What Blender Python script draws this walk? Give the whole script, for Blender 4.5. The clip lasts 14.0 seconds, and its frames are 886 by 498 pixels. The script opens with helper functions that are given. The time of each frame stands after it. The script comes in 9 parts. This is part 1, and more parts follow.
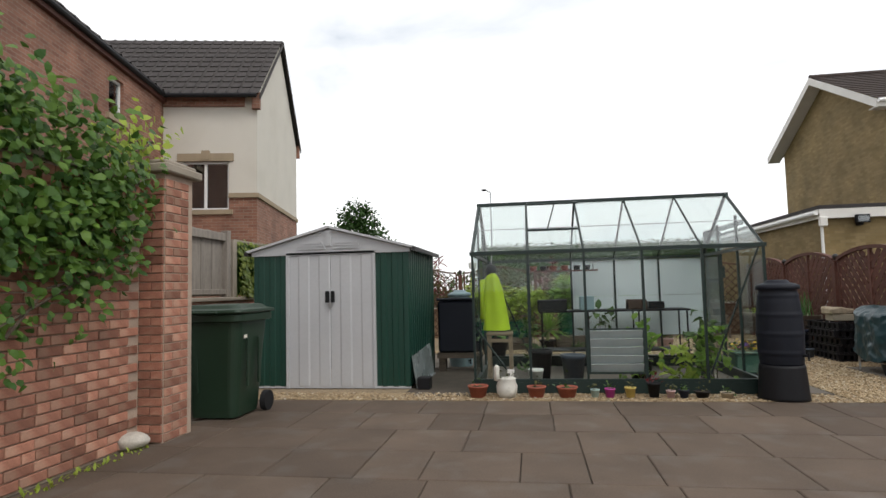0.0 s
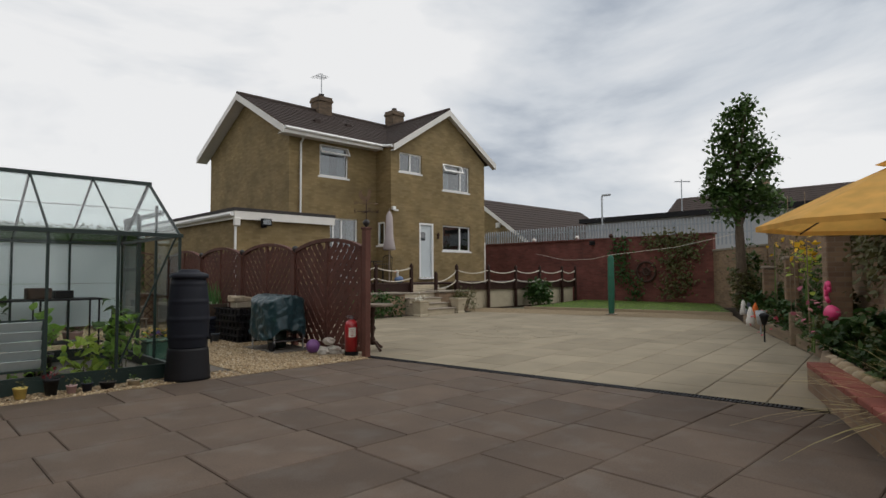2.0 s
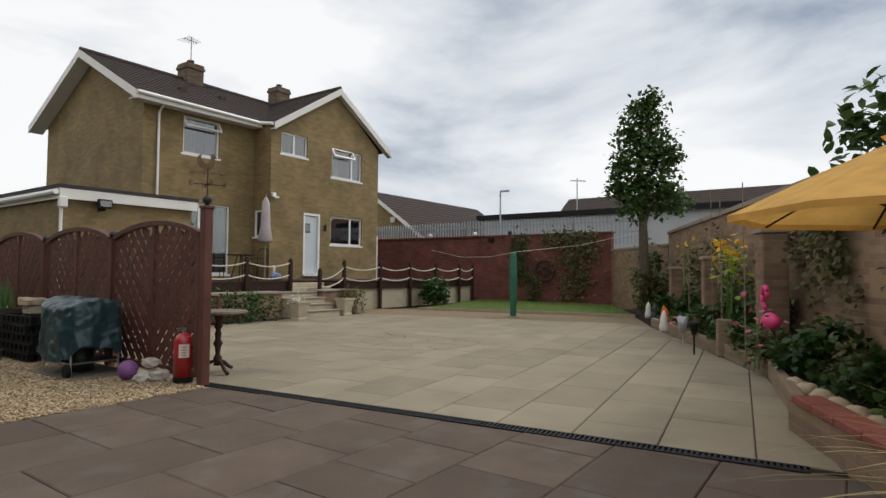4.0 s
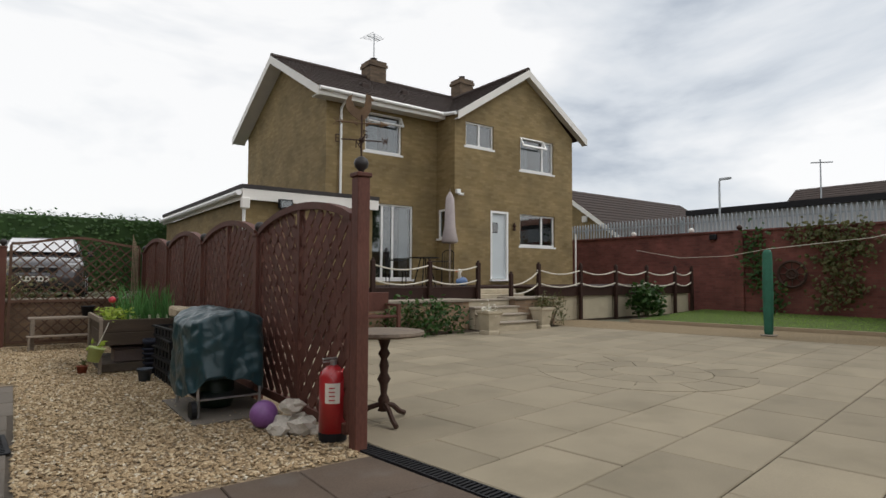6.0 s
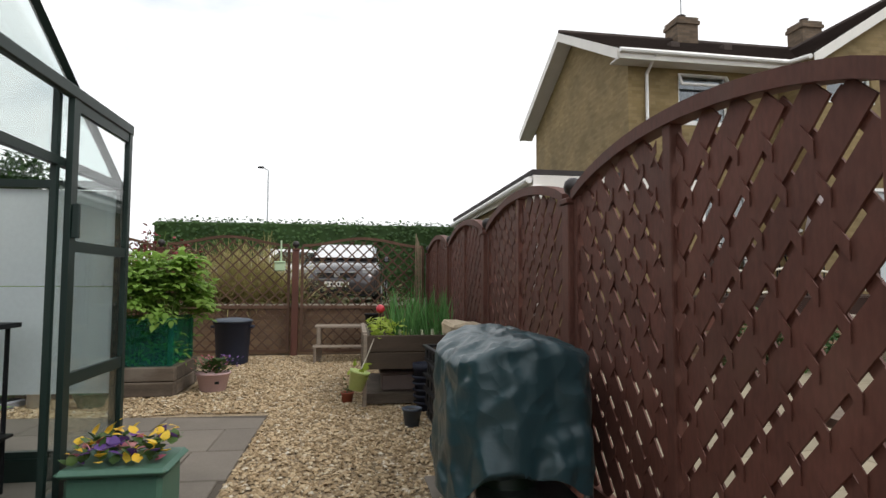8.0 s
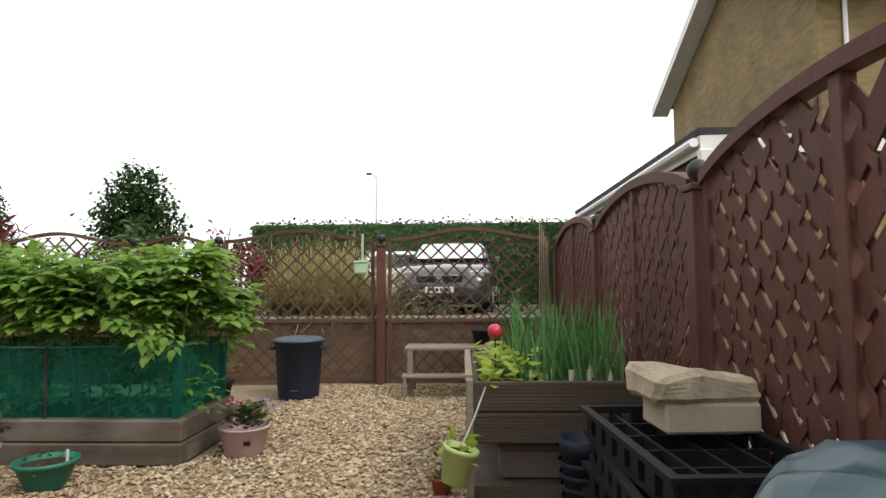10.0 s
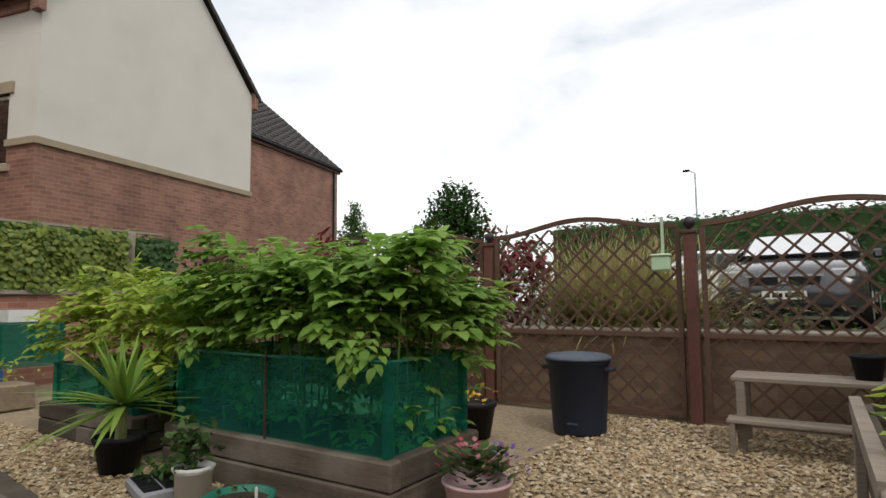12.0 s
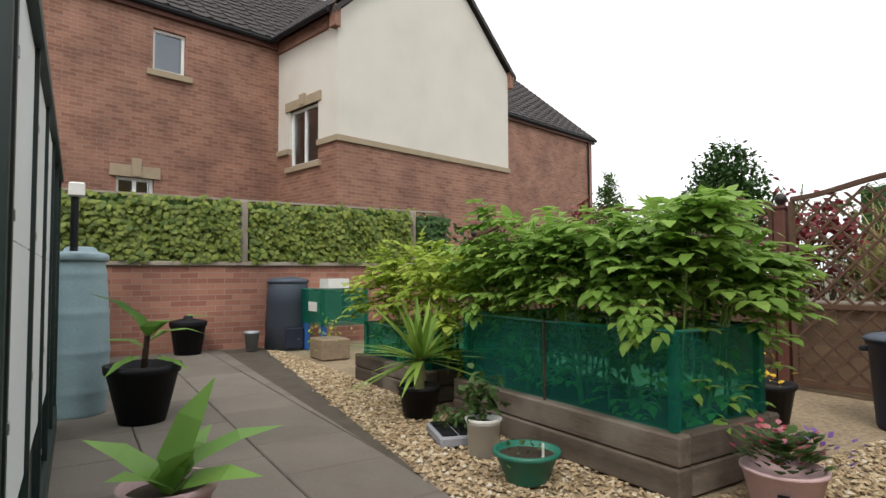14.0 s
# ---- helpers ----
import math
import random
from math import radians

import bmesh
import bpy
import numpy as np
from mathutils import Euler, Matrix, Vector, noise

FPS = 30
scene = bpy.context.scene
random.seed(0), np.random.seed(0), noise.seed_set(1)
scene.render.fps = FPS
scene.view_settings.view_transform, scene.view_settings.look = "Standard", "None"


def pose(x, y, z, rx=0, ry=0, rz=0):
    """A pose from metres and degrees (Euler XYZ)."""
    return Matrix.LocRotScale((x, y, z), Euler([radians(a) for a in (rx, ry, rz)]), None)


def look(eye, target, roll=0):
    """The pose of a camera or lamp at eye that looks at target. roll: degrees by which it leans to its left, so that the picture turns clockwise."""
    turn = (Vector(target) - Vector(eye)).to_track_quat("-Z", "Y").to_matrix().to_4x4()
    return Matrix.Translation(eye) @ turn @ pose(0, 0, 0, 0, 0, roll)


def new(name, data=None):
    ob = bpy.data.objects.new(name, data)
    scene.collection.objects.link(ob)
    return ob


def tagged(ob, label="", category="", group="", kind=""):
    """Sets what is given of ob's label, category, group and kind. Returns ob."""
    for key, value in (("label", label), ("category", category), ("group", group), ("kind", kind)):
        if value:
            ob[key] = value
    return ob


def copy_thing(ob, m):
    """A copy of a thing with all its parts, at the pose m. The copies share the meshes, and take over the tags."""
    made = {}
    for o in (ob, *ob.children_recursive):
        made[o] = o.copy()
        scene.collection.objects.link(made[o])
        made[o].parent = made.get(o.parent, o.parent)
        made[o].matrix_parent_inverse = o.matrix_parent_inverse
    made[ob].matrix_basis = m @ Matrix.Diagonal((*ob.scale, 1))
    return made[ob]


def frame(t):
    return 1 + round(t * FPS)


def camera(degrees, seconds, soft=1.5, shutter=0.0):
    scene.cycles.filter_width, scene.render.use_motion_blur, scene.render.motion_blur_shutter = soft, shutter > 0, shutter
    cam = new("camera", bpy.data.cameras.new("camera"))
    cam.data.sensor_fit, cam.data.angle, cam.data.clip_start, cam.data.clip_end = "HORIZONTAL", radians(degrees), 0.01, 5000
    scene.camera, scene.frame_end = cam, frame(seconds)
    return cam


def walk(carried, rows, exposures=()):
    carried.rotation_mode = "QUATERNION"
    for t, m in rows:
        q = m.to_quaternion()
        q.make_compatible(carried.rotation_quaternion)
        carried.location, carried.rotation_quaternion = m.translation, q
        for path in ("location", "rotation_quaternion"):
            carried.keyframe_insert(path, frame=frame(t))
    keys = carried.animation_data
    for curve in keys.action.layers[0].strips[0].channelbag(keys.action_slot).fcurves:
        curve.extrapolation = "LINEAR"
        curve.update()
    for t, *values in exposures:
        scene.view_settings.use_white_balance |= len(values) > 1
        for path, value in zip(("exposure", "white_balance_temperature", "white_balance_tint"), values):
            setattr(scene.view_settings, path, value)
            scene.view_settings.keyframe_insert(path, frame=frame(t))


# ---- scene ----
cam = camera(75.1, 14.0)
PATH = [
    (0, (1.271, -1.196, 1.23), (0.97, 0.776, 1.371), -1.4),
    (0.5, (1.253, -1.342, 1.23), (1.465, 0.644, 1.342), -0.9),
    (1, (1.261, -1.305, 1.204), (1.953, 0.569, 1.3), -0.8),
    (1.5, (1.275, -1.344, 1.213), (2.317, 0.361, 1.302), -0.5),
    (2, (1.312, -1.351, 1.178), (2.707, 0.08, 1.267), -0.2),
    (2.5, (1.466, -1.199, 1.173), (3.047, 0.023, 1.243), 0.3),
    (4.8, (3.631, 0.575, 1.209), (5.263, 1.727, 1.288), 0.5),
    (5, (3.781, 0.751, 1.205), (5.379, 1.952, 1.288), 0.5),
    (5.5, (4.158, 1.308, 1.192), (5.659, 2.627, 1.281), 0.4),
    (6, (4.449, 1.916, 1.166), (5.644, 3.518, 1.259), 0.3),
    (6.5, (4.697, 2.463, 1.13), (5.662, 4.213, 1.224), 0.1),
    (7, (4.912, 3.168, 1.1), (5.531, 5.067, 1.203), -0.1),
    (7.2, (4.979, 3.442, 1.108), (5.495, 5.371, 1.212), 0.1),
    (9.3, (5.288, 5.95, 1.101), (5.435, 7.941, 1.218), -0.3),
    (9.5, (5.28, 6.174, 1.094), (5.37, 8.169, 1.211), -0.3),
    (10, (5.265, 6.768, 1.097), (5.196, 8.762, 1.23), -0.4),
    (10.5, (5.252, 7.233, 1.08), (5.027, 9.216, 1.22), -0.6),
    (11, (5.212, 7.658, 1.064), (4.611, 9.56, 1.213), -0.8),
    (11.5, (5.173, 7.95, 1.079), (4.341, 9.762, 1.235), -0.7),
    (12, (5.186, 8.208, 1.032), (4.108, 9.884, 1.208), -0.5),
    (12.5, (5.221, 8.24, 0.992), (3.925, 9.753, 1.165), -0.4),
    (13, (5.204, 8.258, 0.968), (3.721, 9.593, 1.104), -0.1),
    (13.5, (5.21, 8.253, 0.984), (3.656, 9.507, 1.091), -0.3),
    (14, (5.11, 8.122, 0.998), (3.423, 9.193, 1.089), -0.3),
]
EXPOSURES = [(0, -0.02), (0.5, -0.47), (1.0, -0.68), (1.5, -0.62), (2.5, -0.42), (5.0, -0.32), (6.5, -0.28), (7.2, -0.16), (9.5, 0.42), (10.5, 0.25), (11.5, 0.0), (12.5, -0.10), (13.2, 0.2), (14, 0.35)]
walk(cam, [(t, look(eye, target, roll)) for t, eye, target, roll in PATH], EXPOSURES)

# ---------- world, sun ----------
world = bpy.data.worlds.new("overcast_sky")
scene.world = world
world.use_nodes = True
wn, wl = world.node_tree.nodes, world.node_tree.links
wn.clear()
w_out = wn.new("ShaderNodeOutputWorld")
w_bg = wn.new("ShaderNodeBackground")
w_sky = wn.new("ShaderNodeTexSky")
w_sky.sky_type, w_sky.sun_disc = "NISHITA", False
w_sky.sun_elevation, w_sky.sun_rotation = radians(48), radians(126)
w_co = wn.new("ShaderNodeTexCoord")
w_map = wn.new("ShaderNodeMapping")
w_map.inputs["Scale"].default_value = (1.0, 1.0, 2.6)
w_noise = wn.new("ShaderNodeTexNoise")
w_noise.inputs["Scale"].default_value, w_noise.inputs["Detail"].default_value = 1.9, 7.0
w_noise.inputs["Roughness"].default_value, w_noise.inputs["Distortion"].default_value = 0.52, 0.35
w_sep = wn.new("ShaderNodeSeparateXYZ")
w_side = wn.new("ShaderNodeMapRange")
w_side.inputs["From Min"].default_value, w_side.inputs["From Max"].default_value = 0.35, 1.0
w_side.inputs["To Min"].default_value, w_side.inputs["To Max"].default_value = 0.0, 0.11
w_add = wn.new("ShaderNodeMath")
w_add.operation = "SUBTRACT"
w_ramp = wn.new("ShaderNodeValToRGB")
w_ramp.color_ramp.elements[0].position, w_ramp.color_ramp.elements[0].color = 0.22, (0.36, 0.43, 0.54, 1)
w_ramp.color_ramp.elements[1].position, w_ramp.color_ramp.elements[1].color = 0.50, (1.2, 1.2, 1.2, 1)
w_mid = w_ramp.color_ramp.elements.new(0.36)
w_mid.color = (0.84, 0.89, 0.95, 1)
w_mix = wn.new("ShaderNodeMixRGB")
w_mix.inputs["Fac"].default_value = 0.92
w_dim = wn.new("ShaderNodeVectorMath")
w_dim.operation = "SCALE"
w_dim.inputs["Scale"].default_value = 0.1
wl.new(w_co.outputs["Generated"], w_map.inputs["Vector"])
wl.new(w_map.outputs["Vector"], w_noise.inputs["Vector"])
wl.new(w_co.outputs["Generated"], w_sep.inputs["Vector"])
wl.new(w_sep.outputs["X"], w_side.inputs["Value"])
wl.new(w_noise.outputs["Fac"], w_add.inputs[0])
wl.new(w_side.outputs["Result"], w_add.inputs[1])
wl.new(w_add.outputs["Value"], w_ramp.inputs["Fac"])
wl.new(w_sky.outputs["Color"], w_dim.inputs[0])
wl.new(w_dim.outputs["Vector"], w_mix.inputs["Color1"])
wl.new(w_ramp.outputs["Color"], w_mix.inputs["Color2"])
wl.new(w_mix.outputs["Color"], w_bg.inputs["Color"])
w_bg.inputs["Strength"].default_value = 1.06
wl.new(w_bg.outputs["Background"], w_out.inputs["Surface"])

sun = new("sun", bpy.data.lights.new("sun", "SUN"))
sun.data.energy, sun.data.angle, sun.data.color = 1.4, radians(24), (1.0, 0.96, 0.9)
sun.matrix_world = look((22, -16, 30), (0, 0, 0))


# ---------- materials ----------
def node_mat(name, rough=0.7, metal=0.0):
    m = bpy.data.materials.new(name)
    m.use_nodes = True
    b = m.node_tree.nodes["Principled BSDF"]
    b.inputs["Roughness"].default_value, b.inputs["Metallic"].default_value = rough, metal
    return m, m.node_tree.nodes, m.node_tree.links, b


def shade(c, k):
    return (min(1, c[0] * k), min(1, c[1] * k), min(1, c[2] * k), 1)


def surface(name, col, rough=0.7, var=0.18, scale=6.0, fine=60.0, bump=0.25, metal=0.0, rand=0.0, stain=None, stretch=(1, 1, 1), coat=0.0, dist=0.004):
    """Two scales of noise over a base colour, with relief; rand varies it from object to object."""
    m, n, l, b = node_mat(name, rough, metal)
    co, mp = n.new("ShaderNodeTexCoord"), n.new("ShaderNodeMapping")
    mp.inputs["Scale"].default_value = stretch
    l.new(co.outputs["Object"], mp.inputs["Vector"])
    big, small = n.new("ShaderNodeTexNoise"), n.new("ShaderNodeTexNoise")
    for t, s in ((big, scale), (small, fine)):
        t.inputs["Scale"].default_value, t.inputs["Detail"].default_value = s, 5
        l.new(mp.outputs["Vector"], t.inputs["Vector"])
    mix = n.new("ShaderNodeMath")
    mix.operation = "MULTIPLY_ADD"
    mix.inputs[1].default_value = 0.45
    l.new(small.outputs["Fac"], mix.inputs[0])
    half = n.new("ShaderNodeMath")
    half.operation = "MULTIPLY"
    half.inputs[1].default_value = 0.55
    l.new(big.outputs["Fac"], half.inputs[0])
    l.new(half.outputs[0], mix.inputs[2])
    ramp = n.new("ShaderNodeValToRGB")
    ramp.color_ramp.elements[0].position, ramp.color_ramp.elements[0].color = 0.34, shade(col, 1 - var)
    ramp.color_ramp.elements[1].position, ramp.color_ramp.elements[1].color = 0.66, shade(col, 1 + var)
    l.new(mix.outputs[0], ramp.inputs["Fac"])
    last = ramp.outputs["Color"]
    if stain:
        st = n.new("ShaderNodeTexNoise")
        st.inputs["Scale"].default_value, st.inputs["Detail"].default_value = stain[1], 6
        l.new(co.outputs["Object"], st.inputs["Vector"])
        sr = n.new("ShaderNodeValToRGB")
        sr.color_ramp.elements[0].position, sr.color_ramp.elements[0].color = 0.52, (0, 0, 0, 1)
        sr.color_ramp.elements[1].position, sr.color_ramp.elements[1].color = 0.68, (stain[2], stain[2], stain[2], 1)
        l.new(st.outputs["Fac"], sr.inputs["Fac"])
        sm = n.new("ShaderNodeMixRGB")
        sm.inputs["Color2"].default_value = (*stain[0], 1)
        l.new(sr.outputs["Color"], sm.inputs["Fac"])
        l.new(last, sm.inputs["Color1"])
        last = sm.outputs["Color"]
    if rand:
        oi, mr = n.new("ShaderNodeObjectInfo"), n.new("ShaderNodeMapRange")
        mr.inputs["To Min"].default_value, mr.inputs["To Max"].default_value = 1 - rand, 1 + rand
        l.new(oi.outputs["Random"], mr.inputs["Value"])
        vm = n.new("ShaderNodeVectorMath")
        vm.operation = "SCALE"
        l.new(last, vm.inputs[0])
        l.new(mr.outputs["Result"], vm.inputs["Scale"])
        last = vm.outputs["Vector"]
    l.new(last, b.inputs["Base Color"])
    rr = n.new("ShaderNodeMapRange")
    rr.inputs["To Min"].default_value, rr.inputs["To Max"].default_value = max(0.02, rough - 0.1), min(1, rough + 0.12)
    l.new(big.outputs["Fac"], rr.inputs["Value"])
    l.new(rr.outputs["Result"], b.inputs["Roughness"])
    if bump:
        bp = n.new("ShaderNodeBump")
        bp.inputs["Strength"].default_value, bp.inputs["Distance"].default_value = bump, dist
        l.new(mix.outputs[0], bp.inputs["Height"])
        l.new(bp.outputs["Normal"], b.inputs["Normal"])
    if coat:
        b.inputs["Coat Weight"].default_value = coat
    if rough > 0.55 and not metal:
        b.inputs["Specular IOR Level"].default_value = 0.28
    return m


def crumpled(name, col, rough):
    """Plastic sheet with sharp creases at two scales."""
    m, n, l, b = node_mat(name, rough)
    co, ns = n.new("ShaderNodeTexCoord"), n.new("ShaderNodeTexNoise")
    ns.inputs["Scale"].default_value = 3.0
    l.new(co.outputs["Object"], ns.inputs["Vector"])
    wp = n.new("ShaderNodeVectorMath")
    wp.operation = "MULTIPLY_ADD"
    wp.inputs[1].default_value = (0.25, 0.25, 0.25)
    l.new(ns.outputs["Color"], wp.inputs[0])
    l.new(co.outputs["Object"], wp.inputs[2])
    last = None
    for sc_, amt in ((4.0, 0.009), (9.0, 0.004)):
        vo, bp = n.new("ShaderNodeTexVoronoi"), n.new("ShaderNodeBump")
        vo.inputs["Scale"].default_value = sc_
        l.new(wp.outputs["Vector"], vo.inputs["Vector"])
        bp.inputs["Strength"].default_value, bp.inputs["Distance"].default_value = 0.9, amt * 3.2
        l.new(vo.outputs["Distance"], bp.inputs["Height"])
        if last:
            l.new(last, bp.inputs["Normal"])
        last = bp.outputs["Normal"]
    l.new(last, b.inputs["Normal"])
    b.inputs["Specular IOR Level"].default_value = 0.5
    hv, vm = n.new("ShaderNodeMapRange"), n.new("ShaderNodeVectorMath")
    hv.inputs["To Min"].default_value, hv.inputs["To Max"].default_value = 0.75, 1.25
    l.new(ns.outputs["Fac"], hv.inputs["Value"])
    vm.operation = "SCALE"
    vm.inputs[0].default_value = col
    l.new(hv.outputs["Result"], vm.inputs["Scale"])
    l.new(vm.outputs["Vector"], b.inputs["Base Color"])
    return m


def leafy(name, col, col2, rough=0.5, glow=0.25):
    """Leaves: colour from leaf to leaf between two greens, some light coming through."""
    m, n, l, b = node_mat(name, rough)
    ge, mx = n.new("ShaderNodeNewGeometry"), n.new("ShaderNodeMixRGB")
    mx.inputs["Color1"].default_value, mx.inputs["Color2"].default_value = (*col, 1), (*col2, 1)
    l.new(ge.outputs["Random Per Island"], mx.inputs["Fac"])
    co, ns = n.new("ShaderNodeTexCoord"), n.new("ShaderNodeTexNoise")
    ns.inputs["Scale"].default_value = 5
    l.new(co.outputs["Object"], ns.inputs["Vector"])
    hv = n.new("ShaderNodeMapRange")
    hv.inputs["To Min"].default_value, hv.inputs["To Max"].default_value = 0.7, 1.3
    l.new(ns.outputs["Fac"], hv.inputs["Value"])
    vm = n.new("ShaderNodeVectorMath")
    vm.operation = "SCALE"
    l.new(mx.outputs["Color"], vm.inputs[0])
    l.new(hv.outputs["Result"], vm.inputs["Scale"])
    l.new(vm.outputs["Vector"], b.inputs["Base Color"])
    b.inputs["Specular IOR Level"].default_value = 0.3
    tr, ms = n.new("ShaderNodeBsdfTranslucent"), n.new("ShaderNodeMixShader")
    l.new(vm.outputs["Vector"], tr.inputs["Color"])
    ms.inputs["Fac"].default_value = glow
    l.new(b.outputs["BSDF"], ms.inputs[1])
    l.new(tr.outputs["BSDF"], ms.inputs[2])
    l.new(ms.outputs["Shader"], n["Material Output"].inputs["Surface"])
    return m


def brickwork(name, cols, mortar, bw=0.225, bh=0.075, joint=0.01, var=0.5, bump=0.5):
    """Stretcher-bond brick on walls that face along local x or y."""
    m, n, l, b = node_mat(name, 0.85)
    co, sp, ad, cb = n.new("ShaderNodeTexCoord"), n.new("ShaderNodeSeparateXYZ"), n.new("ShaderNodeMath"), n.new("ShaderNodeCombineXYZ")
    l.new(co.outputs["Object"], sp.inputs[0])
    l.new(sp.outputs["X"], ad.inputs[0])
    l.new(sp.outputs["Y"], ad.inputs[1])
    l.new(ad.outputs[0], cb.inputs["X"])
    l.new(sp.outputs["Z"], cb.inputs["Y"])
    br = n.new("ShaderNodeTexBrick")
    br.inputs["Scale"].default_value = 1.0
    br.inputs["Brick Width"].default_value, br.inputs["Row Height"].default_value = bw, bh
    br.inputs["Mortar Size"].default_value, br.inputs["Mortar Smooth"].default_value = joint / 2, 0.15
    br.inputs["Color1"].default_value, br.inputs["Color2"].default_value = (*cols[0], 1), (*cols[1], 1)
    br.inputs["Mortar"].default_value = (*mortar, 1)
    l.new(cb.outputs[0], br.inputs["Vector"])
    ns = n.new("ShaderNodeTexNoise")
    ns.inputs["Scale"].default_value, ns.inputs["Detail"].default_value = 1.3, 7
    l.new(co.outputs["Object"], ns.inputs["Vector"])
    mr = n.new("ShaderNodeMapRange")
    mr.inputs["From Min"].default_value, mr.inputs["From Max"].default_value = 0.3, 0.7
    mr.inputs["To Min"].default_value, mr.inputs["To Max"].default_value = 1 - var * 0.5, 1 + var * 0.5
    l.new(ns.outputs["Fac"], mr.inputs["Value"])
    vm = n.new("ShaderNodeVectorMath")
    vm.operation = "SCALE"
    l.new(br.outputs["Color"], vm.inputs[0])
    l.new(mr.outputs["Result"], vm.inputs["Scale"])
    l.new(vm.outputs["Vector"], b.inputs["Base Color"])
    bp = n.new("ShaderNodeBump")
    bp.invert = True
    bp.inputs["Strength"].default_value, bp.inputs["Distance"].default_value = bump, 0.006
    l.new(br.outputs["Fac"], bp.inputs["Height"])
    l.new(bp.outputs["Normal"], b.inputs["Normal"])
    return m


def glass(name, col=(0.95, 0.975, 0.97), rough=0.0, gloss=0.02):
    """Thin pane: mostly clear, with a glossy skin."""
    m, n, l, b = node_mat(name, rough)
    tr, gl, ms, fr = n.new("ShaderNodeBsdfTransparent"), n.new("ShaderNodeBsdfGlossy"), n.new("ShaderNodeMixShader"), n.new("ShaderNodeLayerWeight")
    tr.inputs["Color"].default_value = (*col, 1)
    gl.inputs["Roughness"].default_value = 0.02 + rough
    fr.inputs["Blend"].default_value = 0.2
    sc = n.new("ShaderNodeMath")
    sc.operation = "MULTIPLY_ADD"
    sc.inputs[1].default_value, sc.inputs[2].default_value = 0.35, gloss
    l.new(fr.outputs["Facing"], sc.inputs[0])
    l.new(sc.outputs[0], ms.inputs["Fac"])
    l.new(tr.outputs[0], ms.inputs[1])
    l.new(gl.outputs[0], ms.inputs[2])
    l.new(ms.outputs[0], n["Material Output"].inputs["Surface"])
    return m


SLAB_DARK = surface("grey_concrete_flag", (0.104, 0.076, 0.057), 0.8, 0.25, 2.2, 90, 0.35, rand=0.16, stain=((0.15, 0.135, 0.12), 3.0, 0.35))
SLAB_PATH = surface("path_concrete_flag", (0.17, 0.147, 0.123), 0.85, 0.15, 2.5, 90, 0.3, rand=0.12, stain=((0.10, 0.09, 0.075), 1.6, 0.4))
SLAB_LIGHT = surface("cream_paving_slab", (0.275, 0.235, 0.168), 0.82, 0.12, 2.0, 110, 0.3, rand=0.10, stain=((0.18, 0.155, 0.108), 1.3, 0.45))
JOINT_LIGHT = surface("pale_sandy_joint", (0.075, 0.062, 0.045), 0.95, 0.3, 5, 120, 0.3)
JOINT = surface("sandy_joint", (0.085, 0.07, 0.055), 0.95, 0.3, 5, 120, 0.3)
GRAVEL_BED = surface("gravel_bed", (0.30, 0.23, 0.15), 0.95, 0.45, 30, 90, 1.0, dist=0.02)
GRAVEL_FINE = surface("fine_brown_gravel", (0.23, 0.175, 0.105), 0.95, 0.4, 22, 120, 0.9, dist=0.012)
STONE = surface("gravel_stone", (0.42, 0.33, 0.225), 0.85, 0.25, 8, 70, 0.2, rand=0.0)
EARTH = surface("dark_soil", (0.045, 0.032, 0.022), 0.95, 0.35, 12, 90, 0.8, dist=0.02)
LAWN = surface("lawn_turf", (0.072, 0.108, 0.022), 0.9, 0.28, 3, 140, 0.8, dist=0.02)
VERGE = surface("rough_ground", (0.13, 0.13, 0.09), 0.95, 0.25, 0.6, 12, 0.3)
BRICK_RED = brickwork("red_brick", ((0.20, 0.088, 0.058), (0.29, 0.14, 0.095)), (0.28, 0.22, 0.17))
BRICK_OLD = brickwork("low_wall_brick", ((0.24, 0.095, 0.065), (0.36, 0.17, 0.115)), (0.30, 0.22, 0.17))
BRICK_BUFF = brickwork("buff_brick", ((0.195, 0.137, 0.056), (0.255, 0.187, 0.088)), (0.195, 0.146, 0.072), joint=0.008, var=0.45, bump=0.4)
BRICK_GARDEN = brickwork("weathered_garden_brick", ((0.19, 0.12, 0.075), (0.30, 0.20, 0.12)), (0.24, 0.19, 0.14))
BRICK_DARK = brickwork("dark_red_garden_brick", ((0.135, 0.042, 0.034), (0.19, 0.062, 0.048)), (0.13, 0.07, 0.055), joint=0.008, var=0.6)
RENDER_CREAM = surface("cream_render", (0.62, 0.585, 0.52), 0.9, 0.05, 1.2, 60, 0.12, stain=((0.50, 0.46, 0.38), 0.8, 0.25))
RENDER_WALL = surface("deck_render", (0.42, 0.37, 0.27), 0.9, 0.15, 2, 60, 0.2, stain=((0.25, 0.21, 0.15), 2.0, 0.4))
STONE_BAND = surface("stone_band", (0.34, 0.27, 0.185), 0.85, 0.12, 4, 60, 0.2)
COPING = surface("concrete_coping", (0.30, 0.26, 0.21), 0.9, 0.15, 4, 60, 0.2)
ROOF_TILE = surface("brown_roof_tile", (0.052, 0.038, 0.033), 0.8, 0.25, 2, 40, 0.3)
ROOF_GREY = surface("grey_roof_tile", (0.055, 0.048, 0.046), 0.8, 0.25, 2, 40, 0.3)
ROOF_RED = surface("red_roof_tile", (0.16, 0.07, 0.045), 0.8, 0.25, 2, 40, 0.3)
FELT = surface("roof_felt", (0.05, 0.045, 0.045), 0.9, 0.2, 3, 80, 0.3)
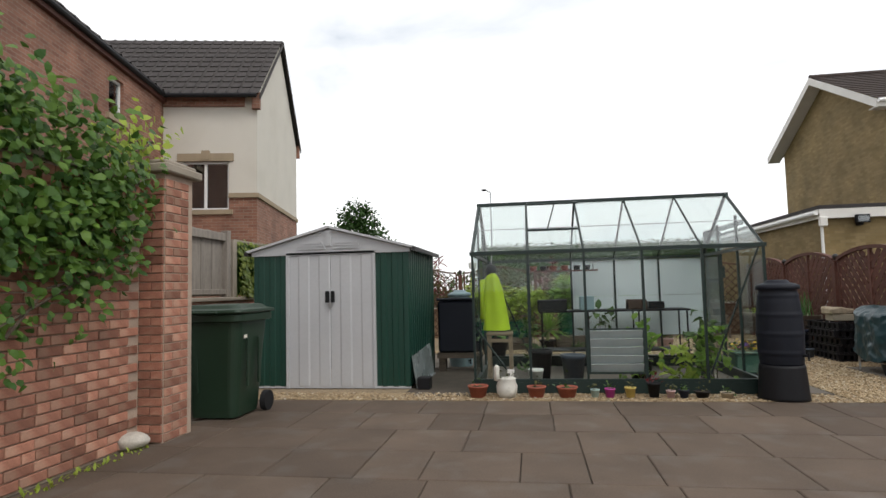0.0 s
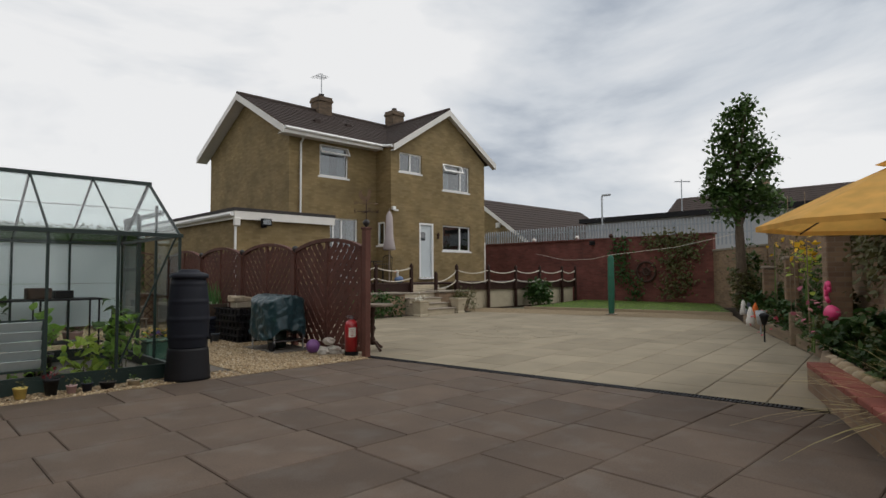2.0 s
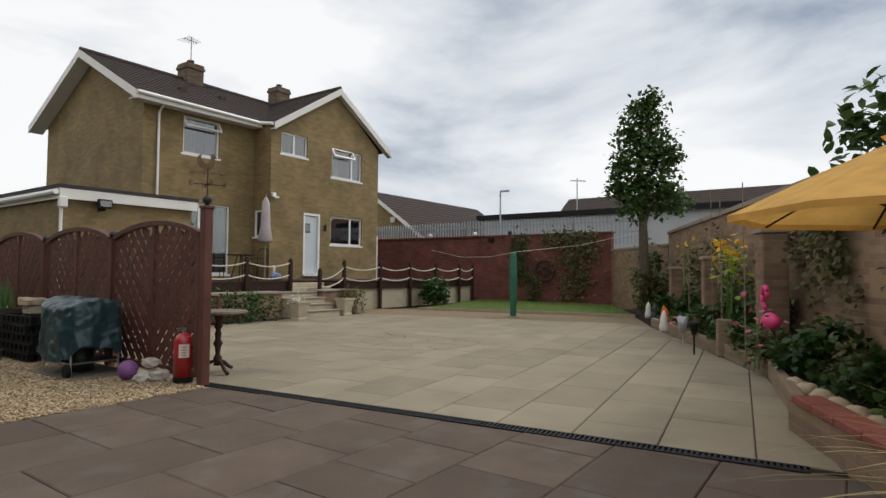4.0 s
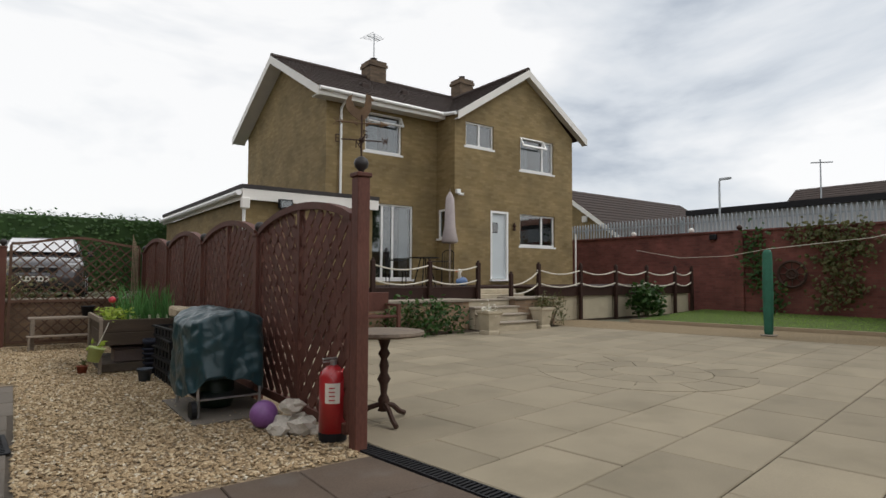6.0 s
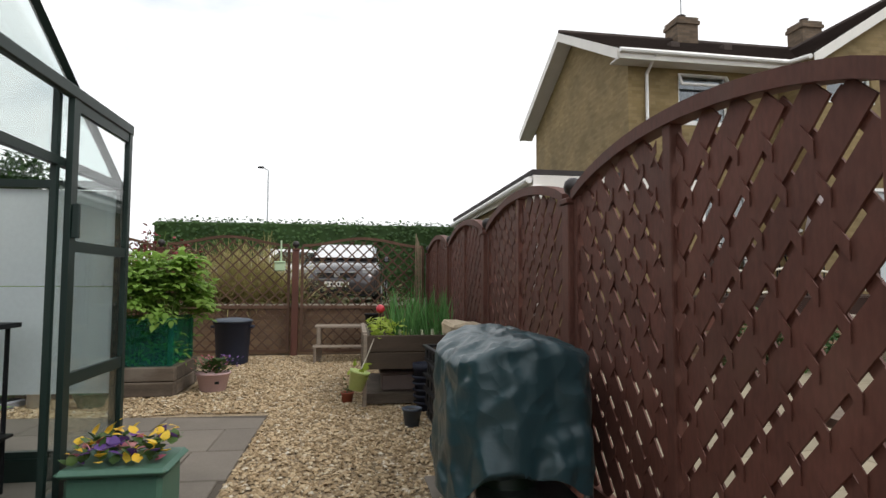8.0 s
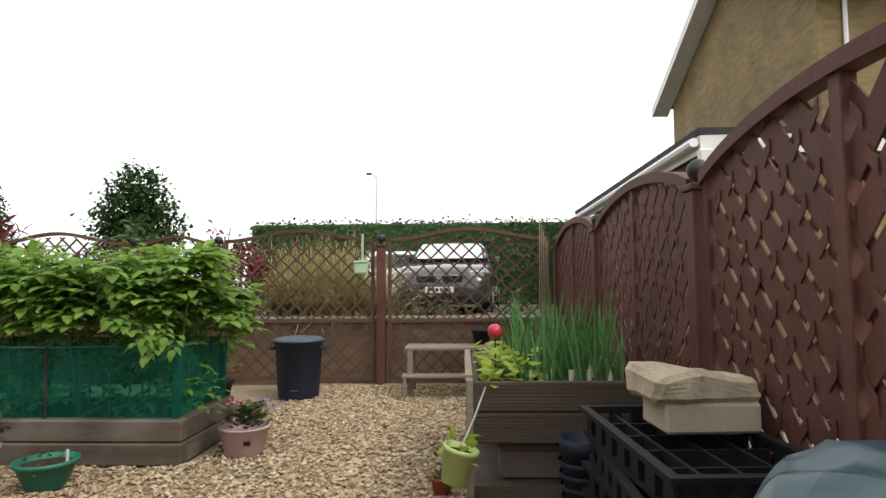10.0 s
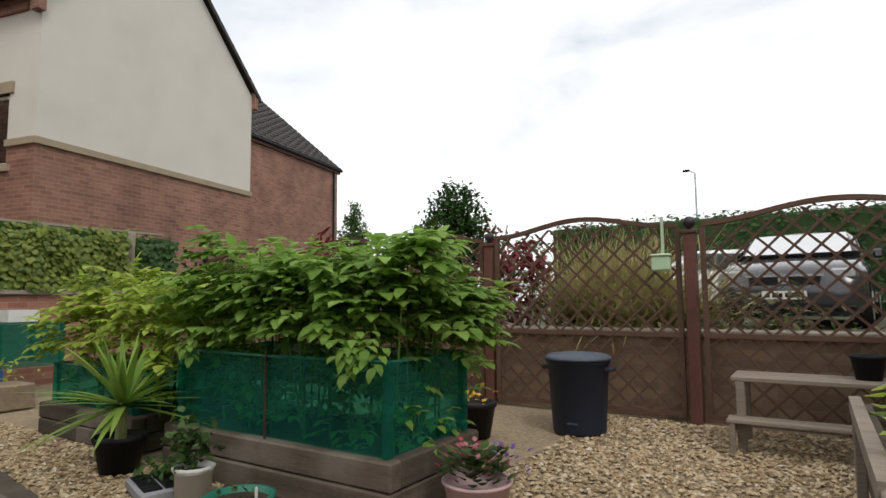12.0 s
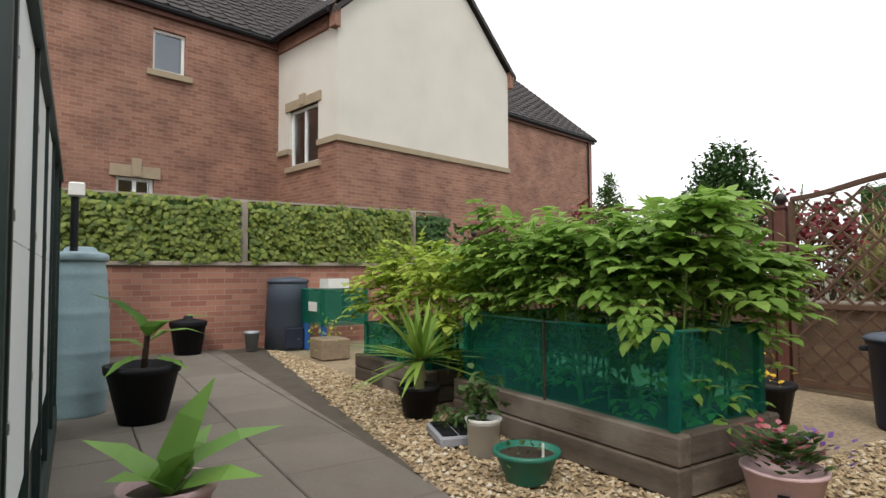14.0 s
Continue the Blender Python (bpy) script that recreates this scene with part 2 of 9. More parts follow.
UPVC = surface("white_upvc", (0.80, 0.80, 0.79), 0.35, 0.03, 2, 30, 0.0)
WHITE = surface("white_paint", (0.72, 0.70, 0.66), 0.5, 0.06, 3, 40, 0.05)
CURTAIN = surface("pale_curtain", (0.62, 0.62, 0.62), 0.9, 0.15, 2, 30, 0.2, stretch=(8, 8, 1))
# dark colour stands in for the unlit rooms behind the windows
ROOM = surface("painted_room_shade", (0.10, 0.09, 0.08), 0.9, 0.3, 1.5, 6, 0.0)
DOOR_BLUE = surface("pale_blue_door", (0.55, 0.60, 0.62), 0.4, 0.04, 2, 30, 0.0)
FENCE = surface("red_brown_stained_wood", (0.105, 0.042, 0.031), 0.62, 0.28, 5, 60, 0.35, rand=0.12, stretch=(1, 1, 0.35), stain=((0.14, 0.075, 0.055), 3, 0.4))
TRELLIS = surface("trellis_brown_wood", (0.10, 0.055, 0.036), 0.7, 0.25, 5, 60, 0.3, rand=0.1)
CAP = surface("dark_post_cap", (0.022, 0.018, 0.018), 0.5, 0.2, 6, 60, 0.1)
WOOD_GREY = surface("weathered_grey_wood", (0.24, 0.195, 0.155), 0.85, 0.25, 5, 40, 0.5, stretch=(0.4, 4, 4))
WOOD_FENCE = surface("silver_fence_wood", (0.25, 0.22, 0.19), 0.85, 0.25, 4, 40, 0.5, stretch=(4, 4, 0.4))
SLEEPER = surface("dark_sleeper_wood", (0.098, 0.076, 0.058), 0.85, 0.42, 4, 50, 0.9, stretch=(0.35, 5, 5), rand=0.25, stain=((0.20, 0.17, 0.14), 2.2, 0.55))
SLEEPER_PALE = surface("pale_sleeper_wood", (0.25, 0.19, 0.13), 0.85, 0.25, 4, 50, 0.5, stretch=(0.4, 4, 4))
DECKBOARD = surface("dark_ribbed_board", (0.085, 0.062, 0.045), 0.75, 0.25, 4, 50, 0.4, stretch=(0.4, 4, 4))
NET = None
GREEN_METAL = surface("green_shed_steel", (0.006, 0.043, 0.029), 0.42, 0.12, 2, 30, 0.05)
GREY_METAL = surface("pale_grey_shed_steel", (0.47, 0.475, 0.49), 0.45, 0.04, 2, 30, 0.05)
GREEN_FRAME = surface("dark_green_aluminium", (0.008, 0.021, 0.0175), 0.45, 0.15, 3, 40, 0.05)
BIN_GREEN = surface("dark_green_bin_plastic", (0.012, 0.032, 0.017), 0.45, 0.15, 3, 120, 0.08)
BUTT = surface("blue_black_plastic", (0.009, 0.011, 0.018), 0.58, 0.2, 3, 80, 0.1)
BLACK = surface("black_plastic", (0.008, 0.008, 0.010), 0.58, 0.2, 4, 60, 0.1)
NAVY = surface("navy_plastic", (0.020, 0.024, 0.042), 0.58, 0.15, 4, 60, 0.1)
SLATE_BLUE = surface("slate_blue_plastic", (0.055, 0.07, 0.095), 0.5, 0.12, 3, 60, 0.1)
BLUE_GREY = surface("faded_blue_butt", (0.24, 0.33, 0.36), 0.55, 0.12, 3, 60, 0.1)
TERRACOTTA = surface("terracotta", (0.33, 0.10, 0.065), 0.75, 0.15, 5, 60, 0.15)
PINK_POT = surface("pale_pink_pot", (0.55, 0.38, 0.38), 0.6, 0.1, 5, 60, 0.1)
GREEN_POT = surface("green_plastic_pot", (0.02, 0.15, 0.10), 0.45, 0.1, 4, 60, 0.05)
MINT = surface("mint_plastic", (0.42, 0.55, 0.36), 0.5, 0.08, 4, 60, 0.05)
LIME = surface("lime_pot", (0.48, 0.58, 0.22), 0.5, 0.1, 4, 60, 0.05)
MAGENTA = surface("magenta_pot", (0.50, 0.05, 0.32), 0.5, 0.1, 4, 60, 0.05)
YELLOW = surface("yellow_pot", (0.62, 0.48, 0.14), 0.6, 0.1, 4, 60, 0.05)
TURQ = surface("pale_turquoise_pot", (0.42, 0.58, 0.56), 0.5, 0.1, 4, 60, 0.05)
CERAMIC = surface("white_ceramic", (0.68, 0.66, 0.60), 0.3, 0.1, 6, 40, 0.05, stain=((0.30, 0.28, 0.22), 9, 0.6))
STONE_POT = surface("cast_stone", (0.45, 0.39, 0.29), 0.9, 0.15, 6, 80, 0.4)
ROCK = surface("pale_rock", (0.46, 0.38, 0.27), 0.9, 0.25, 7, 50, 0.7, dist=0.01)
ROCK_WHITE = surface("white_rock", (0.52, 0.48, 0.42), 0.9, 0.2, 9, 60, 0.6, dist=0.01)
RED_EXT = surface("red_enamel", (0.42, 0.022, 0.028), 0.3, 0.1, 3, 40, 0.03, coat=0.4)
LABEL = surface("pale_label", (0.70, 0.66, 0.58), 0.6, 0.1, 20, 90, 0.0)
BRICK_STACK = brickwork("sooty_chimney_brick", ((0.085, 0.058, 0.036), (0.14, 0.095, 0.06)), (0.10, 0.08, 0.06))
CHROME = surface("worn_steel", (0.45, 0.45, 0.46), 0.35, 0.15, 8, 60, 0.05, metal=0.9)
GALV = surface("galvanised_steel", (0.40, 0.42, 0.44), 0.5, 0.15, 4, 40, 0.05, metal=0.5)
PALISADE = surface("palisade_steel", (0.33, 0.37, 0.40), 0.55, 0.12, 3, 40, 0.0, metal=0.3)
IRON = surface("rusty_iron", (0.055, 0.03, 0.022), 0.7, 0.3, 12, 60, 0.4)
COVER = crumpled("dark_green_vinyl_cover", (0.018, 0.048, 0.058), 0.33)
HIVIS = surface("hi_vis_yellow", (0.45, 0.62, 0.03), 0.75, 0.12, 6, 40, 0.4)
ROPE = surface("white_rope", (0.62, 0.58, 0.50), 0.9, 0.15, 20, 90, 0.3)
DECK_BROWN = surface("dark_brown_deck", (0.032, 0.014, 0.010), 0.6, 0.25, 4, 50, 0.2)
CANVAS = surface("ochre_canvas", (0.78, 0.44, 0.10), 0.85, 0.06, 2, 60, 0.15)
CANVAS_GREY = surface("grey_canvas", (0.42, 0.37, 0.37), 0.9, 0.12, 4, 40, 0.3)
GREEN_POLE = surface("green_cover_sleeve", (0.03, 0.13, 0.085), 0.6, 0.2, 4, 30, 0.4)
PINK = surface("hot_pink_plastic", (0.72, 0.05, 0.20), 0.45, 0.1, 4, 40, 0.0)
ORANGE = surface("orange_paint", (0.70, 0.16, 0.03), 0.6, 0.15, 6, 40, 0.1)
PURPLE = surface("purple_ball", (0.22, 0.09, 0.27), 0.4, 0.15, 8, 40, 0.0)
CAR_GREY = surface("dark_grey_car_paint", (0.055, 0.05, 0.055), 0.25, 0.08, 2, 20, 0.0, metal=0.4, coat=0.8)
CAR_WHITE = surface("white_car_paint", (0.72, 0.72, 0.72), 0.25, 0.04, 2, 20, 0.0, coat=0.8)
SHADE_CLOTH = surface("windscreen_shade", (0.70, 0.71, 0.73), 0.45, 0.05, 2, 20, 0.1)
TYRE = surface("tyre_rubber", (0.015, 0.015, 0.016), 0.85, 0.15, 8, 60, 0.1)
GLASS = glass("clear_glass")
WINDOW = glass("window_glass", (0.55, 0.60, 0.62), 0.0, 0.16)
BARK = surface("grey_brown_bark", (0.11, 0.085, 0.062), 0.95, 0.35, 8, 50, 0.9, stretch=(3, 3, 0.7), dist=0.015)
STEM = surface("green_stem", (0.12, 0.20, 0.05), 0.6, 0.2, 8, 60, 0.1)
STRAW = leafy("dry_grass", (0.46, 0.38, 0.19), (0.30, 0.29, 0.11), 0.7, 0.3)
STRAW_PALE = leafy("pale_arching_grass", (0.52, 0.42, 0.22), (0.34, 0.30, 0.12), 0.7, 0.2)
LEAF_POTATO = leafy("potato_leaf", (0.17, 0.30, 0.05), (0.30, 0.46, 0.10), 0.55, 0.5)
LEAF_LIME = leafy("yellow_green_leaf", (0.29, 0.40, 0.05), (0.44, 0.53, 0.09), 0.5, 0.45)
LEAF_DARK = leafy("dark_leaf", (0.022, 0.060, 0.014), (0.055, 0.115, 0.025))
LEAF_MID = leafy("mid_green_leaf", (0.042, 0.088, 0.022), (0.09, 0.15, 0.04))
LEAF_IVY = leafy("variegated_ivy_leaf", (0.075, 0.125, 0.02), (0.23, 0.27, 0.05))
LEAF_CREEPER = leafy("creeper_leaf", (0.035, 0.095, 0.018), (0.13, 0.23, 0.035))
LEAF_OLIVE = leafy("dull_olive_leaf", (0.075, 0.085, 0.03), (0.14, 0.13, 0.05))
LEAF_RED = leafy("dark_red_leaf", (0.16, 0.025, 0.03), (0.26, 0.05, 0.06))
LEAF_ONION = leafy("onion_leaf", (0.06, 0.17, 0.045), (0.12, 0.27, 0.08))
LEAF_CANNA = leafy("canna_leaf", (0.13, 0.27, 0.05), (0.20, 0.36, 0.07), 0.4)
LEAF_YUCCA = leafy("sword_leaf", (0.16, 0.28, 0.045), (0.28, 0.40, 0.08), 0.45)
PETAL_RED = leafy("red_petal", (0.42, 0.04, 0.07), (0.55, 0.16, 0.18))
PETAL_PURPLE = leafy("purple_petal", (0.10, 0.05, 0.22), (0.20, 0.10, 0.34))
PETAL_YELLOW = leafy("yellow_petal", (0.78, 0.48, 0.03), (0.85, 0.60, 0.08))
PETAL_PINK = leafy("dusky_pink_petal", (0.42, 0.10, 0.18), (0.55, 0.25, 0.25))


def net_material():
    """Fine woven green mesh: half thread, half hole."""
    m, n, l, b = node_mat("green_debris_netting", 0.55)
    co, ns, mr = n.new("ShaderNodeTexCoord"), n.new("ShaderNodeTexNoise"), n.new("ShaderNodeMapRange")
    ns.inputs["Scale"].default_value, ns.inputs["Detail"].default_value = 4.0, 6
    l.new(co.outputs["Object"], ns.inputs["Vector"])
    mr.inputs["To Min"].default_value, mr.inputs["To Max"].default_value = 0.20, 0.46
    l.new(ns.outputs["Fac"], mr.inputs["Value"])
    b.inputs["Base Color"].default_value = (0.010, 0.15, 0.115, 1)
    tr, ms = n.new("ShaderNodeBsdfTransparent"), n.new("ShaderNodeMixShader")
    tr.inputs["Color"].default_value = (0.35, 0.85, 0.72, 1)
    l.new(mr.outputs["Result"], ms.inputs["Fac"])
    l.new(tr.outputs[0], ms.inputs[1])
    l.new(b.outputs[0], ms.inputs[2])
    l.new(ms.outputs[0], n["Material Output"].inputs["Surface"])
    return m


NET = net_material()


# ---------- mesh helpers ----------
def thing(name, x, y, z, label, category, rz=0.0, group="", kind=""):
    e = new(name)
    e.empty_display_size = 0.1
    e.matrix_basis = pose(x, y, z, 0, 0, rz)
    return tagged(e, label, category, group, kind)


def part(name, bm, material, parent=None, label="", smooth=False, kind=""):
    me = bpy.data.meshes.new(name)
    if len(bm.verts) < 6000:
        bmesh.ops.remove_doubles(bm, verts=bm.verts[:], dist=0.0004)
    bmesh.ops.recalc_face_normals(bm, faces=bm.faces[:])
    bm.to_mesh(me)
    bm.free()
    me.materials.append(material)
    if smooth:
        for p in me.polygons:
            p.use_smooth = True
    o = new(name, me)
    o.parent = parent
    return tagged(o, label, "", "", kind)


def shared(name, me, parent, m):
    o = new(name, me)
    o.parent = parent
    o.matrix_basis = m
    return o


def soup(name, verts, faces, material, parent=None, label="", kind="stuff"):
    me = bpy.data.meshes.new(name)
    me.from_pydata(verts, [], faces)
    me.materials.append(material)
    o = new(name, me)
    o.parent = parent
    return tagged(o, label, "", "", kind)


def box(bm, x0, x1, y0, y1, z0, z1, bev=0.0, m=None):
    vs = bmesh.ops.create_cube(bm, size=1.0)["verts"]
    for v in vs:
        v.co = Vector((x0 + (v.co.x + 0.5) * (x1 - x0), y0 + (v.co.y + 0.5) * (y1 - y0), z0 + (v.co.z + 0.5) * (z1 - z0)))
    if bev:
        es = list({e for v in vs for e in v.link_edges})
        vs = list({v for f in bmesh.ops.bevel(bm, geom=es, offset=bev, segments=1, affect="EDGES")["faces"] for v in f.verts} | {v for v in vs if v.is_valid})
    if m:
        bmesh.ops.transform(bm, matrix=m, verts=vs)
    return vs


def boxes(*rows, bev=0.0):
    bm = bmesh.new()
    for r in rows:
        box(bm, *r, bev=bev)
    return bm


def tube(bm, a, b, r0, r1=None, n=10):
    a, b = Vector(a), Vector(b)
    r1 = r0 if r1 is None else r1
    q = (b - a).to_track_quat("Z", "Y").to_matrix()
    rings = []
    for c, r in ((a, r0), (b, r1)):
        rings.append([bm.verts.new(c + q @ Vector((r * math.cos(2 * math.pi * i / n), r * math.sin(2 * math.pi * i / n), 0))) for i in range(n)])
    for i in range(n):
        bm.faces.new((rings[0][i], rings[0][(i + 1) % n], rings[1][(i + 1) % n], rings[1][i]))
    bm.faces.new(rings[0][::-1])
    bm.faces.new(rings[1])
    return bm


def tubes(*rows, n=8):
    bm = bmesh.new()
    for r in rows:
        tube(bm, *r, n=n)
    return bm


def wire(points, r, n=6):
    bm = bmesh.new()
    for a, b in zip(points, points[1:]):
        tube(bm, a, b, r, r, n)
    return bm


def lathe(profile, n=24, x=0.0, y=0.0, bm=None, wob=0.0):
    bm = bm or bmesh.new()
    rings = []
    for r, z in profile:
        rings.append([bm.verts.new((x + r * (1 + wob * math.sin(3 * i)) * math.cos(2 * math.pi * i / n), y + r * math.sin(2 * math.pi * i / n), z)) for i in range(n)] if r > 1e-5 else [bm.verts.new((x, y, z))])
    for a, b in zip(rings, rings[1:]):
        for i in range(n):
            j = (i + 1) % n
            if len(a) == 1 and len(b) == 1:
                continue
            if len(a) == 1:
                bm.faces.new((a[0], b[j], b[i]))
            elif len(b) == 1:
                bm.faces.new((a[i], a[j], b[0]))
            else:
                bm.faces.new((a[i], a[j], b[j], b[i]))
    return bm


def prism(poly, z0, z1, bm=None):
    """Upright prism over a polygon in plan."""
    bm = bm or bmesh.new()
    lo, hi = [bm.verts.new((x, y, z0)) for x, y in poly], [bm.verts.new((x, y, z1)) for x, y in poly]
    n = len(poly)
    bm.faces.new(lo[::-1])
    bm.faces.new(hi)
    for i in range(n):
        bm.faces.new((lo[i], lo[(i + 1) % n], hi[(i + 1) % n], hi[i]))
    return bm


def slabbed(poly3, off, bm=None):
    """A flat polygon in space given thickness along off."""
    bm = bm or bmesh.new()
    off = Vector(off)
    lo, hi = [bm.verts.new(p) for p in poly3], [bm.verts.new(Vector(p) + off) for p in poly3]
    n = len(poly3)
    bm.faces.new(lo[::-1])
    bm.faces.new(hi)
    for i in range(n):
        bm.faces.new((lo[i], lo[(i + 1) % n], hi[(i + 1) % n], hi[i]))
    return bm


def blob(r, seed, n=2, sx=1.0, sy=1.0, sz=1.0, amp=0.25, freq=1.6, bm=None, at=(0, 0, 0)):
    own = bmesh.new()
    bmesh.ops.create_icosphere(own, subdivisions=n, radius=1.0)
    for v in own.verts:
        k = 1 + amp * noise.noise(v.co * freq + Vector((seed * 7.1, seed * 3.3, seed)))
        v.co = Vector((v.co.x * r * sx * k, v.co.y * r * sy * k, v.co.z * r * sz * k)) + Vector(at)
    return own


rng = random.Random(5)


class Leaves:
    """Collects many small bent leaves into one mesh."""

    def __init__(self):
        self.v, self.f = [], []

    def leaf(self, p, d, up, length, width, bend=0.25):
        d = Vector(d).normalized()
        side = d.cross(Vector(up))
        side = side.normalized() if side.length > 1e-4 else Vector((1, 0, 0))
        nrm = side.cross(d)
        p, i = Vector(p), len(self.v)
        m1, m2, tip = p + d * length * 0.28 + nrm * length * bend * 0.3, p + d * length * 0.66 + nrm * length * bend * 0.1, p + d * length - nrm * length * bend * 0.5
        s1, s2 = side * width * 0.48, side * width * 0.40
        self.v += [p, m1 + s1, m1 - s1, m2 + s2, m2 - s2, tip]
        self.f += [(i, i + 1, i + 2), (i + 1, i + 3, i + 4), (i + 1, i + 4, i + 2), (i + 3, i + 5, i + 4)]

    def blade(self, p, d, length, width, droop=0.5, seg=4):
        """A long strap leaf that arches over."""
        d = Vector(d).normalized()
        side = d.cross(Vector((0, 0, 1)))
        side = side.normalized() if side.length > 1e-3 else Vector((1, 0, 0))
        p, i = Vector(p), len(self.v)
        for k in range(seg + 1):
            u = k / seg
            c = p + d * length * u + Vector((0, 0, -droop * length * u * u)) + Vector((d.x, d.y, 0)) * droop * length * 0.4 * u * u
            w = width * (1 - u ** 2.2) * 0.5 + 0.0006
            self.v += [c - side * w, c + side * w]
        for k in range(seg):
            a = i + 2 * k
            self.f.append((a, a + 1, a + 3, a + 2))

    def around(self, c, n, spread, size, up=0.4, aspect=0.6):
        for _ in range(n):
            d = Vector((rng.gauss(0, 1), rng.gauss(0, 1), rng.gauss(up, 0.8)))
            p = Vector(c) + Vector((rng.gauss(0, spread), rng.gauss(0, spread), rng.gauss(0, spread)))
            s = size * rng.uniform(0.6, 1.3)
            self.leaf(p, d, (rng.gauss(0, .4), rng.gauss(0, .4), 1), s, s * aspect)

    def done(self, name, material, parent=None, label=""):
        return soup(name, self.v, self.f, material, parent, label)


def bush(name, x, y, z, label, category, rx, ry, h, n, size, material, seed=1, clumps=30, rz=0.0, group="", parent=None, stems=True, aspect=0.6):
    """Shrub: short stems and clumps of leaves filling an uneven rounded body."""
    r = random.Random(seed)
    e = parent or thing(name, x, y, z, label, category, rz, group)
    lv = Leaves()
    bm = bmesh.new()
    for k in range(clumps):
        a, u, w = r.uniform(0, 6.283), math.sqrt(r.random()), r.random()
        hh = h * (0.15 + 0.85 * w) * (1 - 0.35 * u * u)
        c = (rx * u * math.cos(a) * 0.9, ry * u * math.sin(a) * 0.9, hh)
        lv.around(c, max(1, n // clumps), 0.16 * (rx + ry) * 0.5 + 0.02, size, 0.35, aspect)
        if stems and k % 3 == 0:
            tube(bm, (c[0] * 0.2, c[1] * 0.2, 0), c, 0.008, 0.003, 5)
    if stems:
        part("stem_cluster", bm, BARK, e)
    else:
        bm.free()
    lv.done("leaves", material, e)
    return e


# ---------- ground ----------
PATH_EDGE = [(-3.2, 7.86), (4.49, 7.86), (4.49, 9.5), (2.9, 9.56), (-3.2, 10.36)]
DRAIN = [(6.40, 5.46), (7.12, -0.08)]
ground = tagged(part("ground", prism([(-300, -300), (300, -300), (300, 300), (-300, 300)], -0.30, -0.06), VERGE), "rough open ground reaching the horizon", "ground", kind="structure")
patio_base = tagged(part("pavement_bedding", prism([(-2.6, -6), (6.6, -6), (7.8, -6), (7.12, -0.12), (6.42, 5.24), (-2.6, 5.24)], -0.06, -0.014), JOINT), "sandy bed under the grey flags", "pavement", kind="structure")
LIGHT_POLY = [(6.48, 5.46), (7.20, -0.08), (7.96, 0.22), (10.6, 0.70), (12.2, 1.50), (16.3, 3.62), (16.6, 4.5), (15.75, 8.0), (14.85, 11.25), (10.2, 11.25), (6.62, 11.25)]
light_base = tagged(part("terrace_bedding", prism(LIGHT_POLY, -0.06, -0.012), JOINT_LIGHT), "sandy bed under the cream slabs", "pavement", kind="structure")
gravel = tagged(part("gravel_ground", boxes((-3.2, 6.6, 5.24, 13.62, -0.06, -0.012)), GRAVEL_BED), "yellow-brown gravel covering the vegetable garden", "gravel", kind="structure")
path_base = tagged(part("path_bedding", prism(PATH_EDGE, -0.05, -0.008, boxes((3.86, 4.49, 5.72, 7.858, -0.05, -0.008), (-0.28, 0.58, 5.6, 7.8, -0.05, 0.0))), JOINT), "mortar bed of the garden path", "pavement", kind="structure")
gravel_far = tagged(part("gravel_strip", prism([(16.32, 3.62), (18.75, 4.7), (17.3, 11.0), (16.8, 12.4), (14.5, 12.4), (14.87, 11.25), (15.77, 8.0), (16.62, 4.5)], -0.06, -0.004), GRAVEL_FINE), "strip of fine brown gravel beside the lawn", "gravel", kind="structure")
lawn = tagged(part("lawn", prism([(18.75, 4.7), (23.75, 7.0), (23.75, 12.6), (22.3, 12.35), (17.3, 11.0)], -0.06, 0.05), LAWN), "small mown green lawn", "lawn", kind="structure")
lawn_edge = tagged(part("lawn_edging", slabbed([(18.75, 4.7, -0.05), (17.3, 11.0, -0.05), (17.3, 11.0, 0.08), (18.75, 4.7, 0.08)], (-0.08, -0.01, 0)), STONE_BAND), "pale stone edging along the lawn", "edging", kind="structure")
deck_ground = tagged(part("raised_ground", boxes((8.2, 15, 11.3, 16, -0.06, -0.004), (13.9, 23.7, 12.36, 30, -0.06, -0.003)), EARTH), "bare ground under the house terrace", "ground", kind="structure")
front_ground = tagged(part("front_garden_ground", boxes((-40, 8.1, 13.78, 90, -0.06, 0.60)), VERGE), "raised drive and front garden behind the trellis", "ground", kind="structure")
nb_ground = tagged(part("neighbour_ground", boxes((-60, -3.45, -20, 13.77, -0.06, 0.55)), VERGE), "neighbouring plot at a higher level", "ground", kind="structure")
bed_soil = tagged(part("border_soil", prism([(4.6, -1.5), (7.95, 0.12), (10.6, 0.60), (12.2, 1.40), (16.3, 3.52), (18.75, 4.62), (20.6, 5.6), (21.2, 4.5), (12.3, 0.55), (4.8, -2.6)], -0.06, 0.10), EARTH), "dark soil of the flower border", "soil", kind="structure")

# ---------- drain channel ----------
drain = thing("drain_channel", *DRAIN[0], 0, "black slotted drain channel between the two terraces", "drain", rz=math.degrees(math.atan2(DRAIN[1][1] - DRAIN[0][1], DRAIN[1][0] - DRAIN[0][0])))
part("channel", boxes((0, 5.4, -0.065, 0.065, -0.055, -0.014)), BLACK, drain)
grate_bm = bmesh.new()
for i in range(150):
    box(grate_bm, i * 0.036, i * 0.036 + 0.018, -0.052, 0.052, -0.0138, 0.001)
for s in (-0.065, 0.052):
    box(grate_bm, 0, 5.4, s, s + 0.013, -0.0138, 0.002)
part("grate", grate_bm, BLACK, drain)


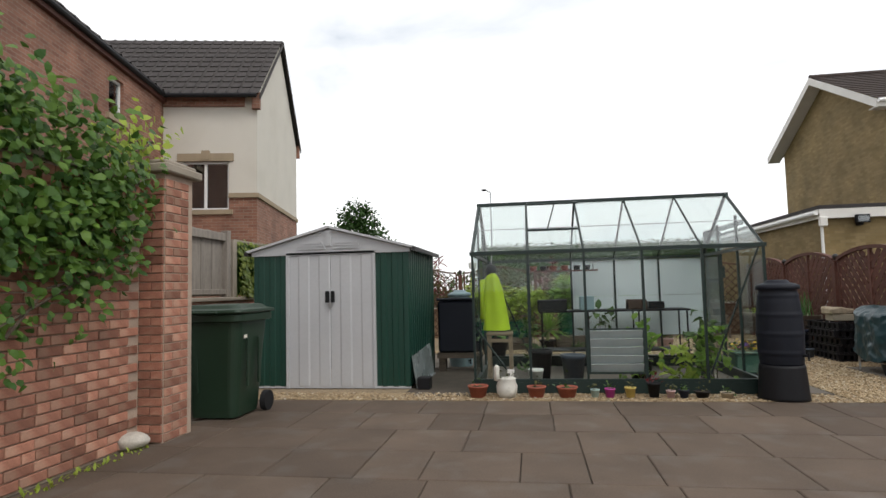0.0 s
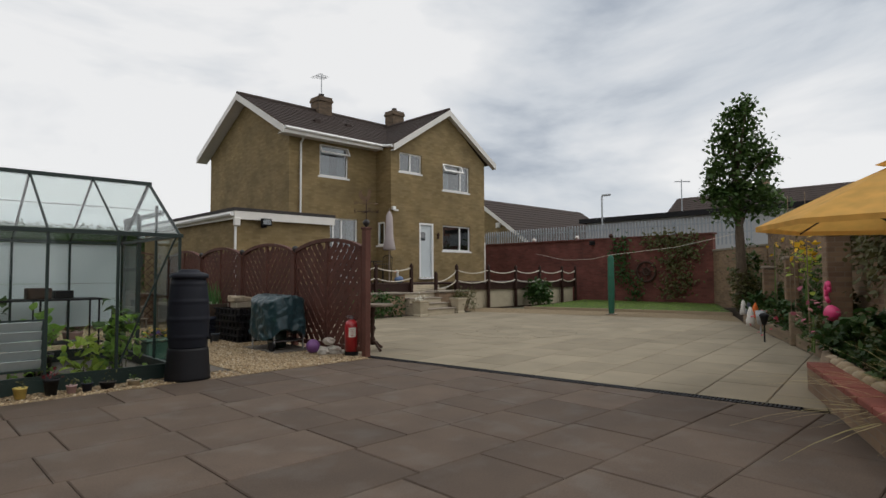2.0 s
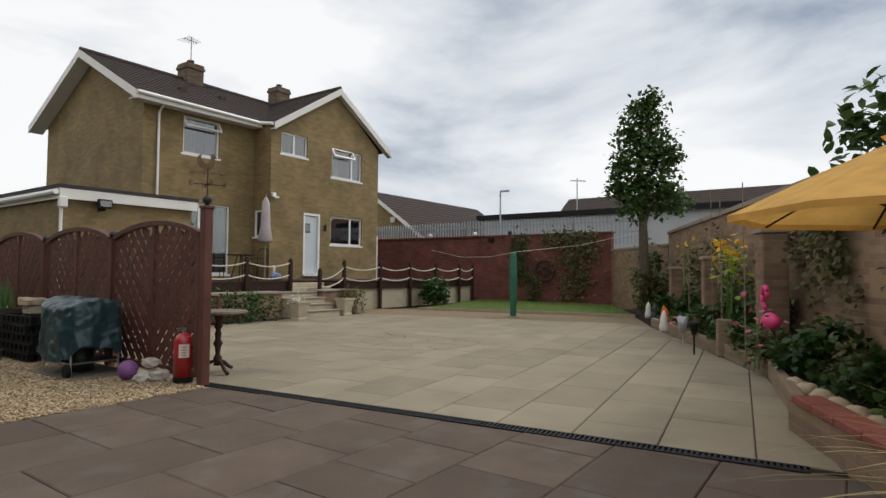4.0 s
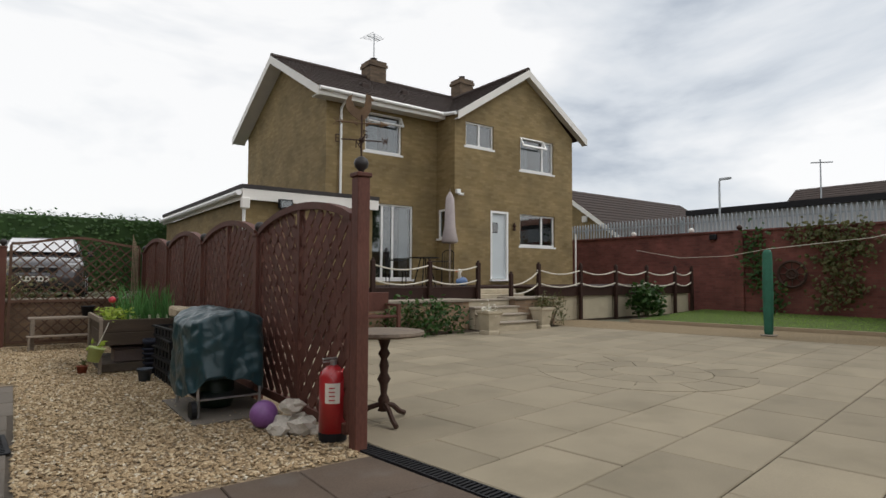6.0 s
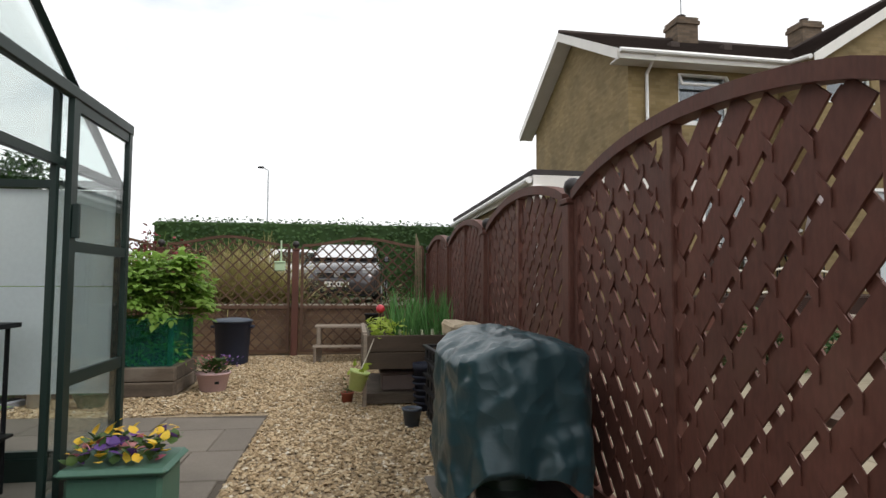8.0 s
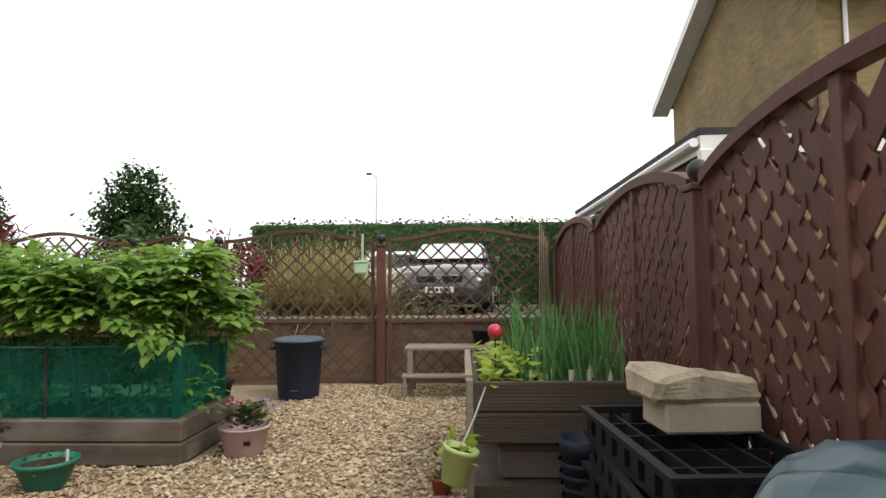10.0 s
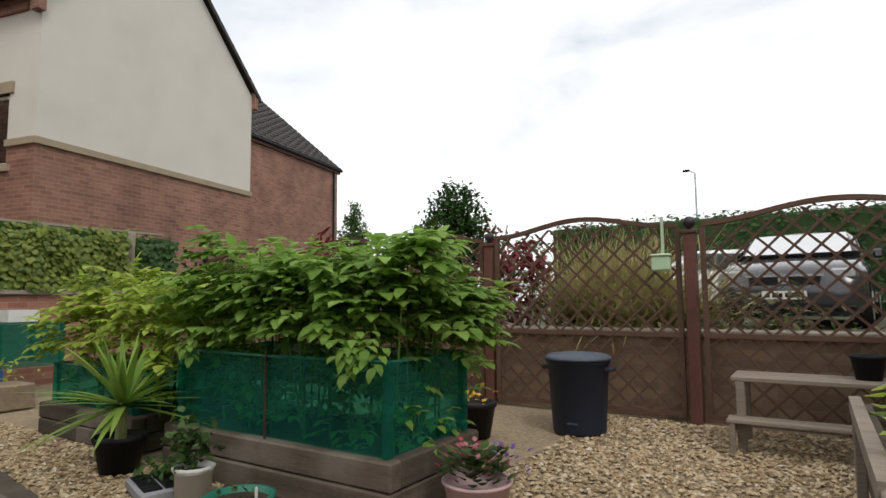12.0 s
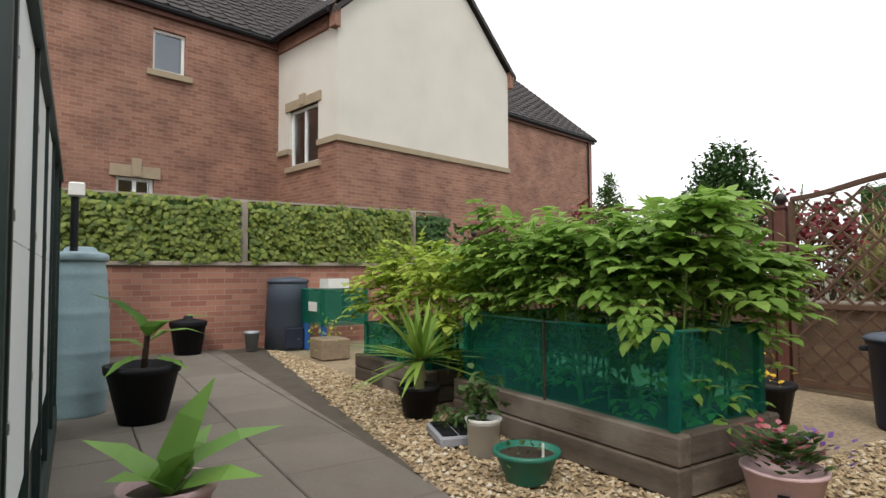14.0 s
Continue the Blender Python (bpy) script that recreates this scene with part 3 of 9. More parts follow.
# ---------- windows and doors of houses ----------
def window(name, parent, axis, pos, u0, u1, z0, z1, face, casements=(0.5,), open_top=None, depth=0.09, curtain=False):
    """A uPVC window on a wall plane; axis 'y': wall faces -y at y=pos, spans x; axis 'x': wall faces +x or -x (face)."""
    def bx(bm, a0, a1, d0, d1, c0, c1):
        if axis == "y":
            box(bm, a0, a1, pos + d0 * face, pos + d1 * face, c0, c1) if face > 0 else box(bm, a0, a1, pos - d1, pos - d0, c0, c1)
        else:
            box(bm, pos + min(d0 * face, d1 * face), pos + max(d0 * face, d1 * face), a0, a1, c0, c1)
    f = 0.055
    w = bmesh.new()
    for a0, a1, c0, c1 in ((u0, u0 + f, z0, z1), (u1 - f, u1, z0, z1), (u0 + f, u1 - f, z0, z0 + f), (u0 + f, u1 - f, z1 - f, z1)):
        bx(w, a0, a1, -0.02, 0.05, c0, c1)
    for c in casements:
        m = u0 + (u1 - u0) * c
        bx(w, m - f * 0.6, m + f * 0.6, -0.018, 0.048, z0 + f, z1 - f)
    win = part(name, w, UPVC, parent, "white plastic window")
    g = bmesh.new()
    bx(g, u0 + f, u1 - f, 0.012, 0.018, z0 + f, z1 - f)
    part("pane", g, WINDOW, win)
    s = bmesh.new()
    bx(s, u0 - 0.06, u1 + 0.06, -0.02, 0.11, z0 - 0.06, z0)
    part("sill", s, UPVC, win)
    # thin board close behind the pane, its dark colour giving the indoor shade
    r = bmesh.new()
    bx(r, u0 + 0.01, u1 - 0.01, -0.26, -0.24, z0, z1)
    part("room_shade_board", r, ROOM, win)
    if curtain:
        c = bmesh.new()
        for k in range(10):
            a = u0 + 0.06 + k * 0.045
            bx(c, a, a + 0.04, -0.12 - 0.02 * (k % 2), -0.10, z0 + 0.03, z1 - 0.03)
            a = u1 - 0.06 - k * 0.03
            bx(c, a - 0.026, a, -0.12 - 0.02 * (k % 2), -0.10, z0 + 0.03, z1 - 0.03)
        part("curtain", c, CURTAIN, win)
    if open_top:
        a0, a1 = u0 + (u1 - u0) * open_top[0], u0 + (u1 - u0) * open_top[1]
        o = bmesh.new()
        bx(o, a0, a1, 0.05, 0.09, z1 - 0.36, z1 - 0.30)
        bx(o, a0, a1, 0.05, 0.09, z1 - 0.06, z1)
        bx(o, a0, a0 + 0.05, 0.05, 0.09, z1 - 0.30, z1 - 0.06)
        bx(o, a1 - 0.05, a1, 0.05, 0.09, z1 - 0.30, z1 - 0.06)
        tilt = Matrix.Translation((0, pos - 0.05 if axis == "y" else 0, z1)) @ Matrix.Rotation(radians(-28 if axis == "y" else 0), 4, "X") @ Matrix.Translation((0, -(pos - 0.05) if axis == "y" else 0, -z1))
        bmesh.ops.transform(o, matrix=tilt, verts=o.verts[:])
        part("open_vent", o, UPVC, win)
    return win


def tiled_slope(a, b, c, d, rows, bm=None, lap=0.03, cols=0):
    """Roof slope from eave a-b up to ridge d-c as lapped courses."""
    bm = bm or bmesh.new()
    a, b, c, d = Vector(a), Vector(b), Vector(c), Vector(d)
    nrm = (b - a).cross(d - a).normalized()
    if nrm.z < 0:
        nrm = -nrm
    for i in range(rows):
        u0, u1 = i / rows, (i + 1.12) / rows
        u1 = min(u1, 1)
        p = [a.lerp(d, u0), b.lerp(c, u0), b.lerp(c, u1), a.lerp(d, u1)]
        vs = [bm.verts.new(q) for q in (p[0] + nrm * lap, p[1] + nrm * lap, p[2] + nrm * 0.004, p[3] + nrm * 0.004, p[0], p[1])]
        bm.faces.new(vs[:4])
        bm.faces.new((vs[4], vs[5], vs[1], vs[0]))
        if cols:
            for k in range(cols):
                t0, t1 = (k + 0.02) / cols, (k + 0.35) / cols
                q = [p[0].lerp(p[1], t0), p[0].lerp(p[1], t1), p[3].lerp(p[2], t1), p[3].lerp(p[2], t0)]
                w = [bm.verts.new(q[0] + nrm * (lap + 0.002)), bm.verts.new(q[1] + nrm * (lap + 0.002)), bm.verts.new(q[2] + nrm * 0.006), bm.verts.new(q[3] + nrm * 0.006)]
                m0, m1 = bm.verts.new(q[0].lerp(q[1], 0.5) + nrm * (lap + 0.035)), bm.verts.new(q[3].lerp(q[2], 0.5) + nrm * 0.039)
                bm.faces.new((w[0], m0, m1, w[3]))
                bm.faces.new((m0, w[1], w[2], m1))
    return bm


# ---------- buff brick house ----------
house = thing("house", 0.15, -0.02, 0.06, "two-storey buff brick house with brown tiled roof and white bargeboards", "house")
MX0, MX1, MY0, MY1 = 11.0, 19.95, 16.25, 22.75
BX0, BX1, BY = 14.72, 19.95, 15.35
BL, BR, BE = 14.68, 20.5, 5.97
EAVE = 6.05


def pierced(bm, axis, pos, thick, u0, u1, z0, z1, holes):
    """Wall with rectangular holes (u0, u1, z0, z1), built of upright strips that butt together."""
    us = sorted({u0, u1, *[h[0] for h in holes], *[h[1] for h in holes]})
    for a, b in zip(us, us[1:]):
        cut = sorted([(h[2], h[3]) for h in holes if h[0] <= a + 1e-6 and h[1] >= b - 1e-6])
        z = z0
        for c0, c1 in cut + [(z1, z1)]:
            if c0 - z > 1e-4:
                if axis == "y":
                    box(bm, a, b, pos, pos + thick, z, c0)
                else:
                    box(bm, pos, pos + thick, a, b, z, c0)
            z = c1


W1 = (12.2, 13.42, 4.66, 5.78)
PD = (12.05, 13.85, 1.0, 3.18)
W2, W3, W4, BD = (15.14, 16.26, 5.05, 5.79), (17.43, 18.99, 4.56, 5.64), (17.41, 19.04, 2.09, 3.12), (16.14, 16.89, 0.98, 3.14)
SW = (15.72, 16.12, 2.24, 3.12)
hw = bmesh.new()
pierced(hw, "y", MY0, 0.28, MX0, BX0, -0.05, EAVE + 0.12, [W1, PD])
pierced(hw, "y", BY, 0.28, BX0, BX1, -0.05, BE - 0.04, [W2, W3, W4, BD])
pierced(hw, "x", BX0, 0.28, BY + 0.28, MY0 - 0.003, -0.05, BE - 0.04, [SW])
box(hw, MX0, MX0 + 0.28, MY0 + 0.28, MY1, -0.05, EAVE + 0.12)
box(hw, MX1 - 0.28, MX1, BY + 0.28, MY1, -0.05, EAVE + 0.12)
box(hw, MX0 + 0.28, MX1 - 0.28, MY1 - 0.28, MY1, -0.05, EAVE + 0.12)
RZ, GZ = 7.97, 7.84
MYC, BXC = 19.44, 17.62
slabbed([(MX0, MY0, EAVE + 0.12), (MX0, MY1, EAVE + 0.12), (MX0, MYC, RZ - 0.1)], (0.28, 0, 0), hw)
slabbed([(MX1 - 0.28, MY0, EAVE + 0.12), (MX1 - 0.28, MY1, EAVE + 0.12), (MX1 - 0.28, MYC, RZ - 0.1)], (0.28, 0, 0), hw)
slabbed([(BX0, BY, BE - 0.04), (BX1, BY, BE - 0.04), (BXC, BY, GZ - 0.12)], (0, 0.28, 0), hw)
part("wall", hw, BRICK_BUFF, house)
sold = bmesh.new()
for k in range(9):
    box(sold, BD[0] - 0.02 + k * 0.083, BD[0] + 0.055 + k * 0.083, BY - 0.006, BY + 0.1, BD[3], BD[3] + 0.22)
part("soldier_course", sold, BRICK_BUFF, house, "upright bricks over the back door")
sold = bmesh.new()
for k in range(21):
    box(sold, W4[0] + k * 0.083, W4[0] + 0.075 + k * 0.083, BY - 0.006, BY + 0.1, W4[3], W4[3] + 0.16)
part("soldier_course", sold, BRICK_BUFF, house)
ov, dp = 0.42, 0.42
rf = tiled_slope((MX0 - ov, MY0 - dp, EAVE + 0.02), (MX1 + 0.2, MY0 - dp, EAVE + 0.02), (MX1 + 0.2, MYC, RZ), (MX0 - ov, MYC, RZ), 14)
tiled_slope((MX0 - ov, MY1 + dp, EAVE + 0.02), (MX1 + 0.2, MY1 + dp, EAVE + 0.02), (MX1 + 0.2, MYC, RZ), (MX0 - ov, MYC, RZ), 14, rf)
tiled_slope((BL, BY - 0.18, BE), (BL, MYC, BE), (BXC, MYC, GZ), (BXC, BY - 0.18, GZ), 13, rf)
tiled_slope((BR, BY - 0.18, BE), (BR, MYC, BE), (BXC, MYC, GZ), (BXC, BY - 0.18, GZ), 13, rf)
roof = part("roof", rf, ROOF_TILE, house, "dark brown concrete tiles")
part("ridge_tile", tubes(((MX0 - ov, MYC, RZ + 0.0), (MX1 + 0.2, MYC, RZ + 0.0), 0.10), ((BXC, BY - 0.18, GZ + 0.0), (BXC, MYC, GZ + 0.0), 0.10)), ROOF_TILE, roof)


def barge(bm, p, q, drop, off):
    slabbed([p, q, (q[0], q[1], q[2] - drop), (p[0], p[1], p[2] - drop)], off, bm)


for p_, q_, o_ in (((MX0 - ov, MY0 - dp, EAVE + 0.02), (MX0 - ov, MYC, RZ), (-0.03, 0, 0)), ((MX0 - ov, MYC, RZ), (MX0 - ov, MY1 + dp, EAVE + 0.02), (-0.03, 0, 0)), ((BL, BY - 0.20, BE), (BXC, BY - 0.20, GZ), (0, -0.03, 0)), ((BXC, BY - 0.20, GZ), (BR, BY - 0.20, BE), (0, -0.03, 0))):
    bb = bmesh.new()
    barge(bb, p_, q_, 0.24, o_)
    part("bargeboard", bb, WHITE, house, "white painted bargeboard")
sf = bmesh.new()
box(sf, MX0 - ov, BX0 - 0.01, MY0 - dp, MY0 - 0.003, EAVE - 0.18, EAVE - 0.15)
box(sf, MX0 - ov, BX0 - 0.01, MY0 - dp - 0.025, MY0 - dp, EAVE - 0.20, EAVE + 0.0)
slabbed([(MX0 - ov, MY0 - dp, EAVE - 0.20), (MX0 - ov, MYC, RZ - 0.22), (MX0 - 0.003, MYC, RZ - 0.22), (MX0 - 0.003, MY0 - dp, EAVE - 0.20)], (0, 0, 0.02), sf)
slabbed([(MX0 - ov, MY1 + dp, EAVE - 0.20), (MX0 - ov, MYC, RZ - 0.22), (MX0 - 0.003, MYC, RZ - 0.22), (MX0 - 0.003, MY1 + dp, EAVE - 0.20)], (0, 0, 0.02), sf)
slabbed([(BL, BY - 0.2, BE - 0.22), (BXC, BY - 0.2, GZ - 0.22), (BXC, BY - 0.003, GZ - 0.22), (BL, BY - 0.003, BE - 0.22)], (0, 0, 0.02), sf)
slabbed([(BR, BY - 0.2, BE - 0.22), (BXC, BY - 0.2, GZ - 0.22), (BXC, BY - 0.003, GZ - 0.22), (BR, BY - 0.003, BE - 0.22)], (0, 0, 0.02), sf)
part("soffit", sf, WHITE, house)
part("gutter", tubes(((MX0 - ov, MY0 - dp - 0.07, EAVE - 0.03), (BL - 0.06, MY0 - dp - 0.07, EAVE - 0.05), 0.055), ((BL - 0.06, MY0 - dp - 0.07, EAVE - 0.05), (BL - 0.06, BY - 0.18, BE - 0.06), 0.055)), UPVC, house)
part("downpipe", tubes(((11.42, MY0 - dp - 0.06, EAVE - 0.06), (11.42, MY0 - 0.05, EAVE - 0.35), 0.036), ((11.42, MY0 - 0.05, EAVE - 0.33), (11.42, MY0 - 0.05, 3.0), 0.036)), UPVC, house)


def chimney(name, x0, x1, y0, y1, z0, z1, pots):
    bm = boxes((x0, x1, y0, y1, z0, z1 - 0.2), (x0 - 0.04, x1 + 0.04, y0 - 0.04, y1 + 0.04, z1 - 0.2, z1 - 0.1), (x0 - 0.01, x1 + 0.01, y0 - 0.01, y1 + 0.01, z1 - 0.1, z1))
    c = part(name, bm, BRICK_STACK, house, "weathered brown brick chimney stack")
    for px in pots:
        part("chimney_pot", lathe([(0.0, z1), (0.12, z1), (0.10, z1 + 0.16), (0.13, z1 + 0.17), (0.0, z1 + 0.18)], 14, px, (y0 + y1) / 2), ROOF_TILE, c)
    return c


chimney("chimney", 13.95, 14.58, 19.1, 19.75, 7.3, 8.56, (14.26,))
chimney("chimney", 17.82, 18.45, 19.0, 19.6, 7.2, 8.70, (18.13,))
aer = bmesh.new()
tube(aer, (14.26, 19.42, 8.5), (14.26, 19.42, 9.62), 0.02)
tube(aer, (13.86, 19.22, 9.40), (14.61, 19.62, 9.55), 0.013)
for k in range(7):
    u = k / 6
    c = Vector((13.86 + 0.75 * u, 19.22 + 0.4 * u, 9.40 + 0.15 * u))
    tube(aer, c + Vector((-0.10, 0.19, -0.05)) * (1.25 - u * 0.5), c - Vector((-0.10, 0.19, -0.05)) * (1.25 - u * 0.5), 0.008, 0.008, 5)
part("aerial", aer, GALV, house, "roof television aerial on a mast")
part("roof_vent", boxes((12.6, 12.85, 17.2, 17.4, 6.76, 6.95), bev=0.02), ROOF_TILE, roof)
part("roof_vent", boxes((14.3, 14.55, 17.6, 17.8, 6.98, 7.16), bev=0.02), ROOF_TILE, roof)

window("window", house, "y", MY0 + 0.10, *W1, -1, (), open_top=(0, 1), curtain=True)
window("window", house, "y", BY + 0.10, *W2, -1, (0.5,))
window("window", house, "y", BY + 0.10, *W3, -1, (0.68,), open_top=(0, 0.7), curtain=True)
window("window", house, "y", BY + 0.10, *W4, -1, (0.64,))
window("window", house, "x", BX0 + 0.05, *SW, -1, ())
pdw = window("patio_door", house, "y", MY0 + 0.10, *PD, -1, (0.42, 0.62), curtain=True)
bd = part("back_door", boxes((BD[0] + 0.07, BD[1] - 0.07, BY + 0.06, BY + 0.11, BD[2] + 0.04, BD[3] - 0.07)), DOOR_BLUE, house, "pale blue back door with a small dark pane")
part("door_frame", boxes((BD[0], BD[0] + 0.07, BY - 0.005, BY + 0.15, BD[2], BD[3]), (BD[1] - 0.07, BD[1], BY - 0.005, BY + 0.15, BD[2], BD[3]), (BD[0] + 0.07, BD[1] - 0.07, BY - 0.005, BY + 0.15, BD[3] - 0.07, BD[3])), UPVC, bd)
part("small_pane", boxes((BD[0] + 0.12, BD[0] + 0.36, BY + 0.050, BY + 0.058, 2.48, 2.76)), WINDOW, bd)
# black backing darkens the small pane in place of the unlit indoors
part("dark_pane_backing", boxes((BD[0] + 0.13, BD[0] + 0.35, BY + 0.052, BY + 0.058, 2.46, 2.78)), BLACK, bd)
part("threshold", boxes((BD[0] - 0.02, BD[1] + 0.02, BY - 0.1, BY + 0.1, BD[2] - 0.03, BD[2] + 0.03)), UPVC, bd)
part("security_light", boxes((14.74, 14.89, BY - 0.10, BY - 0.002, 3.55, 3.68), (14.79, 14.96, BY - 0.16, BY - 0.08, 3.50, 3.56), bev=0.01), UPVC, house)
part("wall_ornament", lathe([(0.0, 2.55), (0.05, 2.57), (0.03, 2.65), (0.06, 2.70), (0.02, 2.80), (0, 2.82)], 10, 17.12, BY - 0.05), IRON, house)

# flat-roofed garage extension
ext = thing("garage_extension", 0.09, 0.0, 0.03, "flat-roofed buff brick garage with white fascia", "garage")
EX0, EX1, EY0, EY1 = 8.22, 11.26, 14.02, 21.7
part("wall", boxes((EX0, EX1, EY0, EY0 + 0.25, -0.05, 2.72), (EX0, EX0 + 0.25, EY0 + 0.25, EY1, -0.05, 2.72), (EX1 - 0.25, EX1, EY0 + 0.25, MY0 - 0.01, -0.05, 2.72), (EX0 + 0.25, MX0 - 0.01, EY1 - 0.25, EY1, -0.05, 2.72)), BRICK_BUFF, ext)
part("fascia", boxes((EX0 - 0.10, EX1 + 0.10, EY0 - 0.12, EY0 - 0.09, 2.70, 2.93)), WHITE, ext, "white fascia board")
part("roof", boxes((EX0 - 0.12, EX1 + 0.12, EY0 - 0.13, MY0 - 0.003, 2.935, 3.02), (EX0 - 0.12, MX0 - 0.003, MY0 - 0.002, EY1 + 0.1, 2.935, 3.02), (EX0 + 0.02, EX1 - 0.02, EY0 - 0.08, EY0 + 0.2, 2.722, 2.934)), FELT, ext)
part("side_fascia", boxes((EX0 - 0.10, EX0 - 0.07, EY0 - 0.08, EY1, 2.70, 2.93)), WHITE, ext)
part("gutter", tubes(((EX0 - 0.17, EY0 - 0.1, 2.84), (EX0 - 0.17, EY1, 2.80), 0.06)), UPVC, ext)
part("hopper", boxes((EX0 - 0.15, EX0 + 0.03, EY0 - 0.22, EY0 - 0.125, 2.50, 2.74), bev=0.02), WHITE, ext)
part("downpipe", tubes(((EX0 - 0.05, EY0 - 0.07, 2.6), (EX0 - 0.05, EY0 - 0.07, 0.0), 0.035)), UPVC, ext)
fl = part("floodlight", boxes((8.85, 9.15, EY0 - 0.28, EY0 - 0.18, 2.55, 2.75), (8.95, 9.05, EY0 - 0.18, EY0 - 0.003, 2.5, 2.6), bev=0.01), BLACK, ext)
part("lens", boxes((8.88, 9.12, EY0 - 0.286, EY0 - 0.281, 2.58, 2.72)), WINDOW, fl)

# ---------- neighbour's brick and render house ----------
nb = thing("house", -5.55, 12.43, 0.0, "red brick house with a cream rendered gable wing", "house", rz=12.6)
NZ = 0.5
WD, WL, NL = 2.33, 5.40, 13.6
BAND, NE = 3.80, 6.28
NWIN = (-1.85, -0.70, 3.38, 4.62)
nw = bmesh.new()
UW, GW = (-2.70, -2.08, 5.03, 5.87), (-3.30, -2.64, 1.95, 2.88)
pierced(nw, "x", -WD - 0.3, 0.3, -12, 0, NZ, NE + 0.1, [UW, GW, ])
box(nw, -WD - 0.3, -WD, 0, NL, NZ, NE + 0.1)
box(nw, -9.5, -WD - 0.3, NL - 0.3, NL, NZ, NE + 0.1)
pierced(nw, "y", 0, 0.28, -WD, 0, NZ, BAND - 0.12, [(NWIN[0], NWIN[1], NWIN[2], BAND)])
box(nw, -0.28, 0, 0.28, WL, NZ, BAND - 0.12)
box(nw, -WD, -0.28, WL - 0.28, WL, NZ, BAND - 0.12)
part("brick_wall", nw, BRICK_RED, nb)
rw = bmesh.new()
pierced(rw, "y", 0, 0.28, -WD, 0, BAND, NE, [(NWIN[0], NWIN[1], BAND - 0.1, NWIN[3])])
box(rw, -0.28, 0, 0.28, WL, BAND, NE)
slabbed([(0, 0, NE), (0, WL, NE), (0, WL / 2, 8.86)], (-0.28, 0, 0), rw)
part("render_wall", rw, RENDER_CREAM, nb, "cream rendered upper walls")
part("stone_band", boxes((-WD, NWIN[0] - 0.001, -0.05, 0.2, BAND - 0.118, BAND - 0.002), (NWIN[1] + 0.001, 0.05, -0.05, 0.2, BAND - 0.118, BAND - 0.002), (-0.2, 0.05, 0.2, WL + 0.03, BAND - 0.118, BAND - 0.002)), STONE_BAND, nb, "sandstone string course")
part("lintel", boxes((NWIN[0] - 0.12, NWIN[1] + 0.12, -0.04, 0.1, NWIN[3], NWIN[3] + 0.20), (-1.37, -1.17, -0.06, 0.05, NWIN[3] + 0.04, NWIN[3] + 0.27)), STONE_BAND, nb)
part("sill", boxes((NWIN[0] - 0.1, NWIN[1] + 0.1, -0.06, 0.1, NWIN[2] - 0.12, NWIN[2])), STONE_BAND, nb)
part("lintel", boxes((-WD - 0.05, -WD + 0.05, -3.42, -2.54, 2.88, 3.10), (-WD + 0.0, -WD + 0.07, -3.05, -2.89, 2.90, 3.24)), STONE_BAND, nb)
part("sill", boxes((-WD - 0.05, -WD + 0.07, -2.82, -1.96, 4.91, 5.028)), STONE_BAND, nb)
part("kneeler", boxes((-0.10, 0.10, -0.14, 0.0, NE - 0.33, NE + 0.1)), BRICK_RED, nb)
part("kneeler", boxes((-0.10, 0.10, WL, WL + 0.12, NE - 0.33, NE + 0.1)), BRICK_RED, nb)
part("corbel_course", boxes((-WD, -0.3, -0.05, -0.003, NE - 0.25, NE + 0.02)), BRICK_RED, nb)
nr = tiled_slope((-WD + 0.1, -12, NE + 0.05), (-WD + 0.1, NL + 0.15, NE + 0.05), (-7.0, NL + 0.15, 10.4), (-7.0, -12, 10.4), 22, cols=60)
tiled_slope((-11.5, -12, NE), (-11.5, NL + 0.15, NE), (-7.0, NL + 0.15, 10.4), (-7.0, -12, 10.4), 10, nr)
tiled_slope((-5.0, -0.22, NE + 0.02), (0.10, -0.22, NE + 0.02), (0.10, WL / 2, 8.96), (-5.2, WL / 2, 8.96), 11, nr, cols=18)
tiled_slope((0.10, WL + 0.22, NE + 0.02), (-5.0, WL + 0.22, NE + 0.02), (-5.2, WL / 2, 8.96), (0.10, WL / 2, 8.96), 11, nr)
part("roof", nr, ROOF_GREY, nb, "dark grey pantiles")
part("verge", slabbed([(0.11, -0.2, NE), (0.11, WL / 2, 8.93), (0.11, WL / 2, 8.81), (0.11, -0.2, NE - 0.12)], (0.03, 0, 0), slabbed([(0.11, WL + 0.2, NE), (0.11, WL / 2, 8.93), (0.11, WL / 2, 8.81), (0.11, WL + 0.2, NE - 0.12)], (0.03, 0, 0))), ROOF_GREY, nb)
part("gutter", tubes(((-WD + 0.12, -12, NE - 0.02), (-WD + 0.12, -0.25, NE - 0.02), 0.06), ((-WD + 0.12, WL + 0.25, NE - 0.02), (-WD + 0.12, NL + 0.15, NE - 0.02), 0.06), ((-WD + 0.12, -0.27, NE - 0.03), (0.05, -0.27, NE - 0.03), 0.06)), BLACK, nb)
part("eaves_board", boxes((-WD - 0.02, -WD + 0.09, -12, -0.01, NE - 0.16, NE - 0.02), (-WD - 0.02, -WD + 0.09, WL + 0.01, NL + 0.1, NE - 0.16, NE - 0.02)), FENCE, nb)
part("downpipe", tubes(((-WD + 0.06, NL - 0.35, NE - 0.1), (-WD + 0.06, NL - 0.35, NZ), 0.04)), BLACK, nb)
window("window", nb, "y", 0.12, *NWIN, -1, (0.48,))
window("window", nb, "x", -WD - 0.12, *UW, 1, ())
window("window", nb, "x", -WD - 0.12, *GW, 1, (0.5,))
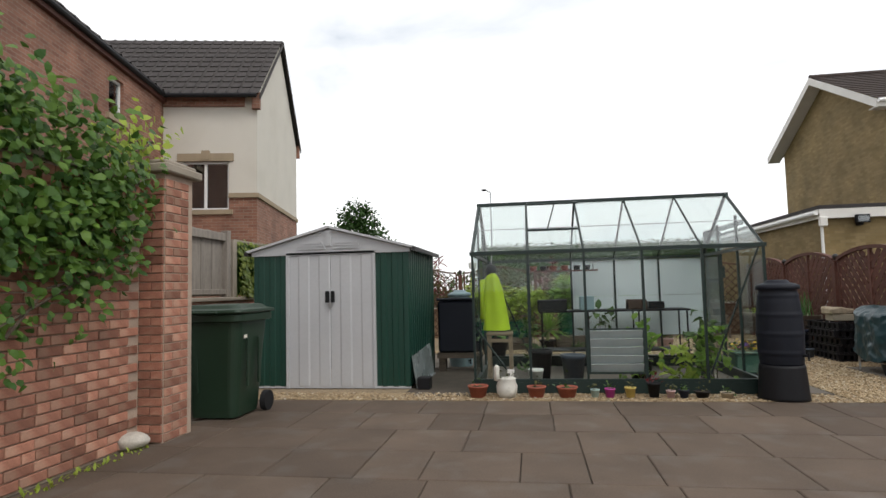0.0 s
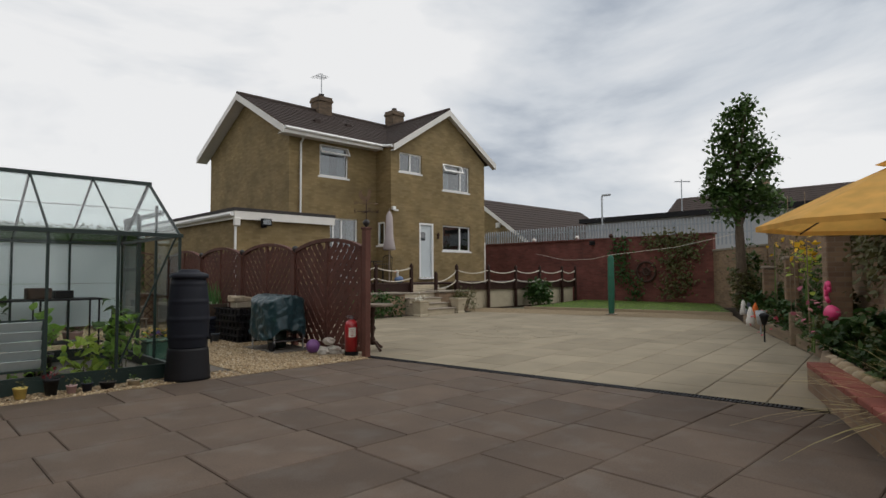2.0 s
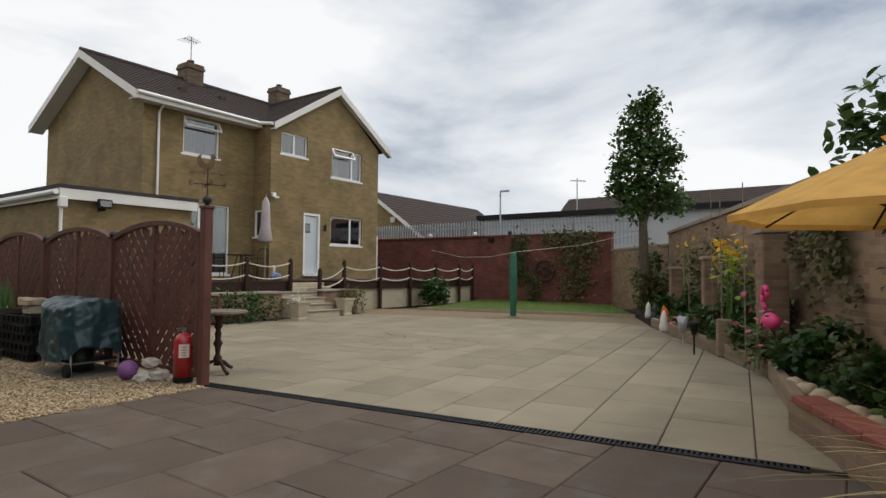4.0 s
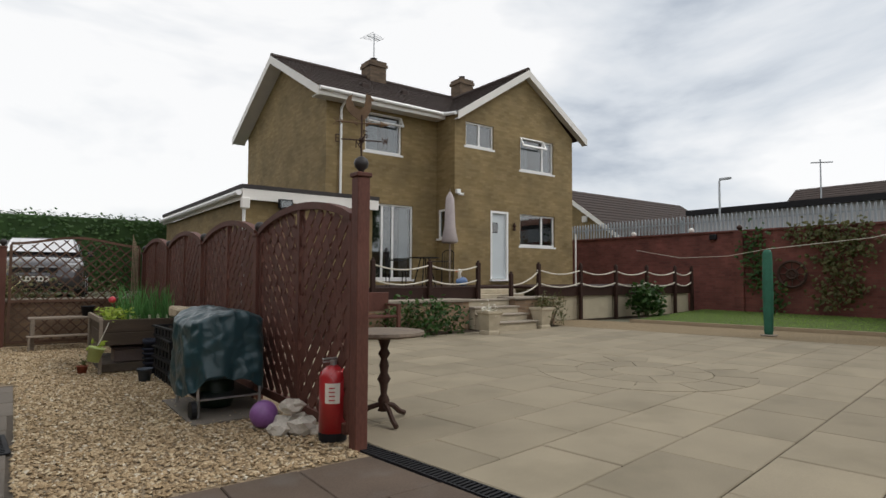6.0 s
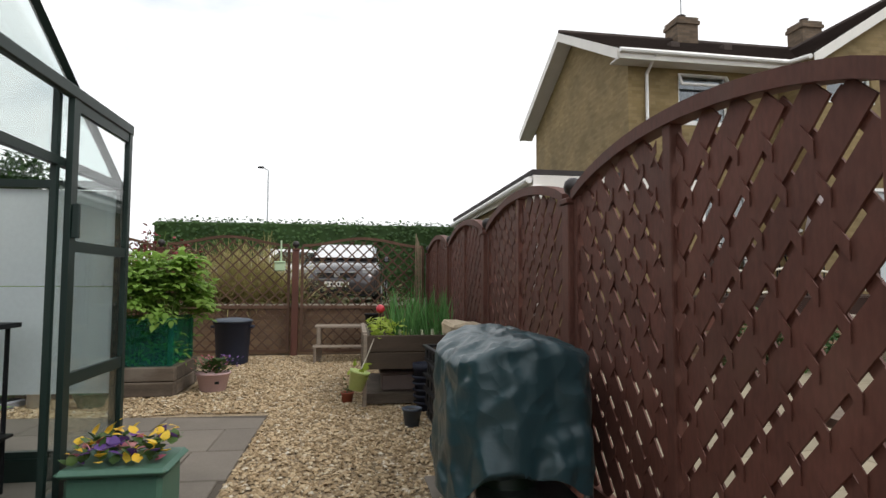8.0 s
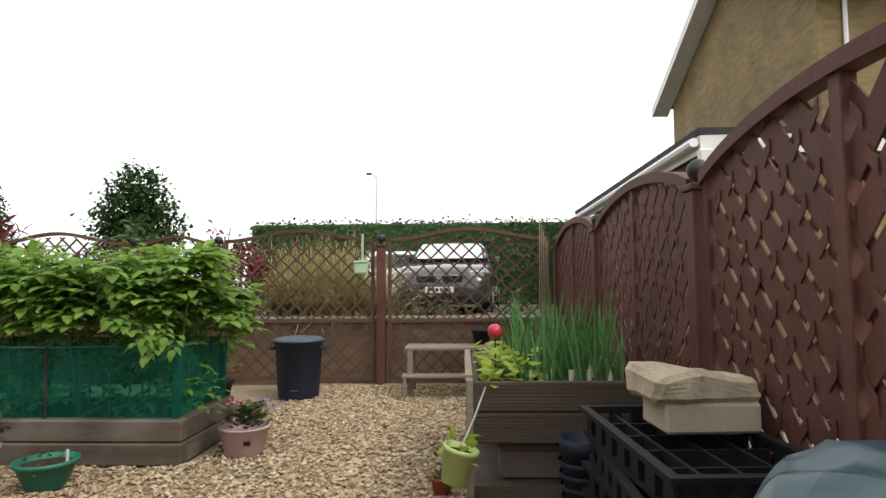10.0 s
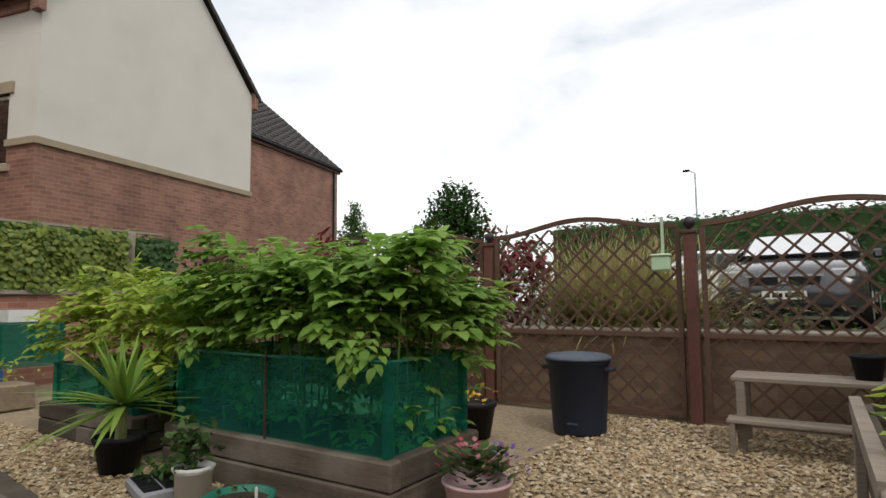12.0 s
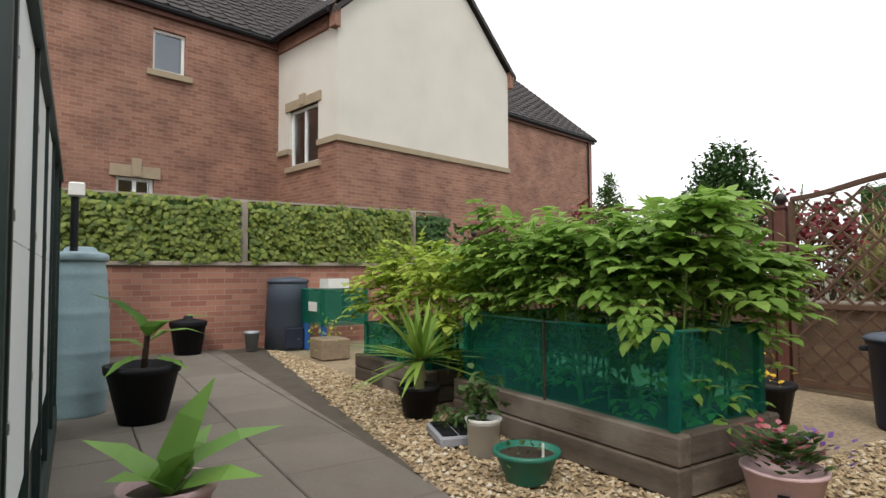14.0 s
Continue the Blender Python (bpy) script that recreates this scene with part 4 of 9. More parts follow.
part("alarm_box", boxes((-WD + 0.002, -WD + 0.07, NL - 1.5, NL - 1.34, 3.1, 3.26), bev=0.02), BLACK, nb)

# ---------- garden walls ----------
low_wall = tagged(part("wall_west", boxes((-3.45, -3.2, 4.6, 13.75, -0.05, 1.14)), BRICK_OLD), "low red brick boundary wall", "wall", kind="structure")
tagged(part("wall_west_coping", boxes((-3.50, -3.16, 4.6, 13.75, 1.142, 1.20), bev=0.01), COPING), "concrete coping on the low wall", "coping", kind="structure")
trellis_wall = tagged(part("wall_north", boxes((-3.2, 6.3, 13.56, 13.76, -0.05, 0.70)), BRICK_GARDEN), "low brick wall behind the trellis", "wall", kind="structure")
tagged(part("wall_north_coping", boxes((-3.2, 6.3, 13.52, 13.80, 0.702, 0.755), bev=0.01), COPING), "stone coping on the low wall", "coping", kind="structure")
far_wall = tagged(part("wall_east", boxes((23.8, 24.05, 7.1, 20.0, -0.05, 2.68), (23.68, 23.797, 11.2, 11.5, -0.05, 2.68)), BRICK_DARK), "tall dark red brick garden wall", "wall", kind="structure")
tagged(part("wall_east_coping", boxes((23.74, 24.10, 7.05, 20.0, 2.682, 2.74)), BRICK_DARK), "brick coping of the tall wall", "coping", kind="structure")


def skew_wall(name, a, b, thick, z0, z1, material, label, z2=None):
    a, b = Vector((*a, 0)), Vector((*b, 0))
    rz = math.atan2(b.y - a.y, b.x - a.x)
    o = tagged(part(name, boxes((0, (b - a).length, -thick, 0, z0, z1)), material), label, "wall", kind="structure")
    o.matrix_basis = pose(a.x, a.y, 0, 0, 0, math.degrees(rz))
    return o


skew_wall("wall_south", (4.2, -2.95), (20.6, 4.28), 0.22, -0.05, 2.36, BRICK_GARDEN, "weathered brick wall behind the flower border")
skew_wall("wall_south_coping", (4.2, -2.90), (20.6, 4.33), 0.32, 2.362, 2.44, COPING, "sloping pale coping of the border wall")
skew_wall("wall_return", (20.6, 4.3), (23.8, 7.1), 0.24, -0.05, 2.02, BRICK_GARDEN, "lower return of weathered brick")
skew_wall("wall_return_coping", (20.6, 4.34), (23.8, 7.14), 0.32, 2.022, 2.09, COPING, "coping of the lower return")

# palisade fence on the far wall
pal = thing("palisade_fence", 24.6, 6, 0, "grey galvanised palisade fence above the brick wall", "fence")
pm = bmesh.new()
box(pm, -0.03, 0.03, -0.02, 0.02, 2.3, 3.34)
slabbed([(-0.03, -0.02, 3.34), (0.03, -0.02, 3.34), (0, -0.02, 3.44)], (0, 0.04, 0), pm)
pm.transform(Matrix.Rotation(radians(90), 4, "Z"))
pale0 = part("pale", pm, PALISADE, pal)
pale0.matrix_basis = pose(0, 0, 0)
for k in range(1, 100):
    shared("pale", pale0.data, pal, pose(0, k * 0.15, 0))
part("rail", boxes((0.02, 0.06, -0.1, 15, 2.75, 2.80), (0.02, 0.06, -0.1, 15, 3.15, 3.20)), PALISADE, pal)
part("post", boxes((0.06, 0.14, 2.9, 3.0, -0.07, 3.3), (0.06, 0.14, 7.9, 8.0, -0.07, 3.3), (0.06, 0.14, 12.4, 12.5, -0.07, 3.3)), PALISADE, pal)


# ---------- woven lattice fence ----------
def clip_arch(px, pz, half, z_side, rise):
    return pz <= z_side + rise * (1 - (px / half) ** 2)


def lattice_panel(name, y0, label, first):
    """Arched fence panel of broad diagonal slats woven over thin cross slats, mitred at a middle stile."""
    span = 1.86
    e = thing(name, 6.35, y0, 0.0, label, "fence panel", rz=-90, group="lattice fence")
    half, zs, rise = span / 2, 1.575, 0.155

    def top(u):
        return zs + rise * max(0.0, 1 - (abs(u) / half) ** 2) ** 0.85 - 0.03

    def slats(bm, sgn, lo, hi, width, pitch, y, th, z_min=0.12):
        c = -2.6
        while c < 2.6:
            pts = []
            steps = 40
            for k in range(steps + 1):
                u = lo + (hi - lo) * k / steps
                z = 0.9 + sgn * (u - (lo + hi) / 2) * 1.15 + c
                if z_min + width * 0.5 < z < top(u) - width * 0.4:
                    pts.append((u, z))
            if len(pts) > 3:
                (u0, z0), (u1, z1) = pts[0], pts[-1]
                d = Vector((u1 - u0, 0, z1 - z0)).normalized()
                n = Vector((-d.z, 0, d.x)) * width * 0.5
                a, b = Vector((u0, y, z0)), Vector((u1, y, z1))
                slabbed([a - n, b - n, b + n, a + n], (0, th, 0), bm)
            c += pitch

    # split into two halves that slope towards the middle stile
    for lo, hi, sgn in ((-half + 0.04, -0.02, -1), (0.02, half - 0.04, 1)):
        back = bmesh.new()
        slats(back, -sgn, lo, hi, 0.045, 0.19, 0.006, 0.008)
        part("cross_slats", back, FENCE, e)
        r = 0
        tabs = bmesh.new()
        c = -2.6
        while c < 2.6:
            bm = bmesh.new()
            pts = []
            for k in range(41):
                u = lo + (hi - lo) * k / 40
                z = 0.9 + sgn * (u - (lo + hi) / 2) * 1.15 + c
                if 0.12 < z < top(u):
                    pts.append((u, z))
            if len(pts) > 4:
                (u0, z0), (u1, z1) = pts[0], pts[-1]
                d = Vector((u1 - u0, 0, z1 - z0)).normalized()
                n = Vector((-d.z, 0, d.x)) * 0.050
                a, b = Vector((u0, -0.004, z0)), Vector((u1, -0.004, z1))
                slabbed([a - n, b - n, b + n, a + n], (0, 0.008, 0), bm)
                part("slat", bm, FENCE, e)
                # ends of the cross slats lapping over the gap beside this board
                x_ = Vector((-sgn, 0, 1.15)).normalized() * 0.034
                w_ = Vector((0, 0, 0.024))
                ln = (b - a).length
                s_ = 0.07 + 0.075 * (r % 2)
                while s_ < ln - 0.06:
                    c_ = a + d * s_ + n * 1.25 + Vector((0, -0.006, 0))
                    if 0.2 < c_.z < top(c_.x) - 0.05:
                        slabbed([c_ - x_ - w_, c_ + x_ - w_, c_ + x_ + w_, c_ - x_ + w_], (0, 0.004, 0), tabs)
                    s_ += 0.15
                r += 1
            else:
                bm.free()
            c += 0.19
        part("slat_end_mass", tabs, FENCE, e, kind="stuff")
    part("middle_stile", boxes((-0.028, 0.028, -0.022, 0.03, 0.1, top(0) + 0.02), bev=0.004), FENCE, e)
    part("side_stile", boxes((-half, -half + 0.05, -0.02, 0.03, 0.08, zs), bev=0.004), FENCE, e)
    part("side_stile", boxes((half - 0.05, half, -0.02, 0.03, 0.08, zs), bev=0.004), FENCE, e)
    part("bottom_rail", boxes((-half + 0.05, half - 0.05, -0.02, 0.03, 0.06, 0.13)), FENCE, e)
    cap = bmesh.new()
    for k in range(18):
        u0, u1 = -half + span * k / 18, -half + span * (k + 1) / 18
        slabbed([(u0, -0.035, top(u0)), (u1, -0.035, top(u1)), (u1, -0.035, top(u1) + 0.055), (u0, -0.035, top(u0) + 0.055)], (0, 0.075, 0), cap)
    part("arched_rail", cap, FENCE, e)
    return e


panel = lattice_panel("lattice_panel", 6.44, "arched red-brown lattice fence panel of woven diagonal slats", True)
for yc in (8.42, 10.42, 12.42):
    copy_thing(panel, pose(6.35, yc, 0, 0, 0, -90))


def fence_post(name, x, y, h, label, w=0.095):
    e = thing(name, x, y, 0, label, "fence post", group="garden posts")
    part("shaft", boxes((-w / 2, w / 2, -w / 2, w / 2, -0.04, h - 0.02), bev=0.006), FENCE, e)
    part("collar", boxes((-w * 0.62, w * 0.62, -w * 0.62, w * 0.62, h - 0.02, h + 0.012), bev=0.006), FENCE, e)
    part("ball_cap", lathe([(0.0, h + 0.012), (0.022, h + 0.014), (0.02, h + 0.03), (0.044, h + 0.05), (0.052, h + 0.078), (0.044, h + 0.106), (0.02, h + 0.125), (0, h + 0.128)], 14), CAP, e, "dark ball cap", True)
    return e


post = fence_post("fence_post", 6.35, 7.42, 1.55, "red-brown square fence post with dark ball cap")
for yc in (9.43, 11.42, 13.40):
    copy_thing(post, pose(6.35, yc, 0))
big_post = fence_post("gate_post", 6.355, 5.42, 1.86, "tall red-brown gate post with weather vane", 0.095)
# weather vane with a cockerel
vane = thing("weather_vane", 6.355, 5.42, 1.975, "rusty iron weather vane with a cockerel on the gate post", "weather vane")
part("spindle", tubes(((0.0, 0.0, 0.0), (0.0, 0.0, 0.30), 0.007)), IRON, vane)
part("boss", lathe([(0, 0.105), (0.016, 0.11), (0.022, 0.125), (0.016, 0.14), (0, 0.145)], 12), IRON, vane)
VD, VP = Vector((0.94, -0.34, 0)), Vector((0.34, 0.94, 0))
part("compass_arms", tubes((VD * -0.14 + Vector((0, 0, 0.125)), VD * 0.14 + Vector((0, 0, 0.125)), 0.005), (VP * -0.14 + Vector((0, 0, 0.125)), VP * 0.14 + Vector((0, 0, 0.125)), 0.005)), IRON, vane)


def compass_letter(at, strokes):
    """A flat iron letter at the end of an arm, drawn from strokes in a unit square."""
    bm = bmesh.new()
    for (u0, v0), (u1, v1) in strokes:
        tube(bm, at + VD * (u0 - 0.5) * 0.04 + Vector((0, 0, 0.105 + v0 * 0.05)), at + VD * (u1 - 0.5) * 0.04 + Vector((0, 0, 0.105 + v1 * 0.05)), 0.004, 0.004, 5)
    part("compass_letter", bm, IRON, vane)


compass_letter(VD * 0.165, (((0, 1), (0.25, 0)), ((0.25, 0), (0.5, 0.8)), ((0.5, 0.8), (0.75, 0)), ((0.75, 0), (1, 1))))
compass_letter(VD * -0.165, (((0.2, 0), (0.2, 1)), ((0.2, 1), (0.9, 1)), ((0.2, 0.5), (0.75, 0.5)), ((0.2, 0), (0.9, 0))))
compass_letter(VP * 0.155, (((0.1, 0), (0.1, 1)), ((0.1, 1), (0.9, 0)), ((0.9, 0), (0.9, 1))))
compass_letter(VP * -0.155, (((0.9, 0.9), (0.2, 1)), ((0.2, 1), (0.2, 0.55)), ((0.2, 0.55), (0.85, 0.45)), ((0.85, 0.45), (0.85, 0.05)), ((0.85, 0.05), (0.1, 0.05))))
BRASS = surface("tarnished_brass", (0.15, 0.095, 0.055), 0.7, 0.3, 9, 50, 0.3)
ar = bmesh.new()
tube(ar, VD * -0.17 + Vector((0, 0, 0.245)), VD * 0.14 + Vector((0, 0, 0.245)), 0.006, 0.006, 6)
tube(ar, VD * 0.13 + Vector((0, 0, 0.245)), VD * 0.19 + Vector((0, 0, 0.245)), 0.022, 0.002, 6)
for k in range(3):
    for sg_ in (-1, 1):
        tube(ar, VD * (-0.17 + 0.02 * k) + Vector((0, 0, 0.245)), VD * (-0.195 + 0.02 * k) + Vector((0, 0, 0.245 + sg_ * 0.025)), 0.004, 0.003, 5)
for sg_ in (-1, 1):
    pts = [VD * sg_ * (0.025 + 0.035 * k / 8 + 0.018 * math.sin(k)) + Vector((0, 0, 0.245 + 0.02 * math.cos(k * 0.8))) for k in range(9)]
    for p_, q_ in zip(pts, pts[1:]):
        tube(ar, p_, q_, 0.004, 0.004, 5)
part("arrow", ar, BRASS, vane, "scrolled brass arrow")
ck = bmesh.new()
outline = [(-0.04, 0.26), (-0.10, 0.30), (-0.15, 0.36), (-0.155, 0.43), (-0.13, 0.48), (-0.09, 0.50), (-0.10, 0.44), (-0.06, 0.38), (-0.02, 0.355), (0.02, 0.39), (0.035, 0.45), (0.035, 0.50), (0.05, 0.53), (0.065, 0.50), (0.08, 0.52), (0.09, 0.485), (0.125, 0.455), (0.09, 0.445), (0.095, 0.41), (0.085, 0.34), (0.045, 0.28), (0.01, 0.255)]
slabbed([VD * u * 0.72 + Vector((0, 0, 0.265 + (z - 0.255) * 0.72)) for u, z in outline], VP * 0.008, ck)
part("cockerel", ck, BRASS, vane, "tarnished brass cockerel")


# ---------- see-through trellis ----------
def trellis_panel(name, x0, x1, y, top_mid, top_end, label, pitch=0.125):
    e = thing(name, (x0 + x1) / 2, y, 0, label, "trellis panel", group="boundary trellis")
    half = (x1 - x0) / 2 - 0.05

    def top(u):
        return top_end + (top_mid - top_end) * (0.5 + 0.5 * math.cos(math.pi * u / half))

    def strip(sgn, y0):
        bm = bmesh.new()
        n = int((2 * half + 2.2) / (pitch * 1.414)) + 1
        c = -half - 2.0
        while c < half + 2.0:
            pts = []
            for k in range(61):
                z = 0.08 + 1.9 * k / 60
                u = c + sgn * (z - 0.9)
                if -half < u < half and z < top(u):
                    pts.append((u, z))
            if len(pts) > 2:
                (u0, z0), (u1, z1) = pts[0], pts[-1]
                w = 0.010 * 1.414
                slabbed([(u0 - w, y0, z0), (u0 + w, y0, z0), (u1 + w, y0, z1), (u1 - w, y0, z1)], (0, 0.011, 0), bm)
            c += pitch * 1.414
        return bm
    part("lattice", strip(1, -0.011), TRELLIS, e, kind="stuff")
    part("lattice", strip(-1, 0.001), TRELLIS, e, kind="stuff")
    for s in (-half, half):
        part("side_frame", boxes((s - 0.02, s + 0.02, -0.02, 0.02, 0.05, top_end)), TRELLIS, e)
    part("bottom_frame", boxes((-half + 0.02, half - 0.02, -0.02, 0.02, 0.05, 0.09), (-half + 0.02, half - 0.02, -0.018, 0.018, 0.70, 0.74)), TRELLIS, e)
    cap = bmesh.new()
    for k in range(20):
        a, b = -half + 2 * half * k / 20, -half + 2 * half * (k + 1) / 20
        slabbed([(a, -0.025, top(a)), (b, -0.025, top(b)), (b, -0.025, top(b) + 0.04), (a, -0.025, top(a) + 0.04)], (0, 0.05, 0), cap)
    part("wavy_top_rail", cap, TRELLIS, e)
    return e


POSTS_N = [(4.32, 13.40), (2.39, 13.44), (1.36, 13.48), (-0.54, 13.48), (-2.41, 13.48)]
for x, y in POSTS_N:
    copy_thing(post, pose(x, y, 0) @ Matrix.Translation((0, 0, 0.04)))
trellis_panel("trellis_panel", 4.37, 6.30, 13.40, 1.75, 1.63, "wavy-topped brown diamond trellis panel")
trellis_panel("trellis_panel", 2.44, 4.27, 13.42, 1.75, 1.63, "wavy-topped brown diamond trellis panel with a hanging pot")
trellis_panel("trellis_panel", -0.49, 1.31, 13.48, 1.75, 1.62, "wavy-topped brown diamond trellis panel behind the beds")
trellis_panel("trellis_panel", -2.36, -0.59, 13.48, 1.75, 1.62, "wavy-topped brown diamond trellis panel behind the beds")
trellis_panel("trellis_panel", 1.41, 2.34, 13.46, 1.70, 1.62, "short brown trellis panel in the corner")

# ---------- greenhouse ----------
PANEL_WHITE = surface("white_twin_wall", (0.66, 0.70, 0.71), 0.5, 0.05, 2, 40, 0.05)
gh = thing("greenhouse", 0.57, 5.71, 0, "green aluminium greenhouse with glass panes on a low plinth", "greenhouse")
GL, GD, GE, GR, GB = 3.27, 2.30, 1.65, 2.40, 0.13
part("plinth", boxes((-0.02, GL + 0.02, -0.02, 0.03, 0, GB), (-0.02, GL + 0.02, GD - 0.03, GD + 0.02, 0, GB), (-0.02, 0.03, 0.03, GD - 0.03, 0, GB), (GL - 0.03, GL + 0.02, 0.03, GD - 0.03, 0, GB)), GREEN_FRAME, gh)
b = 0.014
for i in range(6):
    x = i * GL / 5
    for y in (0.0, GD):
        part("glazing_bar", boxes((x - b, x + b, y - b, y + b, GB, GE)), GREEN_FRAME, gh)
    for y0, y1 in ((0.0, GD / 2), (GD, GD / 2)):
        part("roof_bar", tubes(((x, y0, GE), (x, y1, GR), 0.014), n=4), GREEN_FRAME, gh)
for y, z, r in ((0, GE, 0.026), (GD, GE, 0.026), (GD / 2, GR, 0.026)):
    part("long_rail", boxes((-0.03, GL + 0.03, y - r, y + r, z - 0.022, z + 0.022)), GREEN_FRAME, gh)
for y in (0, GD):
    part("sill_rail", boxes((-0.02, GL + 0.02, y - 0.018, y + 0.018, GB, GB + 0.035)), GREEN_FRAME, gh)
for x in (0, GL):
    part("gable_rail", boxes((x - 0.018, x + 0.018, 0.02, GD - 0.02, GE - 0.02, GE + 0.02)), GREEN_FRAME, gh)
    part("gable_bar", boxes((x - b, x + b, GD * 0.36 - b, GD * 0.36 + b, GB, GE + 0.43)), GREEN_FRAME, gh)
    part("gable_bar", boxes((x - b, x + b, GD * 0.68 - b, GD * 0.68 + b, GB, GE + 0.38)), GREEN_FRAME, gh)
part("door_track", boxes((GL + 0.02, GL + 0.06, 0.72, 2.32, 1.95, 2.01), bev=0.006), GREEN_FRAME, gh)
DX, DY0, DY1, DT = GL + 0.028, 1.60, 2.31, 1.95
dr = part("sliding_door", boxes((DX, DX + 0.028, DY0, DY0 + 0.06, 0.12, DT), (DX, DX + 0.028, DY1 - 0.04, DY1, 0.12, DT), (DX, DX + 0.024, DY0 + 0.06, DY1 - 0.04, 0.62, 0.68), (DX, DX + 0.024, DY0 + 0.06, DY1 - 0.04, 1.24, 1.29), (DX, DX + 0.024, DY0 + 0.06, DY1 - 0.04, 0.12, 0.18), (DX, DX + 0.024, DY0 + 0.06, DY1 - 0.04, DT - 0.05, DT)), GREEN_FRAME, gh)
for z0, z1 in ((0.18, 0.62), (0.68, 1.24), (1.29, DT - 0.05)):
    part("door_pane", boxes((DX + 0.008, DX + 0.013, DY0 + 0.06, DY1 - 0.04, z0, z1)), GLASS, dr)
part("handle", boxes((DX + 0.028, DX + 0.06, DY0 + 0.01, DY0 + 0.03, 1.30, 1.46), bev=0.004), GREEN_FRAME, dr)
part("brace", tubes(((0.03, 0.03, 0.75), (0.45, 0.03, 0.16), 0.012), ((GL - 0.03, 0.03, GE), (GL - 0.62, 0.03, 0.2), 0.012), ((0.03, GD - 0.03, GE), (0.62, GD - 0.03, 0.2), 0.012), n=6), GREEN_FRAME, gh)
for i in range(5):
    x0, x1 = i * GL / 5 + b, (i + 1) * GL / 5 - b
    if i == 2:
        lou = part("louvre_vent", boxes((x0, x0 + 0.02, -0.012, 0.012, 0.22, 0.74), (x1 - 0.02, x1, -0.012, 0.012, 0.22, 0.74), (x0 + 0.02, x1 - 0.02, -0.012, 0.012, 0.72, 0.74), (x0 + 0.02, x1 - 0.02, -0.012, 0.012, 0.22, 0.24)), GREEN_FRAME, gh)
        for k in range(5):
            bm = bmesh.new()
            box(bm, x0 + 0.02, x1 - 0.02, -0.003, 0.003, -0.055, 0.055, m=Matrix.Translation((0, 0, 0.29 + 0.095 * k)) @ Matrix.Rotation(radians(32), 4, "X"))
            part("louvre_blade", bm, surface("frosted_blade", (0.42, 0.48, 0.48), 0.35, 0.08, 4, 30, 0.0) if k == 0 else bpy.data.materials["frosted_blade"], lou)
        part("pane", boxes((x0, x1, -0.002, 0.002, 0.75, GE - 0.03)), GLASS, gh)
    else:
        part("pane", boxes((x0, x1, -0.002, 0.002, GB + 0.04, 0.74)), GLASS, gh)
        part("pane", boxes((x0, x1, -0.003, 0.001, 0.742, GE - 0.03)), GLASS, gh)
    if i < 2:
        part("pane", boxes((x0, x1, GD - 0.002, GD + 0.002, GB + 0.04, GE - 0.03)), GLASS, gh)
    else:
        part("pane", boxes((x0, x1, GD - 0.002, GD + 0.002, GB + 0.04, 0.47)), GLASS, gh)
        for z0, z1 in ((0.474, 1.07), (1.074, GE - 0.03)):
            part("white_panel", boxes((x0, x1, GD - 0.003, GD + 0.003, z0, z1)), PANEL_WHITE, gh, "frosted white twin-wall panel")
        for z0 in (0.35, 0.72, 1.1, 1.4):
            part("glazing_clip", boxes((x1 - 0.014, x1 + 0.004, GD + 0.004, GD + 0.016, z0, z0 + 0.02)), CHROME, gh)
    for s, y0 in ((1, 0.0), (-1, GD)):
        if i == 1 and s == 1:
            continue
        part("roof_pane", slabbed([(x0, y0 + s * 0.02, GE + 0.02), (x1, y0 + s * 0.02, GE + 0.02), (x1, GD / 2 - s * 0.02, GR - 0.02), (x0, GD / 2 - s * 0.02, GR - 0.02)], (0, 0, 0.004)), GLASS, gh)
    part("roof_tie", tubes(((x0, GD * 0.25, GE + 0.34), (x1, GD * 0.25, GE + 0.34), 0.006), n=5), GALV, gh)
# opened roof vent
x0, x1 = GL / 5 + b, 2 * GL / 5 - b
part("roof_pane", slabbed([(x0, 0.02, GE + 0.02), (x1, 0.02, GE + 0.02), (x1, GD * 0.22, GE + 0.30), (x0, GD * 0.22, GE + 0.30)], (0, 0, 0.004)), GLASS, gh)
vent = part("roof_vent", tubes(((x0, GD / 2, GR), (x0, GD * 0.16, GR - 0.13), 0.012), ((x1, GD / 2, GR), (x1, GD * 0.16, GR - 0.13), 0.012), ((x0, GD * 0.16, GR - 0.13), (x1, GD * 0.16, GR - 0.13), 0.014), ((x0, GD * 0.22, GE + 0.31), (x1, GD * 0.22, GE + 0.31), 0.016), ((x0 + 0.25, GD * 0.2, GE + 0.32), (x0 + 0.34, GD * 0.17, GR - 0.13), 0.008), n=6), GREEN_FRAME, gh)
part("vent_pane", slabbed([(x0, GD / 2 - 0.02, GR - 0.006), (x1, GD / 2 - 0.02, GR - 0.006), (x1, GD * 0.17, GR - 0.13), (x0, GD * 0.17, GR - 0.13)], (0, 0, 0.004)), GLASS, vent)
